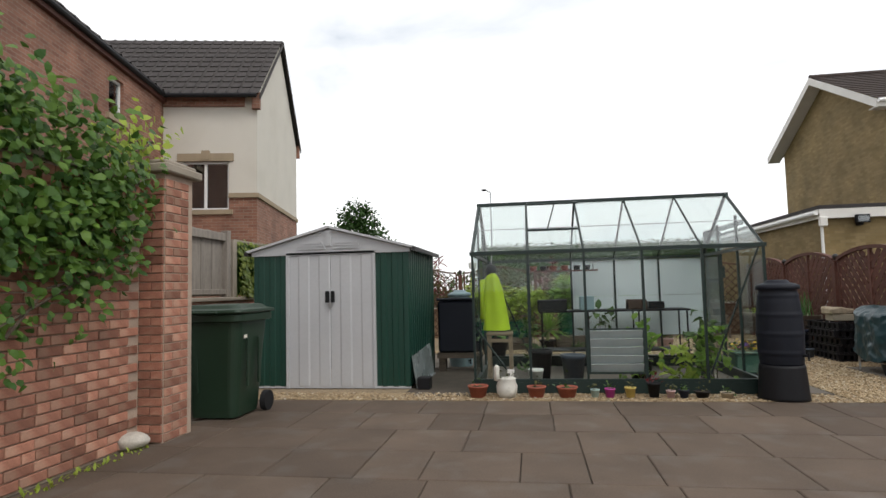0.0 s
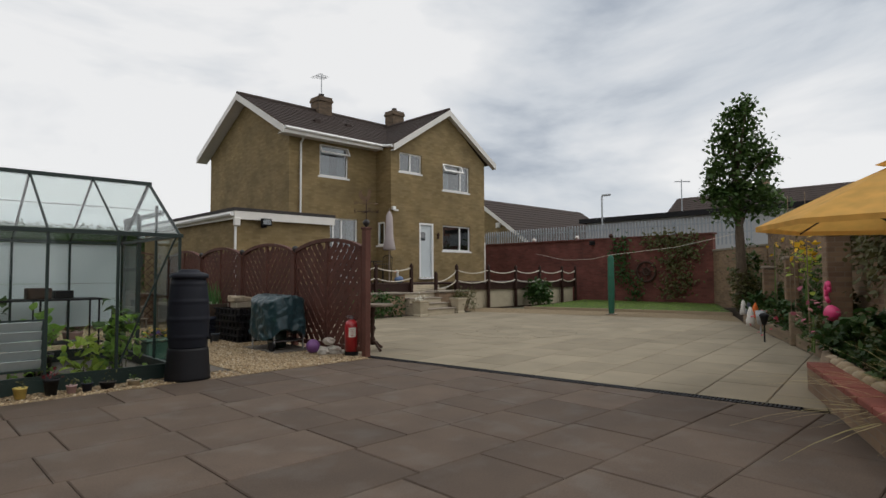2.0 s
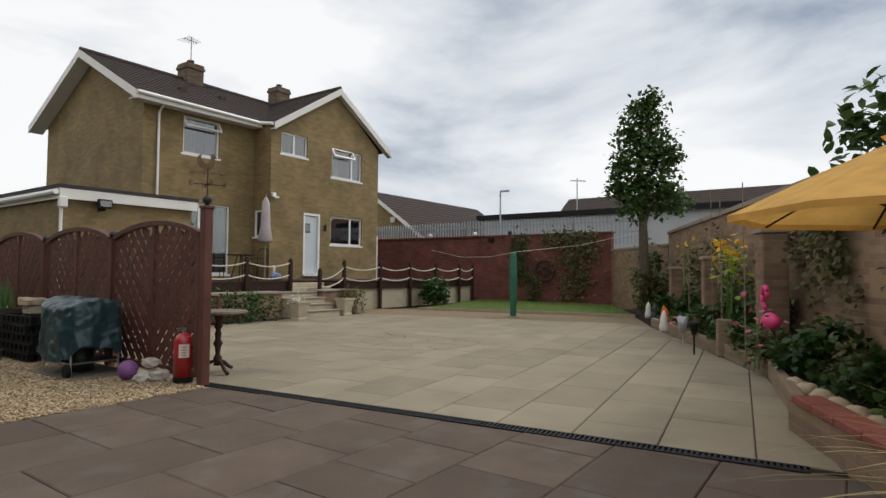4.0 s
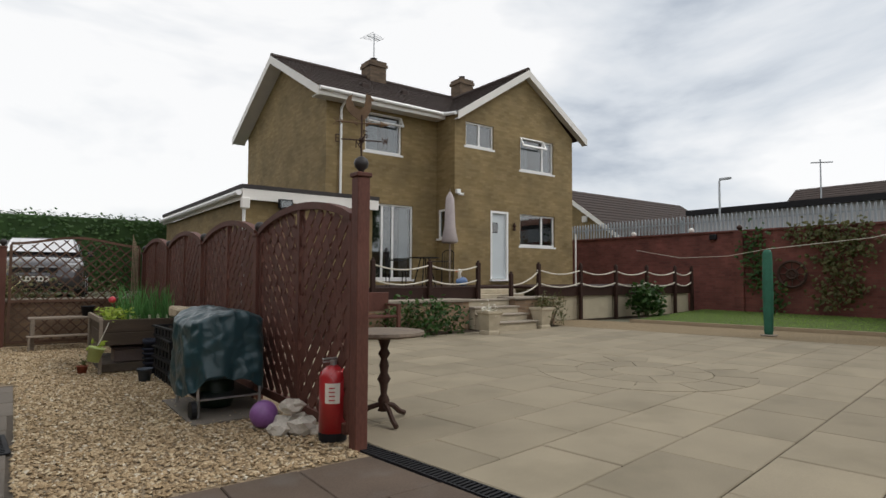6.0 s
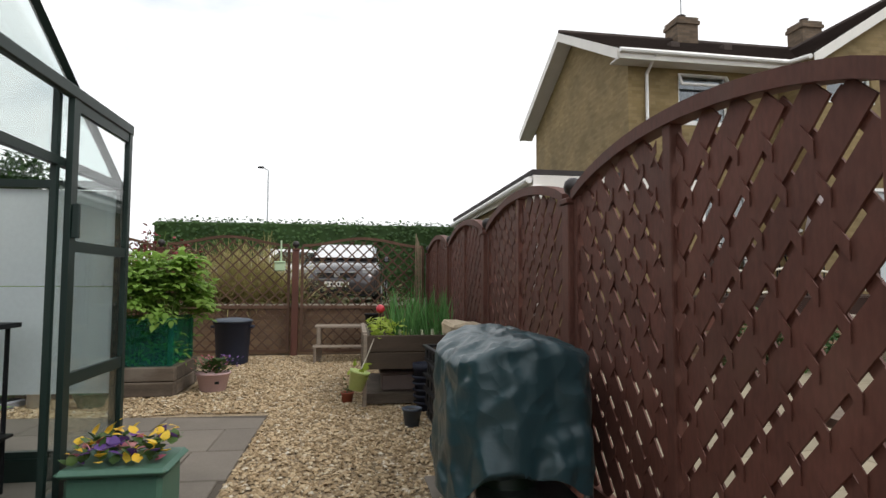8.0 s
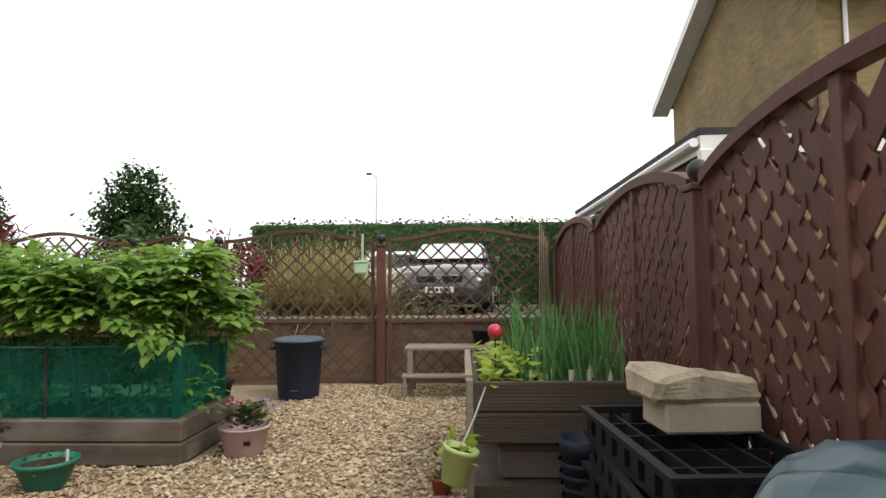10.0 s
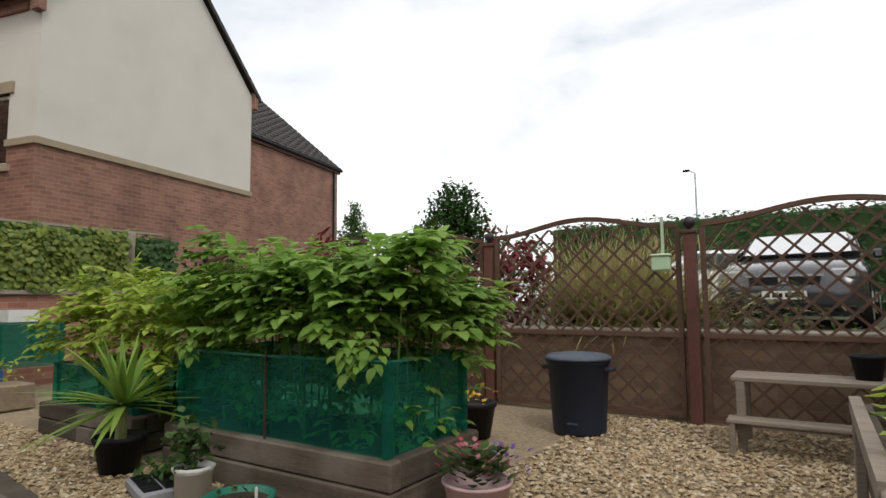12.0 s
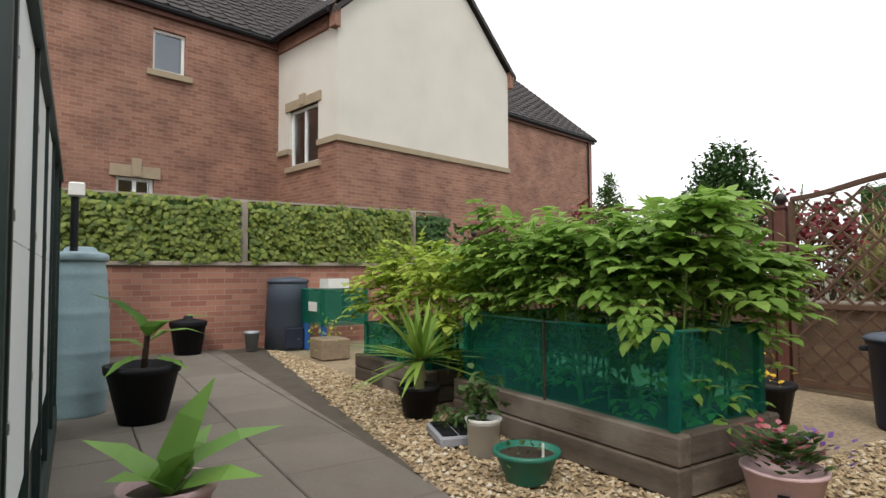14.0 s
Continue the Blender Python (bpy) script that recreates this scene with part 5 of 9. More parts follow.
for x in (0, GL):
    part("gable_pane", slabbed([(x, 0.02, GB + 0.04), (x, GD * 0.355, GB + 0.04), (x, GD * 0.355, GE - 0.03), (x, 0.02, GE - 0.03)], (0.004, 0, 0)), GLASS, gh)
    part("gable_pane", slabbed([(x, 0.03, GE + 0.03), (x, GD - 0.03, GE + 0.03), (x, GD / 2, GR - 0.04)], (0.004, 0, 0)), GLASS, gh)
    part("gable_pane", slabbed([(x, GD * 0.69, GB + 0.04), (x, GD - 0.02, GB + 0.04), (x, GD - 0.02, GE - 0.03), (x, GD * 0.69, GE - 0.03)], (0.004, 0, 0)), GLASS, gh)
    for a0, a1 in ((0.0, GD / 2), (GD, GD / 2)):
        part("gable_edge", tubes(((x, a0, GE), (x, a1, GR), 0.024), n=4), GREEN_FRAME, gh)

# contents of the greenhouse
jk = thing("hi_vis_jacket", 0.80, 5.95, 0.72, "fluorescent yellow work jacket hanging in the greenhouse", "jacket")
jb = bmesh.new()
prof = [(0.0, 0.84, 0.03), (0.05, 0.82, 0.07), (0.10, 0.74, 0.11), (0.14, 0.52, 0.10), (0.16, 0.25, 0.09), (0.19, 0.0, 0.10)]
rings = []
for hw_, z, d in prof[1:]:
    rings.append([jb.verts.new((hw_ * math.cos(a) * (1 + 0.10 * math.sin(5 * a + z * 6)) + 0.05 * (0.5 - z), d * math.sin(a) * (1 + 0.2 * math.sin(4 * a)), z)) for a in [2 * math.pi * i / 20 for i in range(20)]])
for a_, b_ in zip(rings, rings[1:]):
    for i in range(20):
        jb.faces.new((a_[i], a_[(i + 1) % 20], b_[(i + 1) % 20], b_[i]))
jb.faces.new(rings[0])
part("body", jb, HIVIS, jk, "", True)
part("sleeve", lathe([(0.0, 0.74), (0.05, 0.72), (0.055, 0.45), (0.06, 0.16), (0.0, 0.16)], 12, -0.15, 0.02), HIVIS, jk, "", True)
part("hood", lathe([(0.0, 0.96), (0.05, 0.95), (0.085, 0.88), (0.08, 0.80), (0.03, 0.76), (0, 0.76)], 12, -0.03, 0.02), BLACK, jk, "black collar", True)
part("hook", tubes(((-0.02, 0.02, 0.95), (-0.02, 0.02, 1.10), 0.006)), CHROME, jk)
jk.scale = (0.85, 0.85, 0.85)
st = thing("potting_stool", 0.86, 5.95, 0, "pale wooden stool in the greenhouse", "stool")
part("seat", boxes((-0.16, 0.16, -0.13, 0.13, 0.66, 0.70), bev=0.008), SLEEPER_PALE, st)
for sx in (-0.13, 0.13):
    for sy in (-0.1, 0.1):
        part("leg", boxes((sx - 0.02, sx + 0.02, sy - 0.02, sy + 0.02, 0.0, 0.66)), SLEEPER_PALE, st)
part("rail", boxes((-0.11, 0.11, -0.11, -0.09, 0.58, 0.62)), SLEEPER_PALE, st)
sg = thing("staging_bench", 1.7, 7.55, 0, "dark metal staging bench along the greenhouse back wall", "bench")
part("top", boxes((-0.35, 1.75, -0.25, 0.28, 0.86, 0.885)), BLACK, sg)
for x in (-0.3, 0.35, 1.05, 1.7):
    part("leg", tubes(((x, -0.22, 0), (x, -0.22, 0.86), 0.012), ((x, 0.25, 0), (x, 0.25, 0.86), 0.012)), BLACK, sg)
part("shelf", boxes((-0.35, 1.75, -0.2, 0.25, 0.30, 0.315)), BLACK, sg)
sh = thing("hanging_shelf", 1.65, 7.75, 1.46, "narrow shelf of small pots under the greenhouse eave", "shelf")
part("board", boxes((-0.45, 0.6, -0.1, 0.12, 0, 0.02)), FENCE, sh)
part("bracket", tubes(((-0.4, 0.1, 0), (-0.4, 0.1, 0.12), 0.006), ((0.55, 0.1, 0), (0.55, 0.1, 0.12), 0.006)), GREEN_FRAME, sh)


def pot(name, x, y, z, r, h, material, label, rim=0.12, taper=0.72, soil=True, group="", n=22):
    e = thing(name, x, y, z, label, "plant pot", group=group)
    part("shell", lathe([(0, 0), (r * taper, 0), (r * 0.96, h * 0.86), (r * 1.02, h * 0.86), (r * 1.05, h), (r * 0.93, h), (r * 0.90, h * 0.84), (0.0, h * 0.84)], n), material, e, "", True)
    if soil:
        part("soil", lathe([(0, h * 0.845), (r * 0.90, h * 0.845), (r * 0.5, h * 0.90), (0, h * 0.89)], n), EARTH, e)
    return e


for k, (dx, mt) in enumerate(((-0.35, TERRACOTTA), (-0.2, BLACK), (-0.05, TERRACOTTA), (0.12, TERRACOTTA), (0.3, BLACK), (0.45, BLACK))):
    pot("shelf_pot", 1.65 + dx, 7.75, 1.48, 0.055, 0.07, mt, "small pot on the greenhouse shelf", group="shelf pots", n=12)
for k, (x, y, w, h, mt, lab) in enumerate(((1.55, 7.45, 0.42, 0.16, BLACK, "black seed tray on the staging"), (2.05, 7.5, 0.20, 0.20, BLUE_GREY, "pale blue box on the staging"), (2.75, 7.5, 0.26, 0.14, IRON, "rusty tin on the staging"), (3.05, 7.7, 0.22, 0.10, BLACK, "shallow black tray on the staging"))):
    t_ = thing("tray", x, y, 0.885, lab, "tray")
    part("tray_body", boxes((-w / 2, w / 2, -0.12, 0.12, 0, h), bev=0.01), mt, t_)
for x, y, w, h, mt, lab in ((1.35, 6.5, 0.30, 0.42, BLACK, "black bucket on the greenhouse floor"), (1.75, 6.3, 0.30, 0.38, SLATE_BLUE, "grey-blue crate on the greenhouse floor"), (1.28, 6.0, 0.18, 0.24, WHITE, "white tub on the greenhouse floor"), (2.6, 6.5, 0.3, 0.3, BLACK, "black pot on the greenhouse floor")):
    pot("tub", x, y, 0, w / 2, h, mt, lab, n=16)
gf = tagged(part("greenhouse_floor", boxes((0.61, 3.80, 5.76, 7.97, -0.008, 0.009)), SLAB_PATH), "grey floor slabs inside the greenhouse", "floor", kind="structure")
for k, (x, y, hh, nn, mt) in enumerate(((2.55, 6.15, 0.75, 110, LEAF_POTATO), (2.95, 6.05, 0.55, 90, LEAF_LIME), (3.3, 6.4, 0.95, 140, LEAF_MID), (3.35, 6.0, 0.7, 100, LEAF_POTATO), (1.3, 7.2, 0.9, 90, LEAF_MID), (2.2, 7.3, 1.25, 60, LEAF_MID))):
    bush("greenhouse_plant", x, y, 0.0, "leafy vegetable plant growing in the greenhouse", "plant", 0.20, 0.2, hh, nn, 0.13, mt, 40 + k, 14, group="greenhouse plants")
bot = thing("spray_bottle", 1.00, 5.66, 0, "white spray bottle beside the greenhouse", "bottle")
part("bottle_body", lathe([(0, 0), (0.045, 0), (0.045, 0.16), (0.02, 0.2), (0.02, 0.24), (0, 0.24)], 12), WHITE, bot, "", True)
part("nozzle", boxes((-0.05, 0.03, -0.015, 0.015, 0.24, 0.28)), WHITE, bot)

# pots along the front of the greenhouse
row = [(0.62, 5.47, 0.115, 0.13, TERRACOTTA, "low terracotta bowl on the gravel"), (1.28, 5.48, 0.105, 0.12, TERRACOTTA, "low terracotta bowl on the gravel"), (1.62, 5.48, 0.115, 0.115, TERRACOTTA, "low terracotta bowl on the gravel"),
       (1.92, 5.46, 0.05, 0.09, TURQ, "small pale turquoise pot on the gravel"), (2.08, 5.46, 0.058, 0.10, MAGENTA, "small bright magenta pot on the gravel"), (2.30, 5.48, 0.06, 0.11, YELLOW, "small yellow pot on the gravel"), (2.55, 5.48, 0.07, 0.16, BLACK, "small black pot with dark red plant"),
       (2.72, 5.46, 0.05, 0.08, PINK_POT, "small clay-pink pot on the gravel"), (2.86, 5.47, 0.055, 0.085, NAVY, "small navy pot on the gravel"), (3.05, 5.48, 0.08, 0.07, BLACK, "shallow black pan on the gravel"), (3.30, 5.47, 0.07, 0.06, STONE_POT, "shallow stone dish on the gravel")]
for k, (x, y, r, h, mt, lab) in enumerate(row):
    e = pot("flower_pot", x, y, 0, r, h, mt, lab, group="pots in front of the greenhouse", n=16)
    lv = Leaves()
    lv.around((0, 0, h + 0.015), 16, r * 0.42, 0.05 if k < 3 else 0.035, 1.0)
    lv.done("plant", LEAF_RED if k == 6 else (LEAF_OLIVE if k % 2 else LEAF_MID), e)
urn = thing("chicken_planter", 0.95, 5.45, 0, "cream ceramic planter with dark dripped glaze", "planter")
part("pot_body", lathe([(0, 0), (0.085, 0), (0.115, 0.06), (0.12, 0.13), (0.095, 0.2), (0.105, 0.215), (0.085, 0.215), (0.07, 0.19), (0, 0.19)], 20), CERAMIC, urn, "", True)
part("spout", lathe([(0, 0.18), (0.035, 0.19), (0.028, 0.28), (0.032, 0.33), (0.015, 0.36), (0, 0.36)], 10, -0.11), CERAMIC, urn, "", True)
lv = Leaves()
lv.around((0, 0, 0.2), 20, 0.05, 0.04, 0.8)
lv.done("plant", LEAF_OLIVE, urn)

# ---------- metal shed ----------
shed = thing("metal_shed", -2.39, 6.03, 0, "green and pale grey metal garden shed with double doors", "shed")
SW_, SD_, SE_, SA_ = 2.11, 1.78, 1.76, 2.06


def ribbed(axis, u0, u1, z0, z1, pos, pitch=0.13, depth=0.012):
    bm = bmesh.new()
    n = max(1, int((u1 - u0) / pitch))
    pts = []
    for i in range(n):
        a, w = u0 + (u1 - u0) * i / n, (u1 - u0) / n
        pts += [(a, 0), (a + w * 0.42, 0), (a + w * 0.5, depth), (a + w * 0.92, depth)]
    pts.append((u1, 0))
    lo, hi = [], []
    for u, d in pts:
        c = (u, pos - d) if axis == "y" else (pos + d, u)
        lo.append(bm.verts.new((c[0], c[1], z0)))
        hi.append(bm.verts.new((c[0], c[1], z1)))
    for i in range(len(pts) - 1):
        bm.faces.new((lo[i], lo[i + 1], hi[i + 1], hi[i]))
    return bm


part("front_panel", ribbed("y", 0, 0.46, 0.02, SE_, 0), GREEN_METAL, shed, "ribbed green steel panel")
part("front_panel", ribbed("y", 1.67, SW_, 0.02, SE_, 0), GREEN_METAL, shed, "ribbed green steel panel")
part("side_panel", ribbed("x", 0, SD_, 0.02, SE_, SW_), GREEN_METAL, shed, "ribbed green steel panel")
part("side_panel", ribbed("x", 0, SD_, 0.02, SE_, 0), GREEN_METAL, shed)
part("back_panel", boxes((0.01, SW_ - 0.01, SD_ - 0.02, SD_, 0.02, SE_)), GREEN_METAL, shed)
dpan = ribbed("y", 0.50, 1.065, 0.03, 1.72, -0.01, 0.19, 0.008)
dl = part("door", dpan, GREY_METAL, shed, "pale grey steel door leaf")
d2 = part("door", ribbed("y", 1.069, 1.635, 0.03, 1.72, -0.01, 0.19, 0.008), GREY_METAL, shed, "pale grey steel door leaf")
part("handle", boxes((1.00, 1.055, -0.045, -0.02, 1.10, 1.25), (1.08, 1.125, -0.045, -0.02, 1.10, 1.25), bev=0.006), BLACK, d2)
part("padlock", boxes((1.045, 1.085, -0.06, -0.03, 1.03, 1.10), bev=0.006), CHROME, d2)
part("door_surround", boxes((0.46, 0.50, -0.03, 0.02, 0.0, 1.76), (1.635, 1.67, -0.03, 0.02, 0.0, 1.76), (0.50, 1.635, -0.03, 0.02, 1.725, 1.76), (0.0, SW_, -0.012, 0.02, 0.0, 0.028)), GREY_METAL, shed)
gb = bmesh.new()
slabbed([(-0.02, -0.03, SE_ - 0.03), (SW_ + 0.02, -0.03, SE_ - 0.03), (SW_ + 0.02, -0.03, SE_ + 0.02), (SW_ / 2, -0.03, SA_), (-0.02, -0.03, SE_ + 0.02)], (0, 0.05, 0), gb)
gable = part("gable", gb, GREY_METAL, shed, "pale grey steel gable")
lv_bm = bmesh.new()
for cx in (0.82, 1.29):
    for k in range(3):
        box(lv_bm, cx - 0.19 + abs(cx - 1.055) * 0.1 * k, cx + 0.19 - abs(cx - 1.055) * 0.1 * k, -0.045, -0.03, SE_ + 0.04 + k * 0.035, SE_ + 0.06 + k * 0.035)
part("louvre", lv_bm, GREY_METAL, gable)
part("roof_finial", boxes((1.02, 1.09, -0.05, -0.03, SE_ + 0.08, SA_ - 0.02)), GREY_METAL, gable)
rbm = bmesh.new()
for s in (0, 1):
    n = 10
    for i in range(n):
        y0, y1 = -0.08 + (SD_ + 0.16) * i / n, -0.08 + (SD_ + 0.16) * (i + 1) / n
        e0 = (-0.08, SE_ + 0.01) if s == 0 else (SW_ + 0.08, SE_ + 0.01)
        slabbed([(e0[0], y0, e0[1]), (e0[0], y1 - 0.01, e0[1]), (SW_ / 2, y1 - 0.01, SA_ + 0.01), (SW_ / 2, y0, SA_ + 0.01)], (0, 0, 0.018 if i % 2 else 0.03), rbm)
part("roof", rbm, GREY_METAL, shed, "pale ribbed steel roof")
part("eave_trim", boxes((SW_ + 0.06, SW_ + 0.10, -0.08, SD_ + 0.08, SE_ - 0.02, SE_ + 0.03), (-0.10, -0.06, -0.08, SD_ + 0.08, SE_ - 0.02, SE_ + 0.03)), CAP, shed)
glb = thing("glass_sheet", -0.20, 6.0, 0, "spare greenhouse pane leaning on the shed", "glass sheet")
part("pane", slabbed([(0, 0, 0.0), (0.0, 1.3, 0.0), (-0.06, 1.3, 0.45), (-0.06, 0, 0.40)], (0.005, 0, 0)), surface("dirty_glass", (0.24, 0.27, 0.27), 0.25, 0.3, 3, 20, 0.0), glb)
part("edge_rail", boxes((0.0, 0.02, 0, 1.3, 0, 0.02)), GALV, glb)
brk = thing("black_box", -0.12, 5.98, 0, "small dark block on the gravel by the shed", "block")
part("block_body", boxes((-0.06, 0.1, -0.06, 0.1, 0, 0.15), bev=0.012), BLACK, brk)
tank = thing("water_tank", 0.14, 7.60, 0, "dark blue-black water tank on a brown stand", "water tank")
part("tank_body", boxes((-0.30, 0.34, -0.12, 0.08, 0.28, 1.06), bev=0.03), BUTT, tank)
part("lid", boxes((-0.32, 0.36, -0.14, 0.10, 1.062, 1.10), bev=0.015), BUTT, tank)
part("stand", boxes((-0.32, 0.36, -0.14, 0.10, 0.20, 0.278), (-0.30, -0.2, -0.1, 0.08, 0, 0.2), (0.24, 0.34, -0.1, 0.08, 0, 0.2)), SLEEPER, tank)

# ---------- wheelie bin ----------
wb = thing("wheelie_bin", -1.90, 4.44, 0, "dark green wheelie bin on the flags", "wheelie bin")
wb.scale = (1.2, 1.08, 1.05)
bmb = bmesh.new()
def rounded_ring(bm, hx, hy, z, c, n=5):
    pts = []
    for q, (sx, sy) in enumerate(((1, 1), (-1, 1), (-1, -1), (1, -1))):
        for i in range(n + 1):
            a_ = math.pi / 2 * (q + i / n)
            pts.append((sx * (hx - c) + c * math.cos(a_), sy * (hy - c) + c * math.sin(a_)))
    return [bm.verts.new((x, y, z)) for x, y in pts]


def rounded_loft(rows, bm=None):
    bm = bm or bmesh.new()
    rr = [rounded_ring(bm, *r) for r in rows]
    for a_, b_ in zip(rr, rr[1:]):
        for i in range(len(a_)):
            j = (i + 1) % len(a_)
            bm.faces.new((a_[i], a_[j], b_[j], b_[i]))
    bm.faces.new(rr[0][::-1])
    bm.faces.new(rr[-1])
    return bm


bmb.free()
part("bin_body", rounded_loft([(0.20, 0.24, 0.02, 0.06), (0.21, 0.25, 0.10, 0.07), (0.24, 0.285, 0.62, 0.08), (0.262, 0.31, 0.93, 0.08)]), BIN_GREEN, wb)
part("rim", rounded_loft([(0.275, 0.325, 0.915, 0.08), (0.30, 0.345, 0.925, 0.08), (0.30, 0.345, 0.985, 0.08), (0.29, 0.335, 0.995, 0.08)]), BIN_GREEN, wb)
lid = part("lid", rounded_loft([(0.305, 0.365, 0.997, 0.07), (0.315, 0.375, 1.01, 0.07), (0.31, 0.37, 1.03, 0.07), (0.26, 0.31, 1.045, 0.07), (0.235, 0.285, 1.075, 0.07), (0.20, 0.25, 1.082, 0.06)]), BIN_GREEN, wb)
part("lid_grip", boxes((-0.12, 0.12, -0.41, -0.36, 1.0, 1.02), bev=0.006), BIN_GREEN, lid)
part("handle", tubes(((-0.24, 0.40, 1.0), (0.24, 0.40, 1.0), 0.016)), BIN_GREEN, wb)
for sx in (-0.27, 0.27):
    part("wheel", tubes(((sx - 0.025, 0.24, 0.10), (sx + 0.025, 0.24, 0.10), 0.10), n=18), TYRE, wb)
part("rib", boxes((0.255, 0.268, -0.14, -0.10, 0.3, 0.75), (0.255, 0.268, 0.08, 0.12, 0.3, 0.75), (-0.12, -0.10, -0.285, -0.262, 0.25, 0.6)), BIN_GREEN, wb)
part("sticker", boxes((0.262, 0.268, -0.20, -0.145, 0.76, 0.79)), LABEL, wb)

# ---------- water butts ----------


def water_butt(name, x, y, r, h, stand, material, label, ribs=4):
    e = thing(name, x, y, 0, label, "water butt")
    pr = [(0, stand), (r * 0.90, stand)]
    for k in range(49):
        u = k / 48
        rr = r * (0.90 + 0.10 * math.sin(math.pi * min(1, u * 1.15 + 0.05)) - 0.10 * max(0, u - 0.82) / 0.18)
        near_rib = min(abs(u - (j + 0.6) / ribs) for j in range(ribs))
        pr.append((rr + (0.006 if near_rib < 0.022 else 0.0), stand + (h - 0.09 - stand) * u))
    pr.append((0, h - 0.09))
    part("barrel", lathe(pr, 32), material, e, "", True)
    part("lid", lathe([(0, h), (r * 0.40, h), (r * 0.50, h - 0.012), (r * 0.54, h - 0.03), (r * 0.80, h - 0.045), (r * 0.93, h - 0.06), (r * 0.95, h - 0.10), (r * 0.90, h - 0.105), (0, h - 0.1)], 32), material, e, "", True)
    if stand > 0.05:
        part("stand", lathe([(0, 0), (r * 1.10, 0), (r * 1.08, 0.03), (r * 0.98, stand - 0.03), (r * 0.96, stand - 0.002), (0, stand - 0.002)], 32), BLACK, e, "", True)
    part("tap", tubes(((r * 0.7, -r * 0.65, stand + 0.1), (r * 0.85, -r * 0.8, stand + 0.1), 0.015), ((r * 0.85, -r * 0.8, stand + 0.13), (r * 0.85, -r * 0.8, stand + 0.05), 0.012)), BLACK, e)
    return e


water_butt("water_butt", 3.86, 5.46, 0.225, 1.25, 0.36, BUTT, "tall blue-black ribbed water butt beside the greenhouse")
water_butt("water_butt", 0.10, 8.14, 0.20, 1.22, 0.0, BLUE_GREY, "faded blue-grey water butt by the greenhouse back corner")
# drainpipe of the back gutter
dp_ = thing("rainwater_pipe", 0.34, 8.10, 0.0, "black rainwater pipe with white hopper on the greenhouse corner", "pipe")
part("pipe", tubes(((0, 0, 1.18), (0, 0, 1.56), 0.025)), BLACK, dp_)
part("hopper", boxes((-0.07, 0.05, -0.04, 0.06, 1.56, 1.66), bev=0.01), WHITE, dp_)


# ---------- barbecue, crates and things by the fence ----------
bbq = thing("barbecue", 5.92, 7.22, 0, "barbecue under a crumpled dark green cover", "barbecue")
cv = bmesh.new()
NR, NA = 40, 110
crings = []
for k in range(NR + 1):
    u = k / NR
    z = 0.875 - 0.55 * max(0, (u - 0.28) / 0.72)
    ring = []
    for i in range(NA):
        a = 2 * math.pi * i / NA
        sx, sy = 0.325, 0.47
        sup = (abs(math.cos(a)) ** 3.2 + abs(math.sin(a)) ** 3.2) ** (-1 / 3.2)
        f = min(1, u / 0.30) ** 0.75 * (1 + 0.10 * max(0, u - 0.3))
        x, y = sx * sup * math.cos(a) * f, sy * sup * math.sin(a) * f
        w = (noise.noise(Vector((x * 4, y * 4, z * 3 + 2))) * 0.04 + (0.5 - abs(noise.noise(Vector((x * 7 + 3, y * 7, z * 7))))) * 0.075 + (0.5 - abs(noise.noise(Vector((x * 15, y * 15 + 4, z * 12))))) * 0.03 - 0.052) + (0.03 * math.sin(7 * a + 3 * u) + 0.018 * math.sin(15 * a - 4 * u)) * max(0, u - 0.25) * 1.6
        dome = -0.10 * (x / sx) ** 2 * (1 if u <= 0.3 else 1)
        ring.append(cv.verts.new((x * (1 + w), y * (1 + w), z + dome + w * 0.5 + (0.05 * math.sin(3 * a + 1) if k == NR else 0))))
    crings.append(ring)
for a_, b_ in zip(crings, crings[1:]):
    for i in range(NA):
        cv.faces.new((a_[i], a_[(i + 1) % NA], b_[(i + 1) % NA], b_[i]))
part("cover", cv, COVER, bbq, "crumpled dark green vinyl cover", True)
for x, y in ((-0.24, -0.36), (0.26, -0.36), (-0.24, 0.36), (0.26, 0.36)):
    part("leg", tubes(((x, y, 0), (x, y, 0.5), 0.014)), CHROME, bbq)
part("lower_shelf", boxes((-0.24, 0.26, -0.36, 0.36, 0.14, 0.155)), CHROME, bbq)
part("wheel", tubes(((-0.30, -0.36, 0.075), (-0.26, -0.36, 0.075), 0.075), n=16), BLACK, bbq)
part("gas_bottle", lathe([(0, 0.02), (0.13, 0.02), (0.15, 0.08), (0.15, 0.30), (0.08, 0.38), (0, 0.39)], 16), BIN_GREEN, bbq, "dark green gas bottle", True)
plank = thing("timber_slab", 5.94, 6.76, 0, "thin paving board under the barbecue", "board")
part("board", boxes((-0.35, 0.35, -0.12, 1.0, 0, 0.012)), SLAB_PATH, plank)

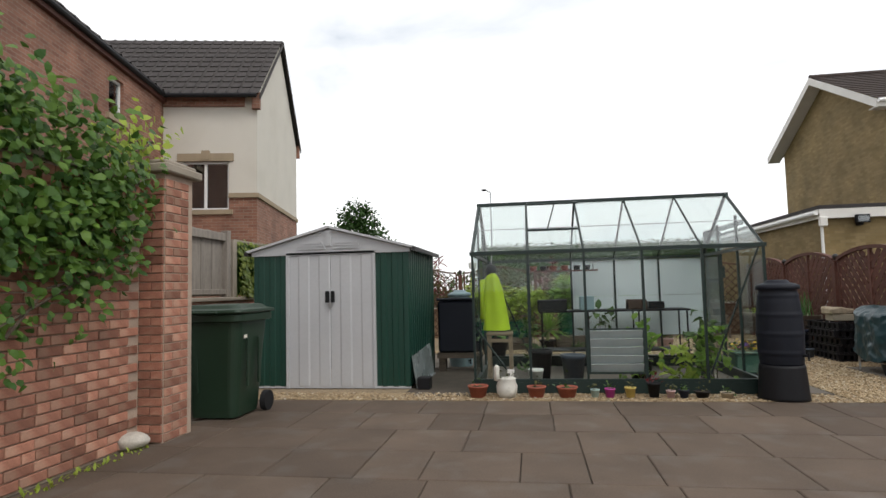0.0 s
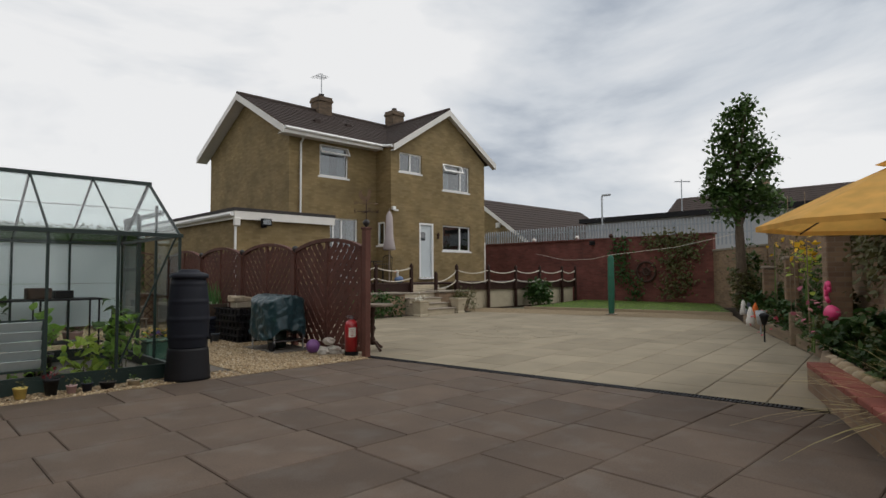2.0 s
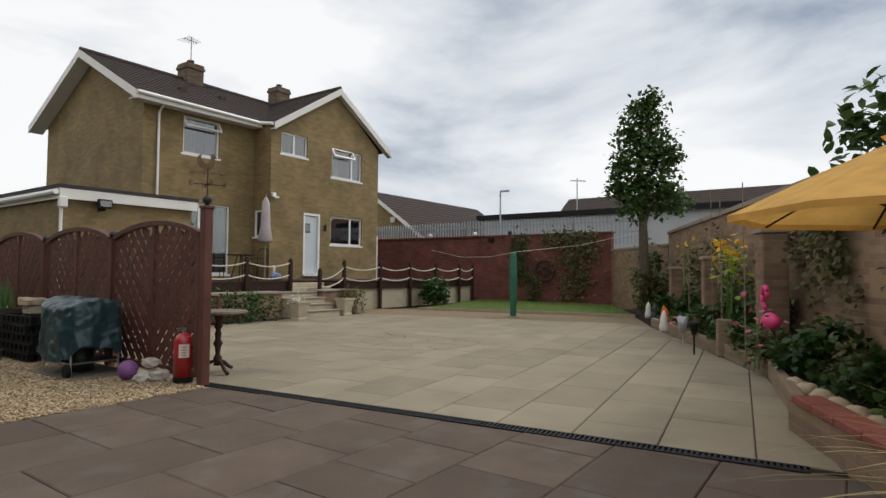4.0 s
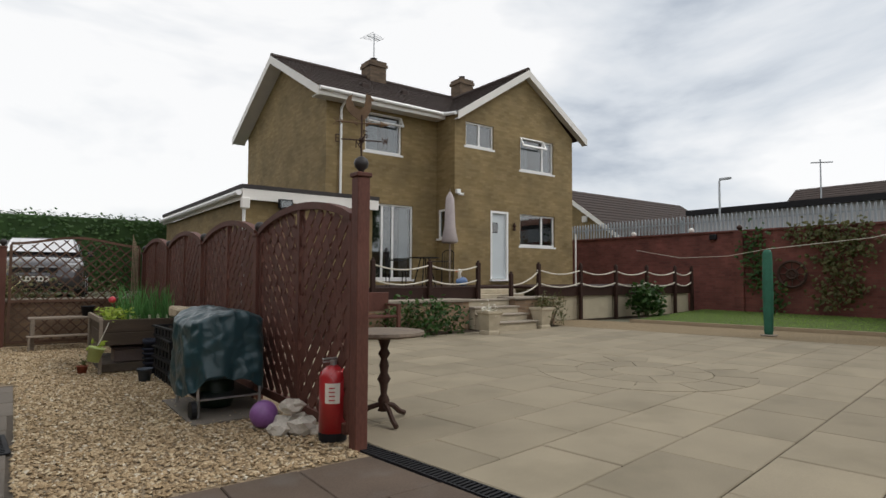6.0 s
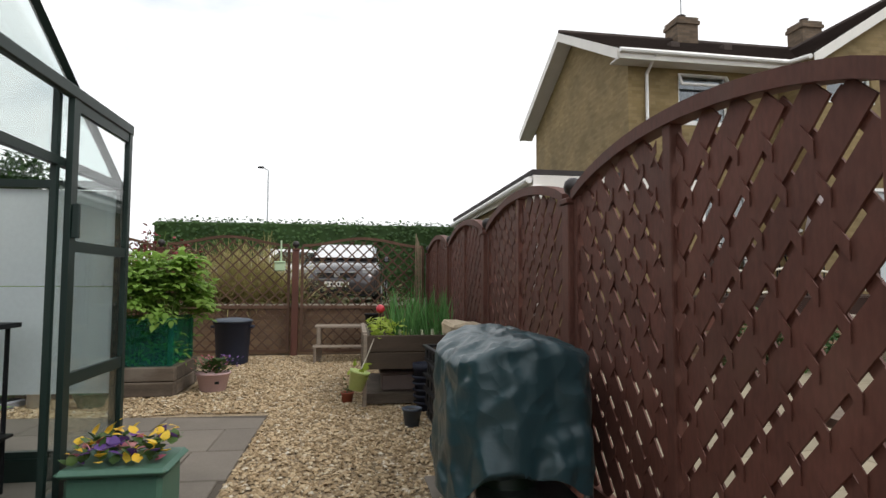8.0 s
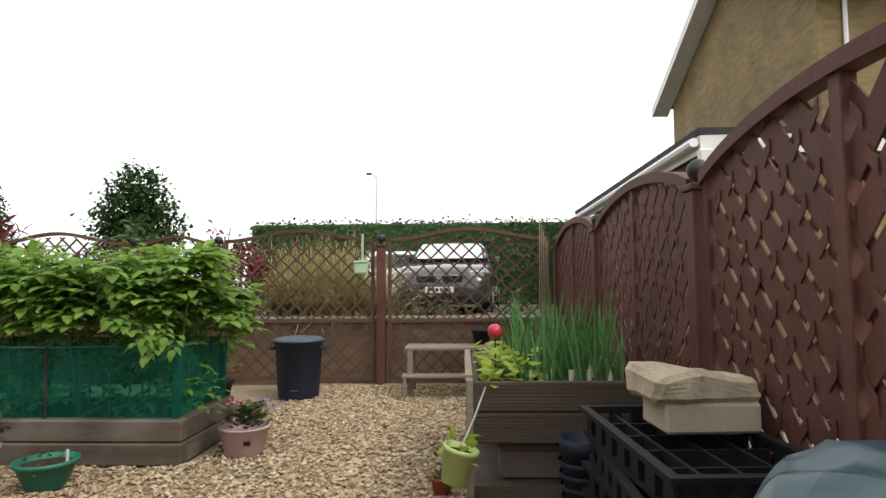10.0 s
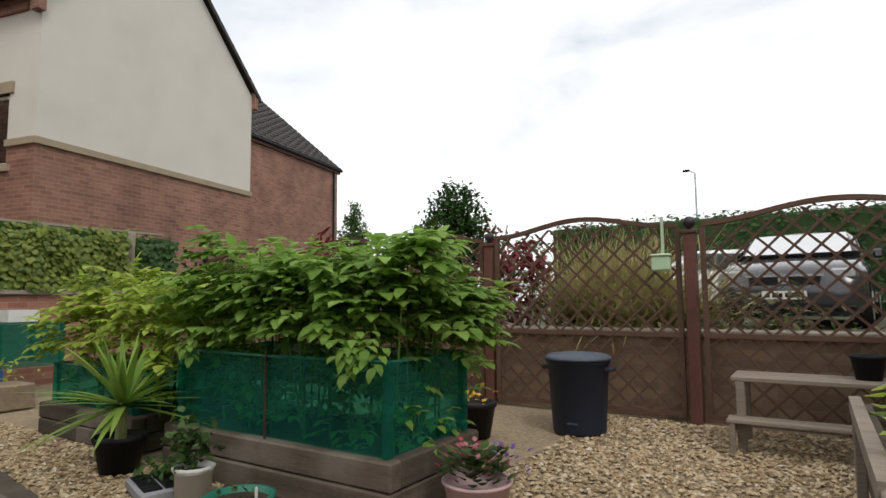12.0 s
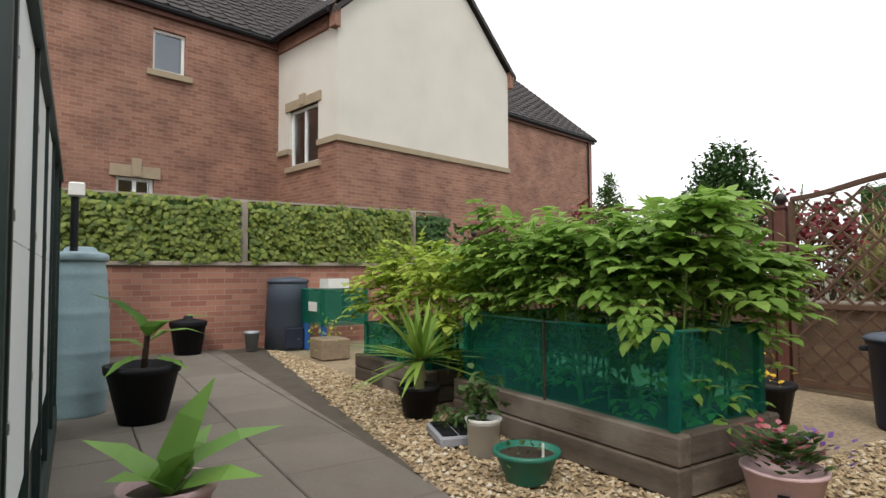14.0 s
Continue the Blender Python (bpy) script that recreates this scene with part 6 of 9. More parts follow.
rk = random.Random(3)
for k, (x, y, r) in enumerate(((6.06, 6.06, 0.085), (6.20, 5.98, 0.10), (6.22, 6.16, 0.09), (6.13, 6.20, 0.085), (6.16, 6.09, 0.08), (6.27, 5.91, 0.05))):
    z = r * 0.55 if k != 4 else 0.19
    e = thing("rock", x, y, z, "rough white stone in a small heap by the fence", "rock", group="heap of white stones")
    part("rock_body", blob(r, k, 2, 1.15, 1.0, 0.72, 0.55, 2.2), ROCK_WHITE, e)
ball = thing("garden_ball", 6.02, 6.30, 0, "purple mottled ball beside the stones", "ball")
part("ball_body", lathe([(0.105 * math.sin(math.pi * i / 14), 0.105 - 0.105 * math.cos(math.pi * i / 14)) for i in range(15)], 20), PURPLE, ball, "", True)

fe = thing("fire_extinguisher", 6.315, 5.72, 0, "red fire extinguisher standing on the gravel", "fire extinguisher")
fe.scale = (1.15, 1.15, 1.0)
part("cylinder", lathe([(0, 0.055), (0.088, 0.055), (0.088, 0.44), (0.078, 0.48), (0.045, 0.515), (0.022, 0.525), (0, 0.525)], 24), RED_EXT, fe, "", True)
part("base", lathe([(0, 0), (0.086, 0), (0.089, 0.06), (0, 0.06)], 24), BLACK, fe)
part("valve", lathe([(0, 0.52), (0.02, 0.52), (0.022, 0.56), (0, 0.565)], 12), CHROME, fe)
part("lever", boxes((-0.075, 0.02, -0.009, 0.009, 0.565, 0.578), (-0.07, 0.01, -0.009, 0.009, 0.545, 0.553), bev=0.003), CHROME, fe)
lb = bmesh.new()
vs = []
for k in range(6):
    a = radians(-150 + k * 12)
    vs.append((lb.verts.new((0.0895 * math.cos(a), 0.0895 * math.sin(a), 0.27)), lb.verts.new((0.0895 * math.cos(a), 0.0895 * math.sin(a), 0.41))))
for a_, b_ in zip(vs, vs[1:]):
    lb.faces.new((a_[0], b_[0], b_[1], a_[1]))
lab_ = part("label", lb, LABEL, fe, "pale instruction label")
bars = bmesh.new()
for k in range(4):
    a = radians(-122)
    c = Vector((0.091 * math.cos(a), 0.091 * math.sin(a), 0.29 + 0.028 * k))
    t_ = Vector((-math.sin(a), math.cos(a), 0)) * 0.018
    slabbed([c - t_, c + t_, c + t_ + Vector((0, 0, 0.008)), c - t_ + Vector((0, 0, 0.008))], (0.001 * math.cos(a), 0.001 * math.sin(a), 0), bars)
part("print_bars", bars, RED_EXT, lab_)
part("hose", wire([(0.0, 0.02, 0.54), (0.05, 0.06, 0.53), (0.085, 0.06, 0.46), (0.095, 0.04, 0.3), (0.095, 0.03, 0.12)], 0.010), BLACK, fe)

tb = thing("pedestal_table", 6.86, 5.93, 0, "old round pedestal table with turned dark stem", "table")
part("tabletop", lathe([(0, 0.685), (0.30, 0.685), (0.325, 0.70), (0.32, 0.722), (0, 0.724)], 28), surface("weathered_table_wood", (0.19, 0.15, 0.115), 0.7, 0.3, 6, 40, 0.4), tb)
part("stem", lathe([(0, 0.08), (0.05, 0.09), (0.03, 0.13), (0.05, 0.17), (0.025, 0.22), (0.035, 0.30), (0.055, 0.34), (0.03, 0.39), (0.04, 0.45), (0.025, 0.5), (0.05, 0.54), (0.028, 0.58), (0.05, 0.65), (0.07, 0.684), (0, 0.684)], 16), IRON, tb, "", True)
for k in range(3):
    a = radians(20 + 120 * k)
    part("foot", wire([(0.03 * math.cos(a), 0.03 * math.sin(a), 0.14), (0.12 * math.cos(a), 0.12 * math.sin(a), 0.11), (0.20 * math.cos(a), 0.20 * math.sin(a), 0.05), (0.27 * math.cos(a), 0.27 * math.sin(a), 0.022)], 0.022), IRON, tb)


def crate(name, x, y, z, rz, label):
    e = thing(name, x, y, z, label, "crate", rz=rz, group="stack of black crates")
    w, d, h = 0.50, 0.94, 0.115
    bm = bmesh.new()
    for u in (-w / 2, w / 2 - 0.02):
        n = 7
        for k in range(n):
            y0 = -d / 2 + d * k / n
            box(bm, u, u + 0.02, y0, y0 + d / n * 0.55, 0.02, h - 0.02)
    for v in (-d / 2, d / 2 - 0.02):
        for k in range(5):
            x0 = -w / 2 + 0.022 + (w - 0.044) * k / 5
            box(bm, x0, x0 + w / 5 * 0.5, v, v + 0.02, 0.02, h - 0.02)
    part("side_wall", bm, BLACK, e, kind="stuff")
    part("rim", boxes((-w / 2 - 0.012, w / 2 + 0.012, -d / 2 - 0.012, -d / 2 + 0.022, h - 0.02, h), (-w / 2 - 0.012, w / 2 + 0.012, d / 2 - 0.022, d / 2 + 0.012, h - 0.02, h), (-w / 2 - 0.012, -w / 2 + 0.022, -d / 2 + 0.022, d / 2 - 0.022, h - 0.02, h), (w / 2 - 0.022, w / 2 + 0.012, -d / 2 + 0.022, d / 2 - 0.022, h - 0.02, h), (-w / 2, w / 2, -d / 2, d / 2, 0, 0.018)), BLACK, e)
    cells = bmesh.new()
    for i in range(1, 4):
        xx = -w / 2 + w * i / 4
        box(cells, xx - 0.006, xx + 0.006, -d / 2 + 0.022, d / 2 - 0.022, 0.02, h - 0.03)
    for j in range(1, 5):
        yy = -d / 2 + d * j / 5
        box(cells, -w / 2 + 0.022, w / 2 - 0.022, yy - 0.006, yy + 0.006, 0.02, h - 0.034)
    part("divider_grid", cells, BLACK, e)
    return e


c0 = crate("crate", 6.05, 8.86, 0, 0, "black plastic bottle crate in a stack by the fence")
for k in range(1, 5):
    copy_thing(c0, pose(6.05 + 0.012 * (k % 3 - 1), 8.86 + 0.015 * (k % 2), 0.117 * k, 0, 0, (-3, 2, 4, -2, 3)[k]))
blk = thing("stone_block", 6.12, 8.93, 0.585, "pale cut stone block lying on the crates", "stone block", rz=4)
part("block_body", boxes((-0.17, 0.17, -0.11, 0.11, 0, 0.105), bev=0.01), STONE_POT, blk)
blk2 = thing("rock", 6.10, 8.93, 0.69, "rough sandstone lump on the stone block", "rock", rz=8)
rkb = boxes((-0.21, 0.21, -0.12, 0.12, 0, 0.11), bev=0.02)
bmesh.ops.subdivide_edges(rkb, edges=rkb.edges[:], cuts=3, use_grid_fill=True)
for v in rkb.verts:
    v.co += Vector((noise.noise(v.co * 7) * 0.035, noise.noise(v.co * 7 + Vector((5, 0, 0))) * 0.03, (noise.noise(v.co * 6 + Vector((0, 9, 0))) * 0.035 if v.co.z > 0.03 else 0)))
    if v.co.z > 0.05:
        v.co.z -= max(0.0, v.co.x) * 0.14
part("rock_body", rkb, ROCK, blk2)
t1 = pot("tall_pot", 5.82, 9.51, 0, 0.115, 0.40, NAVY, "tall ribbed dark pot", n=20)
t2 = pot("tall_pot", 5.64, 8.95, 0, 0.075, 0.14, SLATE_BLUE, "small navy pot on the gravel", n=16)
for k in range(5):
    part("rib", lathe([(0.105 + 0.004 * k, 0.06 + k * 0.055), (0.112 + 0.004 * k, 0.07 + k * 0.055), (0.107 + 0.004 * k, 0.08 + k * 0.055)], 20), NAVY, t1, "", True)

# raised trough with onions and strawberries
tr = thing("raised_planter", 5.31, 9.66, 0, "raised dark timber planter on legs full of onions", "planter")
PW, PDp = 0.86, 1.26
for s, (x0, x1, y0, y1) in enumerate(((0, PW, 0, 0.03), (0, PW, PDp - 0.03, PDp), (0, 0.03, 0.031, PDp - 0.031), (PW - 0.03, PW, 0.031, PDp - 0.031))):
    for k in range(2):
        b_ = boxes((x0, x1, y0, y1, 0.33 + k * 0.152, 0.478 + k * 0.152), bev=0.004)
        bd = part("board", b_, DECKBOARD, tr)
        if s == 0:
            for g in range(8):
                part("ridge", boxes((x0 + 0.01, x1 - 0.01, y0 - 0.004, y0 - 0.0005, 0.34 + k * 0.152 + g * 0.017, 0.35 + k * 0.152 + g * 0.017)), DECKBOARD, bd)
for x in (-0.035, PW):
    for y in (0.0, PDp - 0.05):
        part("leg", boxes((x, x + 0.035, y, y + 0.05, 0, 0.64), bev=0.004), WOOD_GREY, tr)
part("top_rim", boxes((-0.04, -0.002, 0.05, PDp, 0.60, 0.655)), WOOD_GREY, tr)
part("soil", boxes((0.03, PW - 0.03, 0.03, PDp - 0.03, 0.34, 0.60)), EARTH, tr)
part("lower_shelf", boxes((0.0, PW, 0.05, PDp - 0.05, 0.02, 0.11)), SLEEPER, tr)
onion = thing("onion_row", 5.31, 9.66, 0.60, "clump of tall green onion leaves in the planter", "onion plants")
lv = Leaves()
r5 = random.Random(8)
for k in range(260):
    x, y = r5.uniform(0.24, 0.80), r5.uniform(0.08, 1.15)
    a = r5.uniform(0, 6.283)
    lean = r5.uniform(0.05, 0.45)
    lv.blade((x, y, 0), (lean * math.cos(a), lean * math.sin(a), 1), r5.uniform(0.25, 0.56), 0.014, r5.uniform(0.0, 0.25), 4)
lv.done("onion_leaves", LEAF_ONION, onion)
part("onion_bulbs", tubes(*[((x, y, -0.01), (x, y, 0.07), 0.012) for x, y in ((0.3, 0.12), (0.4, 0.16), (0.5, 0.1), (0.6, 0.14), (0.7, 0.12), (0.45, 0.3), (0.65, 0.32), (0.55, 0.24))]), surface("pale_onion", (0.55, 0.58, 0.40), 0.5, 0.1, 8, 60, 0), onion, kind="stuff")
straw = thing("strawberry_plants", 5.31, 9.66, 0.60, "low bright green strawberry plants in the planter", "plants")
lv = Leaves()
for k in range(170):
    lv.leaf((r5.uniform(0.04, 0.36), r5.uniform(0.04, 1.1), r5.uniform(0.0, 0.12)), (r5.gauss(0, 1), r5.gauss(0, 1), 0.35), (r5.gauss(0, .3), r5.gauss(0, .3), 1), r5.uniform(0.05, 0.10), 0.07)
lv.done("strawberry_leaves", LEAF_LIME, straw)
rb_ = thing("red_ball_stake", 5.44, 10.02, 0.58, "red ball on a thin stake in the planter", "ornament")
part("stake", tubes(((0, 0, 0), (0, 0, 0.24), 0.004)), BLACK, rb_)
part("ball", lathe([(0.042 * math.sin(math.pi * i / 10), 0.27 - 0.042 * math.cos(math.pi * i / 10)) for i in range(11)], 16), surface("red_ball", (0.5, 0.03, 0.05), 0.35, 0.1, 4, 30, 0), rb_, "", True)
tray2 = thing("plastic_trough", 5.72, 9.95, 0.112, "grey-brown plastic trough under the planter", "trough")
part("trough_body", boxes((-0.27, 0.27, -0.14, 0.14, 0, 0.15), (-0.29, 0.29, -0.16, 0.16, 0.15, 0.175), bev=0.012), surface("taupe_plastic", (0.16, 0.12, 0.11), 0.6, 0.1, 4, 40, 0), tray2)
lime = pot("hanging_pot", 5.22, 9.60, 0.16, 0.085, 0.17, LIME, "lime green pot tied to the planter leg", n=18)
lime.matrix_basis = pose(5.21, 9.58, 0.17, 0, 14, 0)
part("tie", wire([(0.0, 0.05, 0.15), (0.03, 0.07, 0.3), (0.05, 0.08, 0.46)], 0.005), ROPE, lime)
lv = Leaves()
lv.around((0, 0, 0.16), 14, 0.04, 0.07, 0.9)
lv.done("plant", LEAF_LIME, lime)
rp = pot("flower_pot", 5.14, 9.92, 0, 0.06, 0.09, TERRACOTTA, "small terracotta pot on the gravel", n=14)
lv = Leaves()
lv.around((0, 0, 0.11), 16, 0.03, 0.05, 0.9)
lv.done("plant", LEAF_OLIVE, rp)

# weathered bench by the trellis
bn = thing("low_bench", 4.66, 12.66, 0, "weathered grey timber plant bench on the gravel", "bench")
for k in range(4):
    part("slat", boxes((0, 0.95, 0.0 + k * 0.105, 0.09 + k * 0.105, 0.46, 0.49), bev=0.004), WOOD_GREY, bn)
for x in (0.03, 0.86):
    for y in (0.0, 0.36):
        part("leg", boxes((x, x + 0.055, y, y + 0.05, 0, 0.46), bev=0.004), WOOD_GREY, bn)
for k in range(2):
    part("lower_slat", boxes((-0.02, 0.97, -0.13 + k * 0.1, -0.045 + k * 0.1, 0.20, 0.225), bev=0.004), WOOD_GREY, bn)
for x in (0.0, 0.91):
    part("side_rail", boxes((x, x + 0.03, -0.14, 0.42, 0.14, 0.198)), WOOD_GREY, bn)
    part("front_foot", boxes((x, x + 0.03, -0.14, -0.09, 0, 0.14)), WOOD_GREY, bn)
tp = pot("flower_pot", 5.45, 12.9, 0.49, 0.10, 0.16, BLACK, "black pot on the plant bench", n=16)
canes = thing("bamboo_canes", 6.15, 13.2, 0, "bundle of garden canes leaning by the trellis", "canes")
for k in range(5):
    part("cane", tubes(((0.03 * k - 0.06, -0.05, 0), (0.02 * k - 0.02, 0.06, 1.85 - 0.06 * k), 0.007)), SLEEPER_PALE, canes)

# dark bin, pots round the beds
db = thing("storage_bin", 3.58, 12.66, 0, "navy plastic bin with lid on the gravel", "bin")
db.scale = (1.0, 1.0, 0.88)
part("bin_body", lathe([(0, 0), (0.20, 0), (0.205, 0.02), (0.235, 0.60), (0.25, 0.61), (0.25, 0.64), (0, 0.64)], 28), NAVY, db, "", True)
part("lid", lathe([(0, 0.70), (0.10, 0.695), (0.22, 0.68), (0.262, 0.655), (0.262, 0.635), (0, 0.64)], 28), SLATE_BLUE, db, "", True)
for s in (-1, 1):
    part("handle", boxes((s * 0.25 - 0.03, s * 0.25 + 0.03, -0.07, 0.07, 0.54, 0.58), bev=0.01), NAVY, db)
part("print_bars", boxes((-0.02, 0.06, -0.216, -0.21, 0.1, 0.115)), SLATE_BLUE, db)
bp_ = pot("flower_pot", 2.95, 12.1, 0, 0.17, 0.26, BLACK, "black pot of orange flowers behind the bed", n=18)
lv = Leaves()
lv.around((0, 0, 0.30), 30, 0.08, 0.05, 0.9)
lv.done("flower_cluster", PETAL_YELLOW, bp_)

BED_Y0, BED_Y1, BED_X0, BED_X1 = 10.36, 11.20, 1.70, 3.50
bed = thing("raised_bed", BED_X0, BED_Y0, 0, "raised vegetable bed of dark timber sleepers", "raised bed")
bw_, bd_ = BED_X1 - BED_X0, BED_Y1 - BED_Y0
for k in range(2):
    z0, z1 = k * 0.142, 0.138 + k * 0.142
    part("sleeper", boxes((0, bw_, -0.0 + 0.006 * k, 0.10, z0, z1), bev=0.010), SLEEPER, bed)
    part("sleeper", boxes((0, bw_, bd_ - 0.10, bd_, z0, z1), bev=0.010), SLEEPER, bed)
    for x0 in (0.0, bw_ - 0.10):
        o = part("sleeper", boxes((0, bd_ - 0.204, -0.10, 0, z0, z1), bev=0.010), SLEEPER, bed)
        o.matrix_basis = pose(x0, 0.102, 0, 0, 0, 90)
part("soil", boxes((0.1, bw_ - 0.1, 0.1, bd_ - 0.1, 0, 0.25)), EARTH, bed)
bed2 = thing("raised_bed", -0.12, 10.42, 0, "smaller raised bed of dark timber sleepers", "raised bed")
for k in range(2):
    z0, z1 = k * 0.125, 0.12 + k * 0.125
    part("sleeper", boxes((0, 0.6, 0, 0.10, z0, z1), bev=0.010), SLEEPER, bed2)
    part("sleeper", boxes((0.604, 1.36, 0, 0.10, z0, z1), bev=0.010), SLEEPER, bed2)
    part("sleeper", boxes((0, 1.36, 0.95, 1.05, z0, z1), bev=0.010), SLEEPER, bed2)
    o = part("sleeper", boxes((0, 0.84, -0.1, 0, z0, z1), bev=0.01), SLEEPER, bed2)
    o.matrix_basis = pose(0.0, 0.104, 0, 0, 0, 90)
    o = part("sleeper", boxes((0, 0.84, -0.1, 0, z0, z1), bev=0.01), SLEEPER, bed2)
    o.matrix_basis = pose(1.26, 0.104, 0, 0, 0, 90)
part("soil", boxes((0.1, 1.26, 0.1, 0.95, 0, 0.22)), EARTH, bed2)


def netting(name, x, y, w, d, z0, z1, label, posts):
    e = thing(name, x, y, z0, label, "netting")
    h = z1 - z0

    def sheet(p, q):
        bm = bmesh.new()
        n = 14
        rows = []
        for i in range(n + 1):
            u = i / n
            c = Vector(p).lerp(Vector(q), u)
            nr = Vector((q[1] - p[1], p[0] - q[0], 0)).normalized()
            rows.append([bm.verts.new(c + nr * 0.018 * math.sin(u * 9 + j * 2) * (0.3 + 0.7 * j / 4) + Vector((0, 0, h * j / 4 - (0.012 * math.sin(u * 5) if j == 4 else 0)))) for j in range(5)])
        for a_, b_ in zip(rows, rows[1:]):
            for j in range(4):
                bm.faces.new((a_[j], b_[j], b_[j + 1], a_[j + 1]))
        return bm
    cs = [(0, 0, 0), (w, 0, 0), (w, d, 0), (0, d, 0)]
    for k in range(4):
        part("net_side", sheet(cs[k], cs[(k + 1) % 4]), NET, e, "", True)
        a_, b_ = Vector(cs[k]), Vector(cs[(k + 1) % 4])
        part("top_cord", wire([a_ + Vector((0, 0, h)), (a_ + b_) / 2 + Vector((0, 0, h - 0.008)), b_ + Vector((0, 0, h))], 0.008), GREEN_POT, e)
        part("corner_fold", boxes((cs[k][0] - 0.022, cs[k][0] + 0.022, cs[k][1] - 0.022, cs[k][1] + 0.022, 0, h + 0.005), bev=0.006), NET, e)
    for px in posts:
        part("stake", tubes(((px, -0.02, -0.24), (px, -0.02, h), 0.007)), IRON, e)
    return e


netting("bed_netting", 1.80, 10.42, 1.64, 0.70, 0.285, 0.735, "green windbreak netting round the potato bed", (0.80,))
netting("bed_netting", -0.02, 10.50, 1.16, 0.85, 0.245, 0.55, "green windbreak netting round the smaller bed", ())


def compound_leaf(lv, p, d, size, r):
    """A stalk with paired leaflets and a larger end leaflet."""
    d = Vector(d).normalized()
    up = Vector((0, 0, 1))
    side = d.cross(up)
    side = side.normalized() if side.length > 1e-3 else Vector((1, 0, 0))
    for k, u in enumerate((0.35, 0.62, 0.85)):
        c = Vector(p) + d * size * u - up * size * 0.22 * u * u
        for s in (-1, 1):
            lv.leaf(c, d * 0.55 + side * s * 0.9 - up * 0.18 + Vector((r.gauss(0, .12), r.gauss(0, .12), r.gauss(0, .12))), up, size * 0.46 * (0.8 + 0.12 * k), size * 0.27, 0.3)
    lv.leaf(Vector(p) + d * size * 0.92 - up * size * 0.2, d - up * 0.35, up, size * 0.55, size * 0.33, 0.3)


def potato_patch(name, x, y, z, w, d, h, n, label, material, seed, size=0.17, bumps=()):
    e = thing(name, x, y, z, label, "potato plants")
    r = random.Random(seed)
    lv = Leaves()
    bm = bmesh.new()
    for k in range(n):
        u, v = r.uniform(0.0, 1.02), r.uniform(0.0, 1.02)
        t_ = r.random() ** 0.5
        hh = h * (0.55 + 0.45 * t_) * (0.88 + 0.36 * noise.noise(Vector((u * 4.5, v * 4.5, seed))) + sum(b_[2] * math.exp(-((u - b_[0]) ** 2 + (v - b_[1]) ** 2) / b_[3]) for b_ in bumps))
        edge = max(abs(u - 0.5), abs(v - 0.5)) * 2
        p = (u * w, v * d, hh * (1 - 0.12 * max(0, edge - 0.8) / 0.2))
        a = r.uniform(0, 6.283)
        out = Vector(((u - 0.5) * 1.6 + 0.7 * math.cos(a), (v - 0.5) * 1.6 + 0.7 * math.sin(a), r.uniform(-0.1, 0.65)))
        compound_leaf(lv, p, out, size * r.uniform(0.7, 1.25), r)
        if k % 30 == 0:
            tube(bm, (min(max(p[0], 0.16), w - 0.16), min(max(p[1], 0.16), d - 0.16), 0), p, 0.008, 0.004, 5)
    for k in range(n // 4):
        # shaded lower leaves behind the net
        p = (r.uniform(0.02, w - 0.02), r.choice((r.uniform(0.02, 0.10), r.uniform(0.1, d - 0.05))), r.uniform(0.06, 0.52) * h)
        a = r.uniform(0, 6.283)
        compound_leaf(lv, (min(max(p[0], 0.14), w - 0.16), p[1] + 0.13, p[2]), (0.7 * math.cos(a), 0.2 * math.sin(a), r.uniform(-0.3, 0.5)), size * 0.75, r)
    part("stem_mass", bm, STEM, e, kind="stuff")
    lv.done("foliage", material, e)
    return e


potato_patch("potato_plants", 1.80, 10.46, 0.25, 1.68, 0.80, 1.11, 1250, "dense leafy green potato plants spilling over the netting", LEAF_POTATO, 4, 0.20, bumps=((0.95, 0.2, 0.06, 0.05), (0.35, 0.4, -0.06, 0.05), (0.62, 0.5, 0.06, 0.04)))
potato_patch("potato_plants", -0.14, 10.46, 0.22, 1.62, 0.95, 1.0, 700, "yellow-green potato plants in the smaller bed", LEAF_LIME, 9, 0.20)
hang = thing("trailing_potato_plant", 2.05, 10.43, 0.70, "drooping potato leaves hanging over the netting", "potato plants")
lv = Leaves()
r6 = random.Random(2)
for cx in (-0.05, 1.28, 1.38):
    for k in range(4):
        compound_leaf(lv, (cx + r6.gauss(0, 0.05), -0.03 - 0.05 * r6.random(), 0.22 - 0.035 * k), (r6.gauss(0, 0.5), -0.7, -0.5), 0.16, r6)
lv.done("foliage", LEAF_POTATO, hang)
part("stem_cluster", tubes(((0, 0.05, 0.1), (-0.03, -0.05, 0.24), 0.007), ((1.3, 0.05, 0.1), (1.33, -0.04, 0.22), 0.007)), STEM, hang)

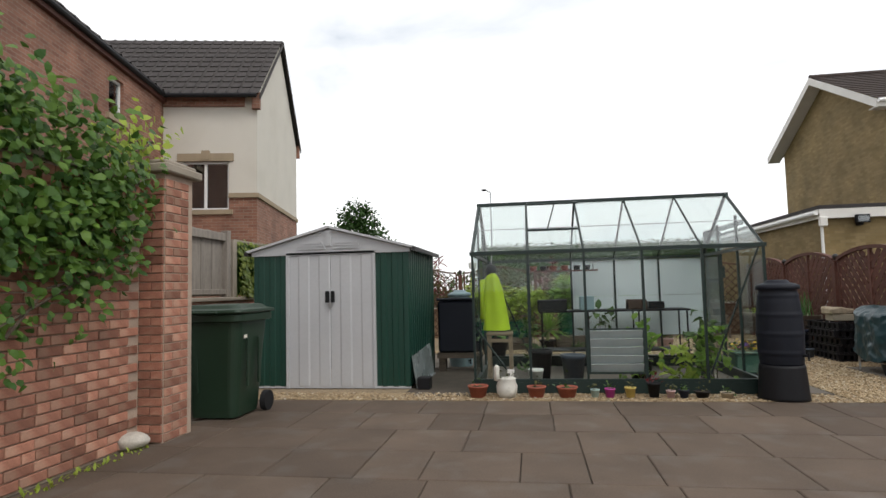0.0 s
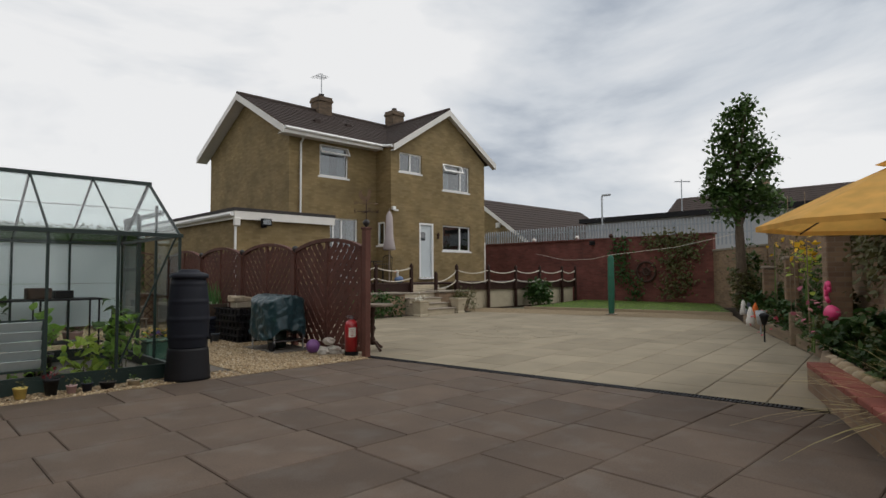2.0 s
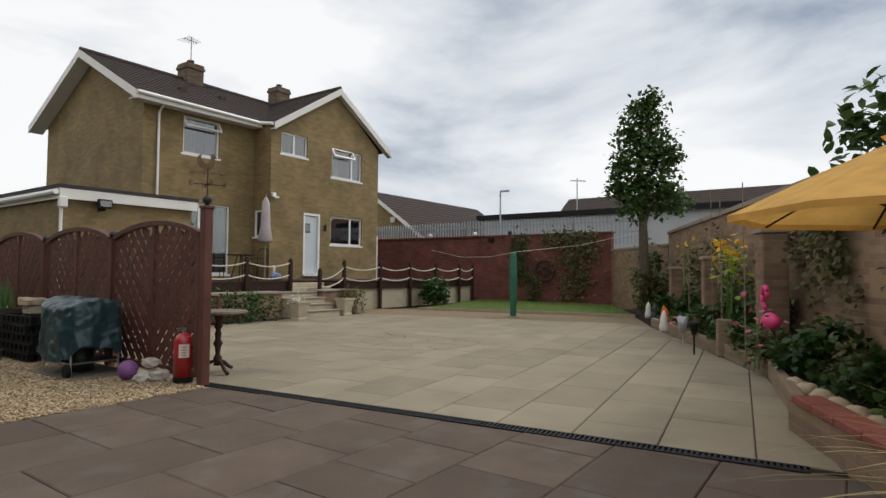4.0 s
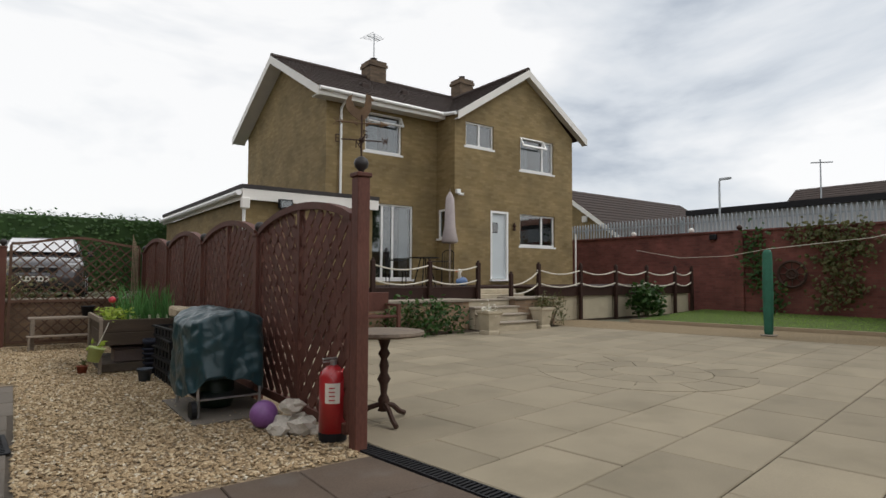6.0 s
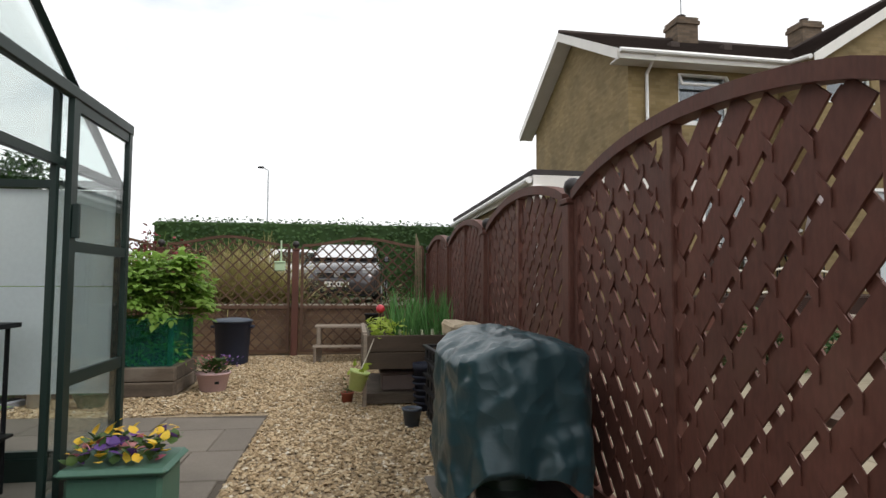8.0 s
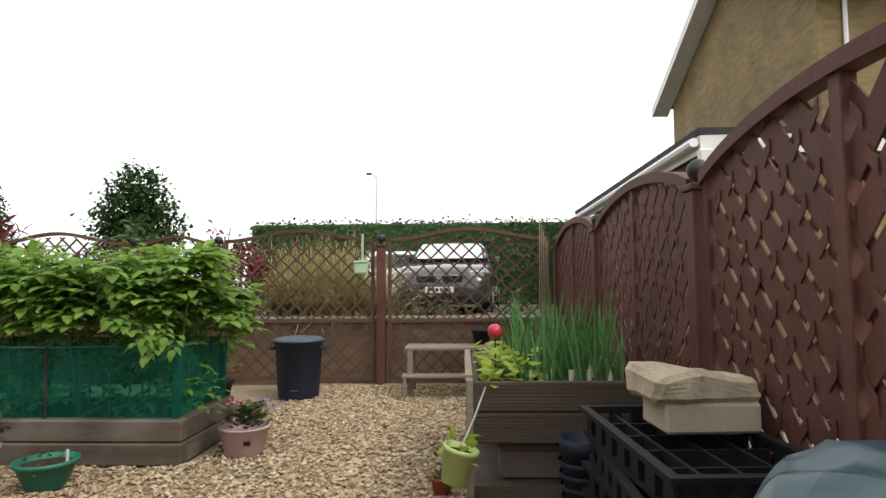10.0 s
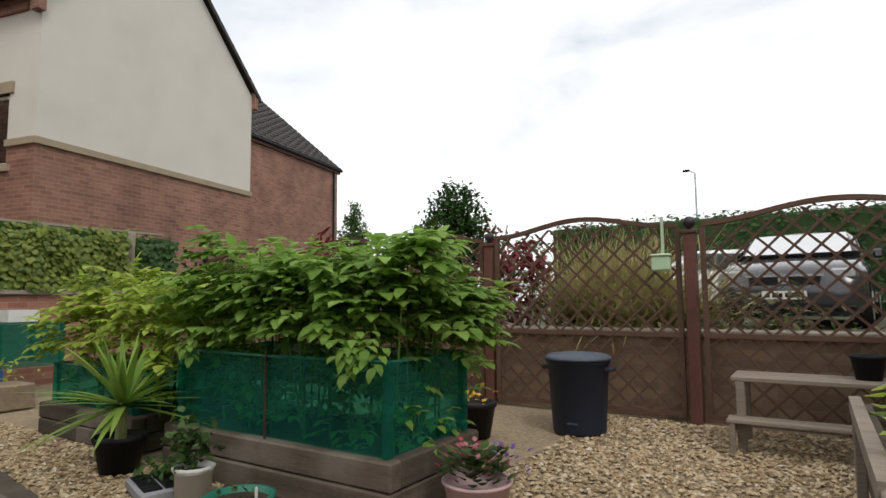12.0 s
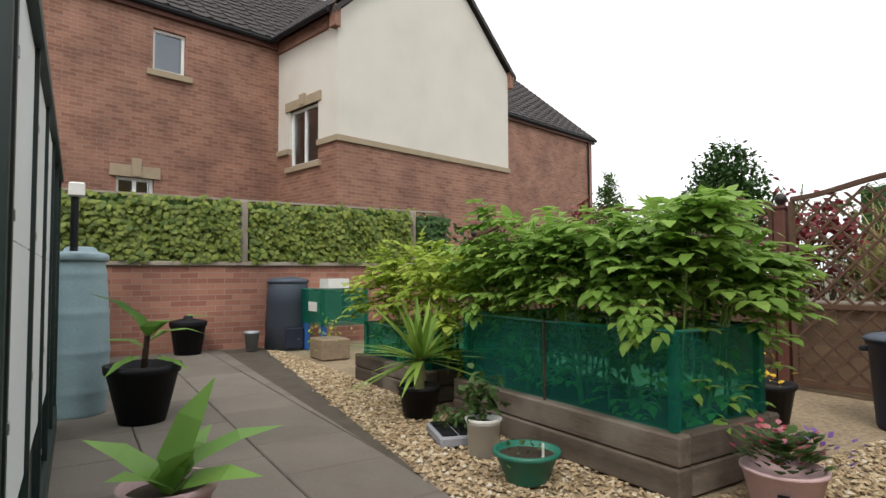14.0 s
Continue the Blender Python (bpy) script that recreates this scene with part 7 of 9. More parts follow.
# pots in front of the bed
pk = thing("bucket_planter", 3.79, 10.66, 0, "pale pink bucket planter of mixed flowers", "planter")
pk.scale = (0.92, 0.92, 0.84)
part("bucket", lathe([(0, 0), (0.125, 0), (0.135, 0.01), (0.175, 0.20), (0.185, 0.205), (0.185, 0.22), (0.165, 0.22), (0.16, 0.19), (0, 0.19)], 24), PINK_POT, pk, "", True)
part("foot_hole", boxes((0.05, 0.09, -0.155, -0.12, 0.10, 0.13)), BLACK, pk)
for mt, n_, sz, up_ in ((LEAF_MID, 140, 0.07, 0.8), (PETAL_RED, 46, 0.04, 0.9), (PETAL_PINK, 40, 0.04, 0.9), (PETAL_PURPLE, 26, 0.035, 0.9)):
    lv = Leaves()
    for k in range(n_):
        a, u = rng.uniform(0, 6.283), math.sqrt(rng.random()) * 0.17
        off = {PETAL_PURPLE: (0.13, 0.04), PETAL_RED: (-0.05, 0.02)}.get(mt, (0, 0))
        lv.leaf((u * math.cos(a) + off[0], u * math.sin(a) + off[1], 0.24 + rng.random() * 0.14 + (0.04 if mt != LEAF_MID else 0) - u * 0.2), (math.cos(a), math.sin(a), 0.8), (0, 0, 1), sz, sz * 0.7)
    lv.done("flower_cluster" if mt != LEAF_MID else "leaves", mt, pk)
gbw = thing("bowl_planter", 2.93, 9.98, 0, "green plastic bowl of seedlings on the gravel", "planter")
part("bowl", lathe([(0, 0), (0.09, 0), (0.10, 0.015), (0.15, 0.13), (0.165, 0.135), (0.165, 0.155), (0.145, 0.155), (0.14, 0.125), (0, 0.125)], 24), GREEN_POT, gbw, "", True)
part("soil", lathe([(0, 0.127), (0.14, 0.127), (0, 0.135)], 20), EARTH, gbw)
lv = Leaves()
lv.around((0, 0, 0.14), 30, 0.05, 0.03, 0.9)
lv.done("seedling_patch", LEAF_MID, gbw)
part("plant_tag", boxes((0.11, 0.125, -0.002, 0.002, 0.12, 0.21)), WHITE, gbw)
wp = pot("flower_pot", 2.47, 10.06, 0, 0.095, 0.20, UPVC, "white pot with a bushy green herb", taper=0.9, n=20)
part("rim_ring", lathe([(0.098, 0.185), (0.105, 0.19), (0.105, 0.20), (0.098, 0.205)], 20), WHITE, wp)
lv = Leaves()
lv.around((0, 0, 0.30), 170, 0.062, 0.055, 0.5)
lv.done("herb", LEAF_MID, wp)
tr3 = thing("seed_tray", 2.12, 10.08, 0, "grey seed tray of small succulents", "tray", rz=-18)
part("tray_body", boxes((-0.19, 0.19, -0.12, 0.12, 0, 0.06), bev=0.01), surface("grey_tray", (0.30, 0.30, 0.33), 0.6, 0.1, 5, 40, 0), tr3)
for k in range(6):
    part("cell", boxes((-0.17 + 0.115 * (k % 3), -0.07 + 0.115 * (k % 3), -0.1 + 0.105 * (k // 3), -0.01 + 0.105 * (k // 3), 0.055, 0.068)), BLACK, tr3)
lv = Leaves()
for k in range(8):
    lv.around((rng.uniform(-0.15, 0.15), rng.uniform(-0.09, 0.09), 0.10), 14, 0.03, 0.045, 0.8)
lv.done("seedling_patch", LEAF_MID, tr3)
yu = pot("yucca_pot", 1.53, 10.19, 0, 0.15, 0.22, BLACK, "glazed black pot with a spiky yellow-green yucca", n=22)
part("trunk", tubes(((0, 0, 0.16), (0.02, 0, 0.42), 0.035, 0.03)), surface("yucca_stem", (0.28, 0.30, 0.12), 0.7, 0.2, 8, 40, 0.2), yu)
lv = Leaves()
for k in range(64):
    a, el = rng.uniform(0, 6.283), rng.uniform(-0.1, 1.35)
    lv.blade((0.02, 0, 0.40), (math.cos(a) * math.cos(el), math.sin(a) * math.cos(el), math.sin(el)), rng.uniform(0.42, 0.72), 0.045, 0.16, 5)
lv.done("sword_leaves", LEAF_YUCCA, yu)

# canna in the black pot and the pink pot near the greenhouse
cb = pot("large_pot", 0.62, 8.52, 0, 0.235, 0.40, BLACK, "large black pot with a broad-leaved canna", taper=0.62, n=28)
lv = Leaves()
cst = tubes(((0, 0, 0.32), (0.04, 0.02, 0.62), 0.022, 0.018))
part("stem", cst, IRON, cb)
for a, el, ln, wd, z in ((-1.2, 0.85, 0.50, 0.19, 0.58), (1.2, 0.50, 0.46, 0.18, 0.57), (1.9, 0.20, 0.44, 0.14, 0.55), (-1.9, 0.25, 0.38, 0.14, 0.50), (-1.0, -0.1, 0.32, 0.11, 0.44), (1.0, -0.05, 0.30, 0.12, 0.42), (0.3, 0.55, 0.34, 0.17, 0.58)):
    lv.leaf((0.04, 0.02, z), (math.cos(a) * math.cos(el), math.sin(a) * math.cos(el), math.sin(el)), (0, 0, 1), ln, wd, 0.35)
lv.done("broad_leaves", LEAF_CANNA, cb)
cp2 = pot("large_pot", 2.74, 8.42, 0, 0.165, 0.24, PINK_POT, "dusty pink pot with young canna shoots", n=24)
lv = Leaves()
for a, el, ln, wd, z in ((1.3, 1.30, 0.44, 0.14, 0.2), (1.3, 0.55, 0.44, 0.10, 0.24), (-1.8, 0.8, 0.36, 0.12, 0.2), (-0.7, 0.65, 0.36, 0.13, 0.18), (0.9, 0.35, 0.36, 0.13, 0.2), (2.3, 0.8, 0.32, 0.10, 0.2), (0.2, 0.9, 0.32, 0.12, 0.2)):
    lv.leaf((0.02, 0.0, z), (math.cos(a) * math.cos(el), math.sin(a) * math.cos(el), math.sin(el)), (0.3, 0, 1), ln, wd, 0.3)
for k in range(26):
    a = rng.uniform(0, 6.283)
    lv.blade((-0.06, 0.04, 0.2), (0.6 * math.cos(a), 0.6 * math.sin(a), 1), rng.uniform(0.1, 0.22), 0.008, 0.3, 3)
lv.done("broad_leaves", LEAF_CANNA, cp2)

# agave pot, green planter and mat right of the greenhouse
ag = pot("large_pot", 4.14, 6.30, 0, 0.19, 0.24, TERRACOTTA, "terracotta-red plastic pot with a withered agave", n=24)
lv = Leaves()
for k in range(30):
    a, el = rng.uniform(0, 6.283), rng.uniform(0.0, 1.2)
    lv.blade((0, 0, 0.2), (math.cos(a) * math.cos(el), math.sin(a) * math.cos(el), math.sin(el)), rng.uniform(0.14, 0.30), 0.022, 0.3, 4)
lv.done("sword_leaves", STRAW, ag)
part("saucer", lathe([(0, 0), (0.19, 0), (0.21, 0.02), (0.20, 0.022), (0, 0.018)], 24), BLACK, ag)
gp = thing("trough_planter", 4.16, 7.34, 0, "green plastic trough of pansies", "planter")
part("trough_body", boxes((-0.20, 0.20, -0.15, 0.15, 0, 0.26), (-0.23, 0.23, -0.18, 0.18, 0.26, 0.295), bev=0.02), surface("sage_green_plastic", (0.06, 0.14, 0.10), 0.5, 0.1, 4, 40, 0.05), gp)
for mt, n_ in ((LEAF_MID, 80), (PETAL_YELLOW, 34), (PETAL_PURPLE, 30), (PETAL_PINK, 18)):
    lv = Leaves()
    for k in range(n_):
        x = rng.uniform(-0.2, 0.2)
        y = rng.uniform(-0.14, 0.14)
        lv.leaf((x, y, 0.30 + rng.random() * 0.07 + (0.05 if mt == PETAL_YELLOW and y > 0 else 0)), (rng.gauss(0, 1), rng.gauss(0, 1), 0.9), (0, 0, 1), 0.055, 0.05)
    lv.done("flower_cluster" if mt != LEAF_MID else "leaves", mt, gp)
mat_ = thing("rubber_mat", 4.30, 6.86, 0.004, "black textured rubber mat on the path", "mat", rz=4)
part("mat_body", boxes((-0.16, 0.16, -0.28, 0.28, 0, 0.012), bev=0.004), BLACK, mat_)
rib = bmesh.new()
for k in range(12):
    box(rib, -0.13, 0.13, -0.25 + k * 0.043, -0.23 + k * 0.043, 0.012, 0.017)
part("ribs", rib, BLACK, mat_)

# compost bins and green cage at the end of the path
cmp_ = thing("compost_bin", -2.88, 10.62, 0, "slate-blue plastic compost bin against the brick wall", "compost bin")
part("barrel", lathe([(0, 0), (0.31, 0), (0.30, 0.30), (0.31, 0.31), (0.285, 0.62), (0.295, 0.63), (0.27, 0.88), (0.26, 0.92), (0, 0.92)], 24), SLATE_BLUE, cmp_, "", True)
part("lid", lathe([(0, 0.99), (0.1, 0.985), (0.25, 0.96), (0.29, 0.93), (0.28, 0.90), (0, 0.90)], 24), SLATE_BLUE, cmp_, "", True)
part("hatch", boxes((0.20, 0.33, -0.12, 0.12, 0.02, 0.30), bev=0.015), NAVY, cmp_)
bk = pot("bucket", -2.84, 10.12, 0, 0.10, 0.26, GALV, "galvanised bucket by the compost bin", soil=False, n=18)
dk = pot("large_pot", -2.92, 9.34, 0, 0.22, 0.42, BLACK, "black lidded tub against the brick wall", n=20, soil=False)
part("lid", lathe([(0, 0.50), (0.05, 0.50), (0.06, 0.46), (0.22, 0.43), (0.235, 0.41), (0, 0.41)], 20), BLACK, dk, "", True)
cage = netting("cage_netting", -2.62, 10.75, 0.75, 0.6, 0.36, 0.82, "green netting cage on blue legs", ())
part("leg", boxes((0.02, 0.10, 0.0, 0.06, -0.36, 0.0), (0.66, 0.74, 0.0, 0.06, -0.36, 0.0)), surface("blue_plastic", (0.02, 0.09, 0.30), 0.5, 0.1, 4, 40, 0), cage)
part("white_box", boxes((0.1, 0.42, 0.2, 0.5, 0.47, 0.60)), WHITE, cage)
part("bag_label", boxes((0.3, 0.6, -0.03, -0.022, 0.18, 0.30)), WHITE, cage)
crt = thing("wooden_box", -1.62, 10.72, 0, "small weathered wooden box planter", "planter box")
part("box_body", boxes((-0.22, 0.22, -0.15, 0.2, 0, 0.24), bev=0.01), SLEEPER_PALE, crt)
lv = Leaves()
lv.around((0, 0, 0.28), 50, 0.12, 0.06, 0.7)
lv.done("plant", LEAF_LIME, crt)
mint_ = thing("hanging_planter", 4.10, 13.34, 1.26, "mint green wall pot hooked on the trellis", "hanging pot")
part("pot_body", boxes((-0.075, 0.075, -0.07, 0.02, 0, 0.12), (-0.085, 0.085, -0.08, 0.03, 0.12, 0.145), bev=0.012), MINT, mint_)
part("hook", boxes((0.0, 0.022, 0.0, 0.02, 0.145, 0.46)), MINT, mint_)


# ---------- house terrace ----------
deck = thing("timber_deck", 0, 0, 0, "dark brown timber deck along the back of the house", "deck")
DZ = 0.90
part("deck_floor", boxes((11.4, 13.3, 12.42, 15.94, DZ - 0.06, DZ), (13.302, 15.25, 13.2, 15.24, DZ - 0.06, DZ), (15.252, 22.5, 12.42, 15.24, DZ - 0.06, DZ)), DECK_BROWN, deck)
part("fascia_board", boxes((9.9, 13.3, 12.36, 12.40, 0.64, DZ)), DECK_BROWN, deck)
part("fascia_board", boxes((15.22, 22.5, 12.36, 12.40, 0.64, DZ)), DECK_BROWN, deck)
for k, (x0, x1) in enumerate(((15.25, 16.86), (16.94, 18.41), (18.49, 19.92), (20.0, 21.46), (21.54, 22.45))):
    part("render_panel", boxes((x0, x1, 12.42, 12.48, -0.03, 0.638)), RENDER_WALL, deck)
part("deck_side", boxes((22.44, 22.5, 12.5, 15.2, -0.03, DZ - 0.062)), DECK_BROWN, deck)
part("deck_floor", boxes((9.9, 11.398, 12.42, 13.94, DZ - 0.06, DZ)), DECK_BROWN, deck)


def rail_post(x, y, z0, h):
    e = thing("rail_post", x, y, z0, "dark brown deck post with pointed cap", "rail post", group="deck rail posts")
    part("shaft", boxes((-0.045, 0.045, -0.045, 0.045, 0, h), bev=0.006), DECK_BROWN, e)
    part("cap", lathe([(0, h), (0.045, h), (0.03, h + 0.015), (0.035, h + 0.04), (0, h + 0.06)], 10), DECK_BROWN, e)
    return e


RX = [15.27, 16.9, 18.45, 19.96, 21.5, 22.48]
p0 = rail_post(RX[0], 12.31, -0.02, 1.50)
for x in RX[1:]:
    copy_thing(p0, pose(x, 12.31, -0.02))
q0 = rail_post(11.84, 12.31, 0.55, 0.93)
for x, y in ((13.24, 12.31), (10.4, 12.31), (14.30, 12.31)):
    copy_thing(q0, pose(x, y, 0.55 if x < 14 else 0.30))


def rope(a, b, sag, parent):
    pts = [Vector(a).lerp(Vector(b), k / 10) - Vector((0, 0, sag * 4 * (k / 10) * (1 - k / 10))) for k in range(11)]
    part("rope", wire(pts, 0.018, 6), ROPE, parent)


rop = thing("rope_rail", 0, 12.31, 0, "white ropes sagging between the deck posts", "rope rail")
part("knots", tubes(*[((x - 0.05, 0, z), (x + 0.05, 0, z), 0.024) for x in RX for z in (1.32, 0.98)]), ROPE, rop)
for a_, b_ in zip(RX, RX[1:]):
    for z in (1.34, 1.00):
        rope((a_, 0, z), (b_, 0, z), 0.12, rop)
for a_, b_ in ((10.4, 11.84), (11.84, 13.24)):
    for z in (1.40, 1.08):
        rope((a_, 0, z), (b_, 0, z), 0.11, rop)
rope((14.30, 0, 0.95), (15.27, 0, 1.3), 0.10, rop)
rope((14.30, 0, 0.75), (15.27, 0, 0.98), 0.10, rop)
steps = thing("garden_steps", 0, 0, 0, "pale stone steps up to the terrace", "steps")
for k in range(4):
    part("step", boxes((12.55, 13.85, 11.0 + 0.30 * k, 11.30 + 0.30 * k if k < 3 else 12.36, -0.03, 0.15 + 0.15 * k), bev=0.012), STONE_POT, steps)
    part("nosing", boxes((12.52, 13.88, 10.97 + 0.30 * k, 11.27 + 0.3 * k, 0.151 + 0.15 * k, 0.185 + 0.15 * k), bev=0.008), COPING, steps)
for k in range(2):
    part("step", boxes((13.32, 14.9, 12.45 + 0.32 * k, 13.18, 0.60 + 0.12 * k, 0.72 + 0.12 * k), bev=0.01), STONE_POT, steps)
part("landing", boxes((13.86, 15.2, 11.7, 12.3, -0.03, 0.62), (13.30, 15.2, 12.37, 13.18, -0.03, 0.598), bev=0.008), BRICK_GARDEN, steps)
part("landing_top", boxes((13.82, 15.24, 11.66, 12.30, 0.622, 0.67), bev=0.008), COPING, steps)
ret = thing("retaining_wall", 0, 0, 0, "low stone retaining wall below the deck", "wall")
part("wall_face", boxes((9.6, 12.50, 11.75, 12.30, -0.03, 0.60)), BRICK_GARDEN, ret)
part("wall_cap", boxes((9.6, 12.53, 11.70, 12.30, 0.602, 0.66), bev=0.008), COPING, ret)


def stone_urn(x, y, label, top):
    e = thing("stone_planter", x, y, 0, label, "planter", rz=45, group="planters beside the steps")
    part("urn_body", lathe([(0, 0), (0.20, 0), (0.20, 0.05), (0.17, 0.08), (0.25, 0.40), (0.28, 0.42), (0.28, 0.47), (0.23, 0.47), (0.22, 0.42), (0, 0.42)], 4), STONE_POT, e)
    lv = Leaves()
    lv.around((0, 0, 0.48), 60, 0.09, 0.09, 0.5)
    lv.done("plant", top, e)
    return e


stone_urn(12.20, 10.72, "cast stone planter of white flowers beside the steps", leafy("white_petal", (0.6, 0.58, 0.48), (0.7, 0.68, 0.6)))
stone_urn(14.05, 11.05, "cast stone planter beside the steps", LEAF_OLIVE)
bush("shrub", 11.2, 11.2, 0.0, "dark green shrub below the terrace wall", "shrub", 0.75, 0.35, 0.62, 700, 0.10, LEAF_DARK, 11, 40)
bush("shrub", 10.4, 11.25, 0.0, "mid green shrub below the terrace wall", "shrub", 0.5, 0.3, 0.75, 400, 0.10, LEAF_MID, 12, 30)
bush("fern_bush", 14.6, 11.35, 0.0, "feathery bronze-green bush by the steps", "shrub", 0.40, 0.35, 0.85, 600, 0.13, LEAF_OLIVE, 13, 40, aspect=0.2)
bush("shrub", 19.2, 11.8, 0.0, "rounded dark shrub against the deck", "shrub", 0.55, 0.45, 1.05, 700, 0.16, LEAF_DARK, 14, 40)

# deck furniture
ptable = thing("bistro_table", 12.6, 13.6, DZ, "dark metal bistro table on the deck", "table")
part("tabletop", lathe([(0, 0.70), (0.38, 0.70), (0.38, 0.72), (0, 0.725)], 20), BLACK, ptable)
for k in range(4):
    a = radians(45 + 90 * k)
    part("leg", tubes(((0.28 * math.cos(a), 0.28 * math.sin(a), 0), (0.1 * math.cos(a), 0.1 * math.sin(a), 0.70), 0.014)), BLACK, ptable)


def metal_chair(x, y, rz):
    e = thing("metal_chair", x, y, DZ, "dark metal garden chair on the deck", "chair", rz=rz, group="deck chairs")
    part("seat", boxes((-0.22, 0.22, -0.22, 0.22, 0.42, 0.44), bev=0.006), BLACK, e)
    for sx in (-0.2, 0.2):
        part("leg", tubes(((sx, -0.2, 0), (sx, -0.2, 0.42), 0.012)), BLACK, e)
        part("back_leg", tubes(((sx, 0.2, 0), (sx, 0.24, 0.86), 0.012)), BLACK, e)
        part("arm", wire([(sx, -0.18, 0.62), (sx, 0.1, 0.64), (sx, 0.23, 0.64)], 0.012), BLACK, e)
    part("backrest", wire([(-0.2, 0.24, 0.86), (-0.1, 0.25, 0.92), (0.1, 0.25, 0.92), (0.2, 0.24, 0.86)], 0.012), BLACK, e)
    for k in range(4):
        part("back_bar", tubes(((-0.12 + 0.08 * k, 0.22, 0.44), (-0.12 + 0.08 * k, 0.25, 0.9), 0.006)), BLACK, e)
    return e


metal_chair(11.9, 13.8, 70)
metal_chair(13.2, 13.7, -80)
closed = thing("closed_parasol", 13.15, 13.3, DZ, "closed grey garden parasol on the deck", "parasol")
part("pole", tubes(((0, 0, 0), (0, 0, 2.35), 0.022)), WOOD_GREY, closed)
part("furled_canopy", lathe([(0, 2.36), (0.03, 2.35), (0.10, 2.2), (0.12, 1.8), (0.13, 1.5), (0.20, 1.12), (0.16, 1.08), (0, 1.1)], 16, wob=0.14), CANVAS_GREY, closed, "furled grey canvas", True)
part("finial", lathe([(0, 2.36), (0.02, 2.36), (0.012, 2.44), (0, 2.45)], 10), WOOD_GREY, closed)
goose = thing("bird_ornament", 12.98, 12.6, DZ, "white and blue bird ornament on the deck", "ornament")
part("bird_body", blob(0.14, 4, 2, 1.2, 0.8, 0.8, 0.1, 1, at=(0, 0, 0.13)), surface("blue_glaze", (0.12, 0.20, 0.38), 0.4, 0.1, 4, 30, 0), goose, "", True)
part("bird_neck", lathe([(0, 0.15), (0.05, 0.18), (0.035, 0.32), (0.055, 0.38), (0.03, 0.43), (0, 0.43)], 10, -0.07), WHITE, goose, "", True)
part("beak", tubes(((-0.11, 0, 0.38), (-0.19, 0, 0.37), 0.018, 0.004)), ORANGE, goose)
bnch = thing("garden_bench", 9.6, 11.1, 0, "dark brown garden bench below the terrace", "bench")
part("seat", boxes((-0.6, 0.6, -0.2, 0.25, 0.40, 0.44), bev=0.006), FENCE, bnch)
part("backrest", boxes((-0.6, 0.6, 0.25, 0.29, 0.50, 0.85), bev=0.006), FENCE, bnch)
for x in (-0.55, 0.55):
    part("arm", boxes((x - 0.03, x + 0.03, -0.22, 0.25, 0.60, 0.64)), FENCE, bnch)
    part("leg", boxes((x - 0.03, x + 0.03, -0.22, -0.16, 0, 0.60), (x - 0.03, x + 0.03, 0.2, 0.26, 0, 0.5)), FENCE, bnch)

# green clothes-line post and line
gpole = thing("clothes_post", 16.6, 7.3, 0, "green-sleeved clothes line post", "post")
part("sleeve", lathe([(0, 0), (0.07, 0), (0.085, 0.1), (0.10, 0.8), (0.09, 1.65), (0.06, 1.72), (0, 1.73)], 12, wob=0.08), GREEN_POLE, gpole, "", True)
part("foot", boxes((-0.12, 0.12, -0.12, 0.12, 0, 0.03), bev=0.01), COPING, gpole)
line = thing("washing_line", 0, 0, 0, "thin washing line from the house pole to the tree", "washing line")
part("cord", wire([(22.2, 14.2, 2.1), (20, 11.2, 1.72), (17.8, 8.7, 1.66), (16.6, 7.3, 1.74), (17.8, 5.9, 1.95), (19.2, 4.7, 2.35)], 0.006, 5), ROPE, line)
wpole = thing("white_pole", 16.93, 12.5, -0.02, "thin white clothes pole by the deck", "pole")
part("shaft", tubes(((0, 0, 0), (0, 0, 2.35), 0.022)), WHITE, wpole)

# ornaments on the far wall
whl = thing("wagon_wheel", 23.70, 9.73, 1.27, "rusty iron wheel ornament on the brick wall", "wheel ornament")
for r_ in (0.40, 0.14):
    pts = [(0, r_ * math.cos(2 * math.pi * k / 24), r_ * math.sin(2 * math.pi * k / 24)) for k in range(25)]
    part("rim", wire(pts, 0.045), IRON, whl)
part("spokes", tubes(*[((0, 0, 0), (0, 0.40 * math.cos(a), 0.40 * math.sin(a)), 0.02) for a in [math.pi * k / 4 for k in range(8)]]), IRON, whl)
ovl = thing("oval_ornament", 21.5, 5.16, 1.25, "dark oval iron ornament on the lower wall", "ornament", rz=41)
part("rim", wire([(0.16 * math.cos(2 * math.pi * k / 20), 0, 0.42 * math.sin(2 * math.pi * k / 20)) for k in range(21)], 0.03), IRON, ovl)
part("bars", tubes(((0, 0, -0.42), (0, 0, 0.42), 0.02), ((-0.16, 0, 0), (0.16, 0, 0), 0.02)), IRON, ovl)
for k, (y, z) in enumerate(((15.5, 2.74), (13.1, 2.74), (11.4, 2.74))):
    b_ = thing("garden_bird", 23.9, y, z, "small bird ornament on the wall coping", "ornament", group="wall birds")
    part("bird_body", blob(0.10, k, 2, 1.3, 0.8, 0.9, 0.15, 1.0, at=(0, 0, 0.09)), IRON if k == 2 else WHITE, b_, "", True)
lt_ = thing("wall_light", 23.75, 12.2, 2.45, "black floodlight on the brick wall", "light")
part("lamp_body", boxes((-0.12, 0.0, -0.12, 0.12, 0, 0.18), bev=0.02), BLACK, lt_)


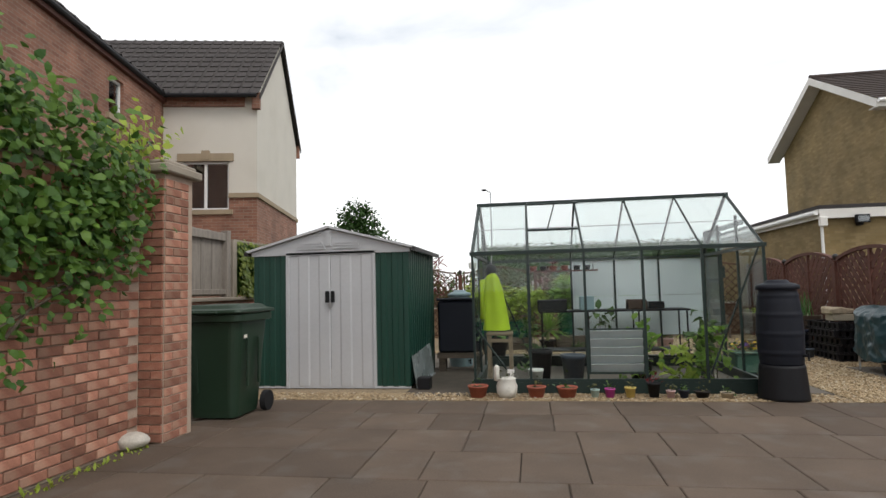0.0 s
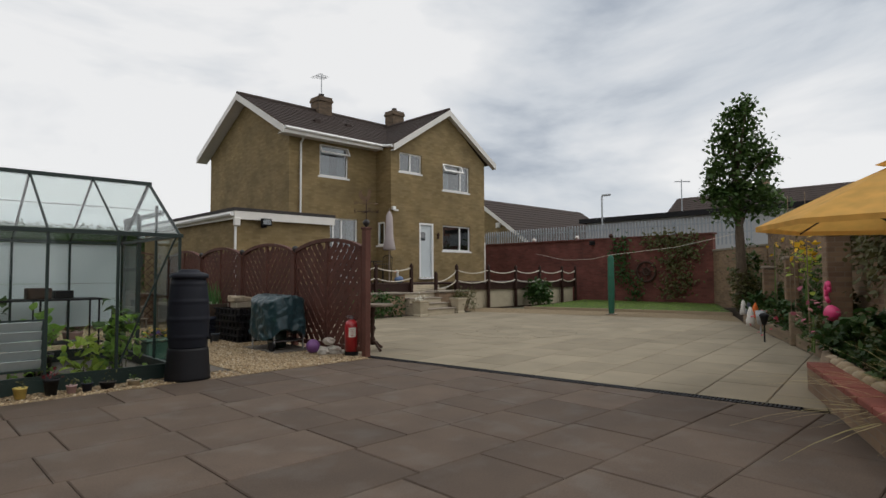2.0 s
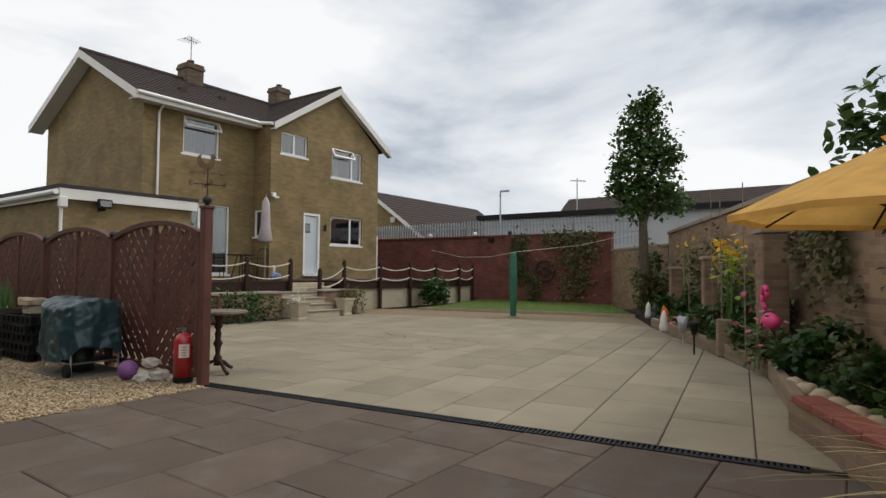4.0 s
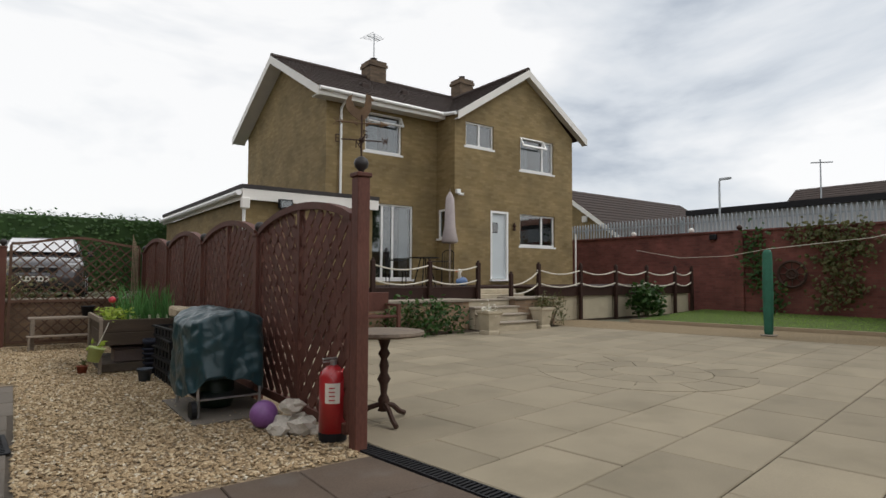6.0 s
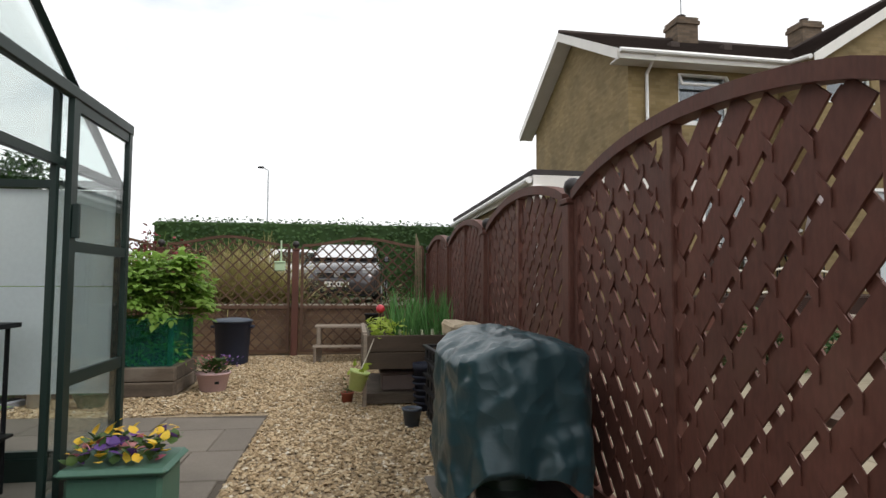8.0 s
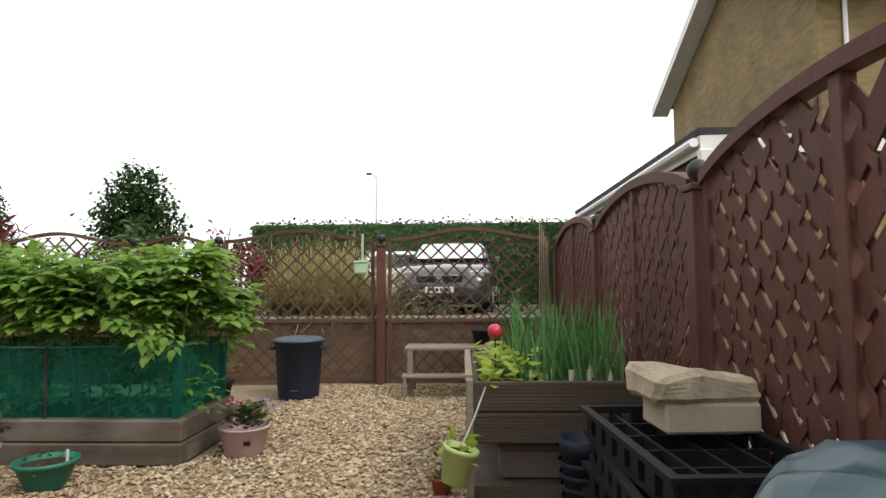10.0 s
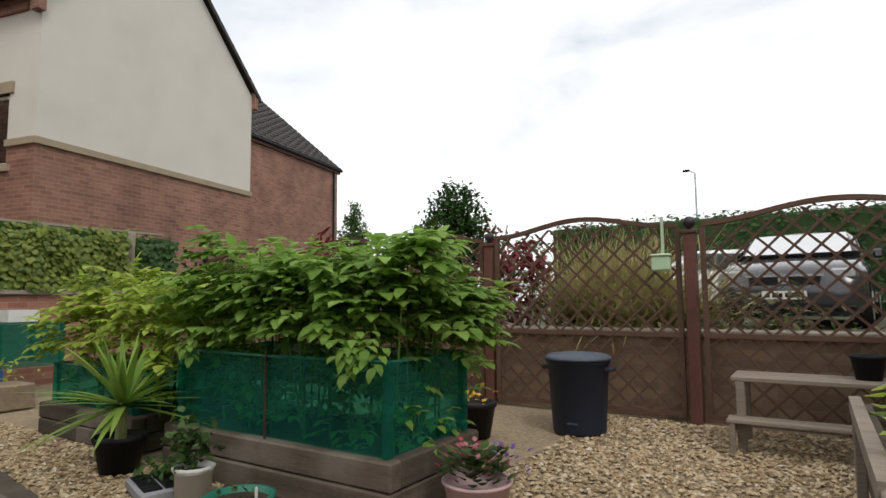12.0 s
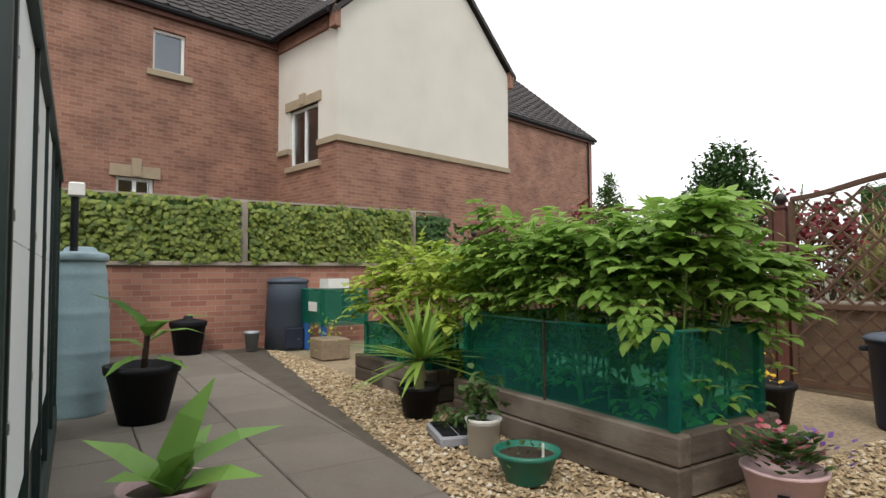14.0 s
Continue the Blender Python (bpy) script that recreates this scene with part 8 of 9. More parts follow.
# ---------- creepers on walls ----------
def creeper(name, pts, n, size, label, material, nrm, spread, seed=1, stems=True):
    e = thing(name, *pts[0], label, "climbing plant")
    o = Vector(pts[0])
    lv = Leaves()
    r = random.Random(seed)
    for k in range(n):
        c = Vector(pts[r.randrange(len(pts))]) - o
        p = c + Vector((r.gauss(0, spread[0]), r.gauss(0, spread[1]), r.gauss(0, spread[2])))
        d = Vector((r.gauss(0, .6), r.gauss(0, .6), -0.4 + r.gauss(0, .5))) + Vector(nrm) * 0.5
        lv.leaf(p, d, Vector(nrm) + Vector((r.gauss(0, .3), r.gauss(0, .3), r.gauss(0.2, .3))), size * r.uniform(0.6, 1.3), size * 0.8 * r.uniform(0.7, 1.1), 0.2)
    lv.done("leaves", material, e)
    if stems:
        bm = bmesh.new()
        for a_, b_ in zip(pts, pts[1:]):
            tube(bm, Vector(a_) - o, Vector(b_) - o, 0.012, 0.008, 5)
        part("vine_stems", bm, BARK, e)
    return e


creeper("wall_creeper", [(23.66, 8.6, 2.5), (23.66, 8.0, 2.4), (23.66, 9.2, 2.5), (23.66, 8.2, 2.0), (23.66, 8.6, 1.6), (23.66, 8.3, 1.1), (23.66, 8.6, 0.6)], 900, 0.13, "dark creeper hanging on the far brick wall", LEAF_OLIVE, (-1, 0, 0), (0.05, 0.35, 0.22), 21)
creeper("wall_creeper", [(23.66, 10.8, 2.4), (23.66, 10.9, 1.8), (23.66, 10.7, 1.2), (23.66, 10.2, 0.5)], 420, 0.12, "dark creeper on the far brick wall", LEAF_DARK, (-1, 0, 0), (0.05, 0.22, 0.3), 22)

# near wall creeper
CW = []
rc = random.Random(6)
for k in range(60):
    y = rc.uniform(0.9, 3.05)
    CW.append((-1.93, y, rc.uniform(1.35 + 0.12 * (y - 1), 2.75 - 0.22 * max(0, y - 1.6))))
creeper("wall_creeper", CW, 2600, 0.085, "leafy green creeper spilling over the brick wall", LEAF_CREEPER, (1, -0.2, 0.2), (0.10, 0.14, 0.14), 23, False)
creeper("wall_creeper", [(-1.92, y, z) for y, z in ((1.1, 1.2), (1.3, 1.05), (1.9, 1.0), (2.2, 1.3), (2.6, 1.4), (2.9, 1.55), (1.5, 0.9))], 380, 0.075, "trailing creeper stems on the brick wall", LEAF_CREEPER, (1, 0, 0), (0.04, 0.14, 0.16), 24)
creeper("wall_creeper", [(-2.05, 3.2, 2.45), (-2.0, 3.4, 2.6), (-2.1, 3.0, 2.5)], 160, 0.08, "young yellow-green creeper tips over the pier", LEAF_LIME, (1, 0, 0), (0.10, 0.16, 0.12), 25)

# ---------- hedge and fence on the low west wall ----------


def ivy_panel(y0, y1, label, material, n, seed, z0=1.22, z1=2.06):
    e = thing("ivy_hedge", -3.32, (y0 + y1) / 2, z0, label, "hedge", group="ivy hedge panels")
    r = random.Random(seed)
    lv = Leaves()
    h, w = z1 - z0, (y1 - y0)
    for k in range(n):
        u, v = r.uniform(-w / 2, w / 2), r.random()
        zz = h * v * (1 + 0.05 * math.sin(u * 7))
        p = (0.12 + r.gauss(0, 0.025) + 0.03 * math.sin(u * 9 + v * 5), u, zz)
        if v > 0.93:
            p = (r.uniform(-0.1, 0.12), u, h + r.gauss(0, 0.02))
        lv.leaf(p, (0.5, r.gauss(0, .6), -0.9 + r.gauss(0, 0.3)), (1, r.gauss(0, .25), 0.5), r.uniform(0.06, 0.10), r.uniform(0.055, 0.085), 0.2)
    lv.done("leaves", material, e)
    # solid dark leaf-coloured box stands in for the shade deep in the hedge
    part("shaded_core", boxes((-0.06, 0.06, -w / 2, w / 2, 0, h - 0.03)), LEAF_DARK, e)
    return e


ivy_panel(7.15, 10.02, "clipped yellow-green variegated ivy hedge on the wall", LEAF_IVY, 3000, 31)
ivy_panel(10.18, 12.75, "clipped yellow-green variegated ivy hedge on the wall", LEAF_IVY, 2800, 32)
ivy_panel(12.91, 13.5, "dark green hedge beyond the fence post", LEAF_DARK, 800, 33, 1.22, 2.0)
for y in (7.07, 10.10, 12.83):
    e = thing("concrete_post", -3.30, y, 1.2, "pale concrete fence post on the low wall", "fence post", group="concrete posts")
    part("shaft", boxes((-0.06, 0.075, -0.055, 0.055, 0, 0.86), bev=0.008), COPING, e)
part_h = thing("fence_top_rail", -3.32, 8.5, 2.05, "weathered rail on top of the hedge", "rail")
part("rail", boxes((-0.03, 0.05, -1.4, 4.85, 0.01, 0.04)), COPING, part_h)
wf = thing("board_fence", -3.32, 5.15, 1.2, "silvered timber board fence on the low wall", "fence")
for k in range(13):
    part("board", boxes((-0.012 - 0.008 * (k % 2), 0.004 - 0.008 * (k % 2), k * 0.142, k * 0.142 + 0.146, 0.02, 0.98 - 0.02 * (k % 3))), WOOD_FENCE, wf)
part("rail", boxes((0.006, 0.06, 0, 1.85, 0.84, 0.96), bev=0.006), WOOD_FENCE, wf)
part("rail", boxes((0.006, 0.06, 0, 1.85, 0.04, 0.12), bev=0.006), WOOD_FENCE, wf)
part("post", boxes((-0.02, 0.09, 1.70, 1.80, 0, 1.0), bev=0.008), WOOD_FENCE, wf)

# ---------- flower border ----------
bk_ = thing("raised_border", 7.95, 0.24, 0, "low brick border edge with red coping", "border wall", rz=23.6 + 180)
part("brick_face", boxes((0, 4.2, 0.0, 0.14, -0.05, 0.24)), BRICK_GARDEN, bk_)
for k in range(12):
    part("coping_brick", boxes((k * 0.35, k * 0.35 + 0.34, -0.03, 0.18, 0.242, 0.30), bev=0.008), surface("red_coping", (0.26, 0.085, 0.065), 0.8, 0.2, 5, 50, 0.3) if k == 0 else bpy.data.materials["red_coping"], bk_)
part("end_face", boxes((-0.14, -0.002, 0.0, 0.14, -0.05, 0.24)), BRICK_GARDEN, bk_)
SLP = [(8.0, 0.20), (10.6, 0.70), (12.2, 1.50), (16.3, 3.62)]
for (xa, ya), (xb, yb) in zip(SLP, SLP[1:]):
    ln = math.hypot(xb - xa, yb - ya)
    e = thing("border_sleeper", xa, ya, 0, "pale timber sleeper edging the flower border", "sleeper", rz=math.degrees(math.atan2(yb - ya, xb - xa)), group="border sleepers")
    part("timber", boxes((0.02, ln - 0.02, -0.10, 0.0, -0.02, 0.20), bev=0.012), SLEEPER_PALE, e)
stk = thing("timber_stump", 12.05, 1.40, 0, "weathered timber post at the border edge", "post", rz=20)
part("stump", boxes((-0.06, 0.06, -0.1, 0.1, 0, 0.55), bev=0.02), SLEEPER_PALE, stk)
nz = Vector((-0.403, 0.915, 0))
wd_ = Vector((0.915, 0.403, 0))
base = Vector((4.2, -2.95, 0))
rbd = random.Random(17)
kinds = [(LEAF_DARK, 0.5, 0.10), (LEAF_MID, 0.45, 0.10), (LEAF_OLIVE, 0.5, 0.09), (LEAF_DARK, 0.8, 0.12), (LEAF_MID, 1.2, 0.11), (LEAF_OLIVE, 1.5, 0.10), (LEAF_DARK, 1.6, 0.12)]
for k in range(46):
    s = 2.9 + k * 0.32
    d = 0.24 + (k % 3) * 0.22
    c = base + wd_ * s + nz * d
    mt, hh, sz = kinds[3 + k % 4] if d < 0.4 else kinds[k % 4]
    hh *= rbd.uniform(0.8, 1.15)
    if (c.y < -1.35 and c.x < 6.3) or (k % 3 == 0 and k % 2):
        continue
    hh *= 0.8 if d < 0.4 else 0.75
    bush("border_shrub", c.x, c.y, 0.10, ("tall climbing shrub against the border wall" if hh > 1 else "leafy shrub in the flower border"), "shrub", 0.28, 0.26, hh, int(200 + 170 * hh), sz, mt, 100 + k, 18, group="border shrubs")
for k, (s, d, z, mt, n_, sz) in enumerate(((10.1, 0.45, 1.50, PETAL_YELLOW, 40, 0.13), (9.7, 0.5, 1.25, LEAF_LIME, 50, 0.11), (7.2, 0.9, 0.5, PETAL_PINK, 20, 0.07), (10.3, 1.1, 0.22, PETAL_RED, 26, 0.09), (13.2, 0.5, 1.75, PETAL_YELLOW, 8, 0.10))):
    c = base + wd_ * s + nz * d
    e = thing("flower_cluster", c.x, c.y, 0.1, "cluster of bright flowers in the border", "flower_cluster", group="border flowers")
    lv = Leaves()
    lv.around((0, 0, z), n_, 0.14, sz, 0.3, 0.9)
    lv.done("petals", mt, e)
    part("stalk", tubes(((0, 0, 0), (0, 0, z), 0.012, 0.006), ((0.08, 0.05, 0), (0.1, 0.02, z), 0.01, 0.005)), STEM, e)
for k, (s, d, h) in enumerate(((10.05, 0.7, 2.5), (8.0, 0.8, 2.3), (9.3, 0.75, 2.2), (12.3, 0.6, 2.0))):
    c = base + wd_ * s + nz * d
    e = thing("plant_stake", c.x, c.y, 0.1, "thin bamboo stake in the flower border", "stake", group="border stakes")
    part("cane", tubes(((0, 0, 0), (0.03, 0.02, h), 0.010, 0.007)), SLEEPER_PALE, e)
for k, (s, d, h, w) in enumerate(((10.9, 0.55, 1.45, 0.11), (14.2, 0.5, 1.3, 0.13), (8.4, 0.35, 1.75, 0.16))):
    c = base + wd_ * s + nz * d
    e = thing("brick_pillar", c.x, c.y, 0.0, "rough brick pillar standing in the border", "pillar", rz=23.8, group="border pillars")
    part("pillar_body", boxes((-w, w, -w, w, 0, h), bev=0.015), BRICK_GARDEN, e)
    part("cap", boxes((-w - 0.03, w + 0.03, -w - 0.03, w + 0.03, h + 0.002, h + 0.06), bev=0.01), COPING, e)
mask = base + wd_ * 10.2 + nz * 0.03
mk = thing("wall_mask", mask.x, mask.y, 2.02, "pale stone mask on a bracket on the wall", "wall ornament", rz=23.8)
part("ornament_shape", lathe([(0, 0), (0.05, 0.02), (0.075, 0.10), (0.07, 0.18), (0.035, 0.24), (0, 0.25)], 12, 0, 0.05), STONE_POT, mk, "", True)
fl_ = Vector((11.19, 0.72, 0))
fm = thing("pink_flamingo", fl_.x, fl_.y, 0.1, "hot pink plastic flamingo ornament", "ornament", rz=115)
part("flamingo_body", blob(0.15, 2, 2, 0.7, 1.4, 0.8, 0.12, 1.0, at=(0, 0, 0.50)), PINK, fm, "", True)
part("flamingo_neck", wire([(0, -0.16, 0.66), (0, -0.26, 0.72), (0, -0.28, 0.84), (0, -0.22, 0.93), (0, -0.15, 0.94), (0, -0.11, 0.88), (0, -0.12, 0.80)], 0.032, 8), PINK, fm, "", True)
part("legs", tubes(((0.03, 0, 0), (0.03, 0, 0.54), 0.009), ((-0.03, 0.03, 0), (-0.03, 0.03, 0.54), 0.009)), BLACK, fm)
lan = base + wd_ * 8.35 + nz * 1.35
ln_ = thing("solar_lantern", lan.x, lan.y, 0.1, "dark solar lantern on a spike", "lantern")
part("spike", tubes(((0, 0, 0), (0, 0, 0.28), 0.012)), BLACK, ln_)
part("lantern_head", lathe([(0, 0.26), (0.03, 0.27), (0.065, 0.40), (0.075, 0.42), (0.05, 0.45), (0, 0.46)], 12), BLACK, ln_, "", True)
for k, (s, d, mt) in enumerate(((12.6, 1.0, ORANGE), (13.4, 0.9, ORANGE), (11.6, 1.2, WHITE), (14.6, 0.9, SLATE_BLUE), (15.0, 1.0, WHITE))):
    c = base + wd_ * s + nz * d
    e = thing("gnome", c.x, c.y, 0.1, "small painted garden ornament in the border", "ornament", group="border ornaments")
    part("ornament_shape", lathe([(0, 0), (0.08, 0), (0.09, 0.10), (0.06, 0.20), (0.07, 0.25), (0.03, 0.36), (0, 0.40)], 12), mt, e, "", True)
ts = thing("tin_planter", (base + wd_ * 9.6 + nz * 1.25).x, (base + wd_ * 9.6 + nz * 1.25).y, 0.1, "galvanised cone planter on a stake", "planter")
part("cone", lathe([(0, 0.18), (0.05, 0.18), (0.09, 0.42), (0.08, 0.42), (0, 0.38)], 14), GALV, ts, "", True)
part("stake", tubes(((0, 0, 0), (0, 0, 0.2), 0.012)), GALV, ts)
# arching dry grass near the umbrella
ogr = thing("arching_grass", 6.55, -0.95, 0.1, "straw-coloured arching ornamental grass", "ornamental grass")
lv = Leaves()
for k in range(130):
    a, el = rng.uniform(1.2, 4.4), rng.uniform(0.25, 1.2)
    lv.blade((rng.gauss(0, .05), rng.gauss(0, .05), 0), (math.cos(a) * math.cos(el), math.sin(a) * math.cos(el), math.sin(el)), rng.uniform(0.6, 1.5), 0.013, rng.uniform(0.2, 0.6), 6)
lv.done("grass_blades", STRAW_PALE, ogr)
for k in range(7):
    c = base + wd_ * (4.2 + 0.30 * k) + nz * 0.95
    e = thing("rock", c.x, c.y, 0.10, "pale cobble in the flower border", "rock", group="border cobbles")
    part("rock_body", blob(0.11, 30 + k, 2, 1.2, 0.9, 0.7, 0.3, 1.5, at=(0, 0, 0.05)), ROCK, e, "", True)

# climbers trained on the border wall
for k, (s0, s1, z1_, mt, n_) in enumerate(((3.2, 6.4, 2.15, LEAF_DARK, 1300), (6.6, 9.0, 1.75, LEAF_OLIVE, 800), (9.4, 11.6, 1.45, LEAF_MID, 650), (11.9, 15.2, 1.75, LEAF_OLIVE, 1000))):
    rcl = random.Random(300 + k)
    tips = []
    for j in range(16):
        c = base + wd_ * rcl.uniform(s0, s1) + nz * 0.10
        tips.append((c.x, c.y, rcl.uniform(0.35, z1_)))
    creeper("wall_climber", sorted(tips), n_, 0.09, "dark climbing plant trained on the brick wall", mt, (nz.x, nz.y, 0.2), (0.13, 0.08, 0.20), 310 + k, False)

# parasol
um = thing("parasol", 8.2, -0.62, 0.1, "open ochre yellow garden parasol", "parasol")
part("pole", tubes(((0, 0, 0), (0.03, 0.02, 2.12), 0.026)), IRON, um)
cn = bmesh.new()
NS = 8
apex, mid_, rim_ = Vector((0.03, 0.02, 2.18)), [], []
for k in range(NS):
    a = 2 * math.pi * k / NS + 0.25
    mid_.append(cn.verts.new((0.68 * math.cos(a), 0.68 * math.sin(a), 1.88)))
    rim_.append(cn.verts.new((1.34 * math.cos(a), 1.34 * math.sin(a), 1.56)))
ap = cn.verts.new(apex)
low = [cn.verts.new(v.co + Vector((0, 0, -0.05))) for v in rim_]
for k in range(NS):
    j = (k + 1) % NS
    cn.faces.new((ap, mid_[k], mid_[j]))
    cn.faces.new((mid_[k], rim_[k], rim_[j], mid_[j]))
    cn.faces.new((rim_[k], low[k], low[j], rim_[j]))
m_can = leafy("ochre_parasol_canvas", (0.80, 0.46, 0.12), (0.80, 0.46, 0.12), 0.85, 0.35)
can = part("canopy", cn, m_can, um, "ochre canvas canopy")
vt = bmesh.new()
va = vt.verts.new(apex + Vector((0, 0, 0.05)))
vr = [vt.verts.new((0.32 * math.cos(2 * math.pi * k / NS + 0.25), 0.32 * math.sin(2 * math.pi * k / NS + 0.25), 2.115 + 0.012 * (k % 2))) for k in range(NS)]
for k in range(NS):
    vt.faces.new((va, vr[k], vr[(k + 1) % NS]))
part("vent", vt, m_can, can)
for k in range(NS):
    a = 2 * math.pi * k / NS + 0.25
    rb__ = part("rib", tubes((apex - Vector((0, 0, 0.05)), (1.32 * math.cos(a), 1.32 * math.sin(a), 1.53), 0.010)), IRON, um)
    part("strut", tubes(((0.03, 0.02, 1.45), (0.68 * math.cos(a), 0.68 * math.sin(a), 1.84), 0.009)), IRON, rb__)

# ---------- trees ----------


def tree(name, x, y, z, label, h, trunk_r, crowns, n, size, material, seed, lean=(0, 0), limbs=9, core=0.0):
    e = thing(name, x, y, z, label, "tree")
    r = random.Random(seed)
    bm = bmesh.new()
    top = Vector((lean[0], lean[1], h * 0.8))
    tube(bm, (0, 0, -0.1), top * 0.5, trunk_r, trunk_r * 0.7, 10)
    tube(bm, top * 0.5, top, trunk_r * 0.7, trunk_r * 0.2, 8)
    lv = Leaves()
    for k in range(limbs):
        c = crowns[k % len(crowns)]
        b0 = top * r.uniform(0.4, 0.9)
        tip = Vector(c[:3]) + Vector((r.gauss(0, c[3] * 0.5), r.gauss(0, c[3] * 0.5), r.gauss(0, c[3] * 0.5)))
        tube(bm, b0, tip, trunk_r * 0.28, trunk_r * 0.06, 6)
    part("trunk", bm, BARK, e)
    tot = sum(c[3] ** 2 for c in crowns)
    for cx, cy, cz, cr, *cs in crowns:
        m = int(n * cr * cr / tot)
        st_ = cs[0] if cs else 1.0
        for k in range(max(1, m // 9)):
            d = Vector((r.gauss(0, 1), r.gauss(0, 1), r.gauss(0, 1))).normalized() * cr * r.random() ** 0.45
            lv.around((cx + d.x, cy + d.y, cz + d.z * st_), 9, size * 0.75, size, 0.2, 0.62)
    lv.done("crown", material, e)
    return e


tree("pear_tree", 19.2, 4.55, 0.0, "slender leafy fruit tree at the end of the border", 6.0, 0.17,
     [(-0.2, 0.3, 3.2, 0.56, 1.1), (0.1, -0.35, 3.5, 0.58, 1.0), (-0.2, 0.22, 4.2, 0.66, 1.2), (0.1, -0.1, 4.9, 0.62, 1.2), (-0.1, 0.15, 5.6, 0.48, 1.2), (0.2, -0.7, 3.2, 0.40), (-0.3, 0.55, 3.7, 0.4), (0.2, -0.5, 4.5, 0.45), (-0.1, 0.45, 5.1, 0.36), (0, -0.2, 6.0, 0.32)], 5200, 0.15, LEAF_MID, 51, (-0.1, 0.1), 16)
bush("ivy_bush", 19.1, 4.5, 0.0, "ivy and shrubs round the foot of the tree", "shrub", 0.5, 0.4, 1.5, 800, 0.12, LEAF_OLIVE, 52, 40)
bush("ivy_bush", 20.0, 4.65, 0.0, "dense dark shrub by the tree", "shrub", 0.6, 0.4, 2.2, 900, 0.13, LEAF_MID, 53, 40)
tree("round_tree", -8.55, 30.6, 0.55, "round dark green tree beyond the gardens", 5.7, 0.18, [(0, 0, 4.1, 1.5, 1.0), (-0.65, 0, 3.5, 1.3), (0.8, 0, 3.4, 1.3), (0, 0, 5.0, 0.9), (0.4, 0.2, 2.6, 1.35), (-0.65, 0.15, 2.5, 1.2)], 6500, 0.22, LEAF_DARK, 54)
tree("conical_tree", -31.9, 50, 0.55, "pointed green tree beyond the gardens", 10.2, 0.25, [(0, 0, 3.5, 2.2), (0, 0, 5.2, 1.9), (0, 0, 6.8, 1.5), (0, 0, 8.2, 1.0), (0, 0, 9.3, 0.55)], 5200, 0.30, LEAF_MID, 55)
tree("round_tree", 8.3, -4.7, 0.0, "leafy tree behind the parasol", 4.0, 0.12, [(0, 0, 2.7, 0.9), (0.4, 0.3, 3.1, 0.65), (-0.5, 0.1, 2.5, 0.7), (0.1, -0.6, 2.9, 0.7)], 4600, 0.14, LEAF_CREEPER, 57)
bush("fig_tree", 13.4, -0.6, 0.0, "broad-leaved fig tree behind the border wall", "tree", 0.9, 0.9, 4.0, 1500, 0.22, LEAF_MID, 58, 40)

# ---------- beyond the trellis ----------
hedge = thing("clipped_hedge", 2.5, 24.0, 0.6, "long clipped dark green hedge", "hedge")
lv = Leaves()
rh = random.Random(61)
for k in range(9000):
    x = rh.uniform(-3.5, 27)
    v = rh.random()
    if v < 0.7:
        p = (x, rh.gauss(0, 0.05) - 0.6, rh.uniform(0, 2.40))
        d = (rh.gauss(0, 1), -0.6, -0.4)
        up = (0, -1, 0.4)
    else:
        p = (x, rh.uniform(-0.65, 0.6), 2.43 + rh.gauss(0, 0.05))
        d, up = (rh.gauss(0, 1), rh.gauss(0, 1), 0.3), (0, 0, 1)
    lv.leaf(p, d, up, rh.uniform(0.08, 0.16), 0.09)
lv.done("leaves", LEAF_DARK, hedge)
part("dense_core", boxes((-3.45, 27, -0.55, 0.55, 0, 2.37), bev=0.05), LEAF_DARK, hedge)
pam = thing("pampas_grass", 3.3, 15.1, 0.6, "large straw-coloured clump of pampas grass", "ornamental grass")
lv = Leaves()
for k in range(2600):
    a, el = rng.uniform(0, 6.283), rng.uniform(0.35, 1.5)
    lv.blade((rng.gauss(0, .32), rng.gauss(0, .25), 0), (math.cos(a) * math.cos(el), math.sin(a) * math.cos(el), math.sin(el)), rng.uniform(0.9, 1.85), 0.024, rng.uniform(0.15, 0.5), 5)
lv.done("grass_blades", STRAW, pam)
for k, (sx_, sy_) in enumerate(((0.9, 14.5), (0.1, 14.4), (-0.6, 14.6), (-1.3, 14.3), (-2.0, 14.5), (-2.7, 14.4), (2.0, 15.2))):
    bush("mixed_shrub", sx_, sy_, 0.6, "dull green shrub behind the trellis", "shrub", 0.5, 0.4, 1.15, 420, 0.11, LEAF_OLIVE if k % 2 else LEAF_MID, 160 + k, 22, group="shrubs behind the trellis")
bush("red_shrub", 1.75, 14.6, 0.6, "dark red-leaved shrub behind the trellis", "shrub", 0.4, 0.35, 1.35, 420, 0.11, LEAF_RED, 62, 24)
bush("spiky_shrub", 0.4, 15.2, 0.6, "upright green rosemary-like shrub behind the trellis", "shrub", 0.55, 0.35, 1.45, 700, 0.22, LEAF_MID, 63, 30, aspect=0.25)
bush("tall_shrub", -1.6, 14.9, 0.6, "bronze spiky shrub behind the trellis", "shrub", 0.7, 0.5, 1.35, 600, 0.22, LEAF_RED, 64, 30, aspect=0.2)
bush("tall_shrub", -3.6, 14.6, 0.55, "dark leafy shrub at the corner of the gardens", "shrub", 0.9, 0.6, 1.5, 900, 0.14, LEAF_DARK, 65, 40)
bush("yellow_shrub", -4.6, 13.2, 0.55, "yellow-green feathery shrub by the neighbour's wall", "shrub", 1.2, 0.8, 1.7, 1200, 0.12, LEAF_LIME, 66, 40)
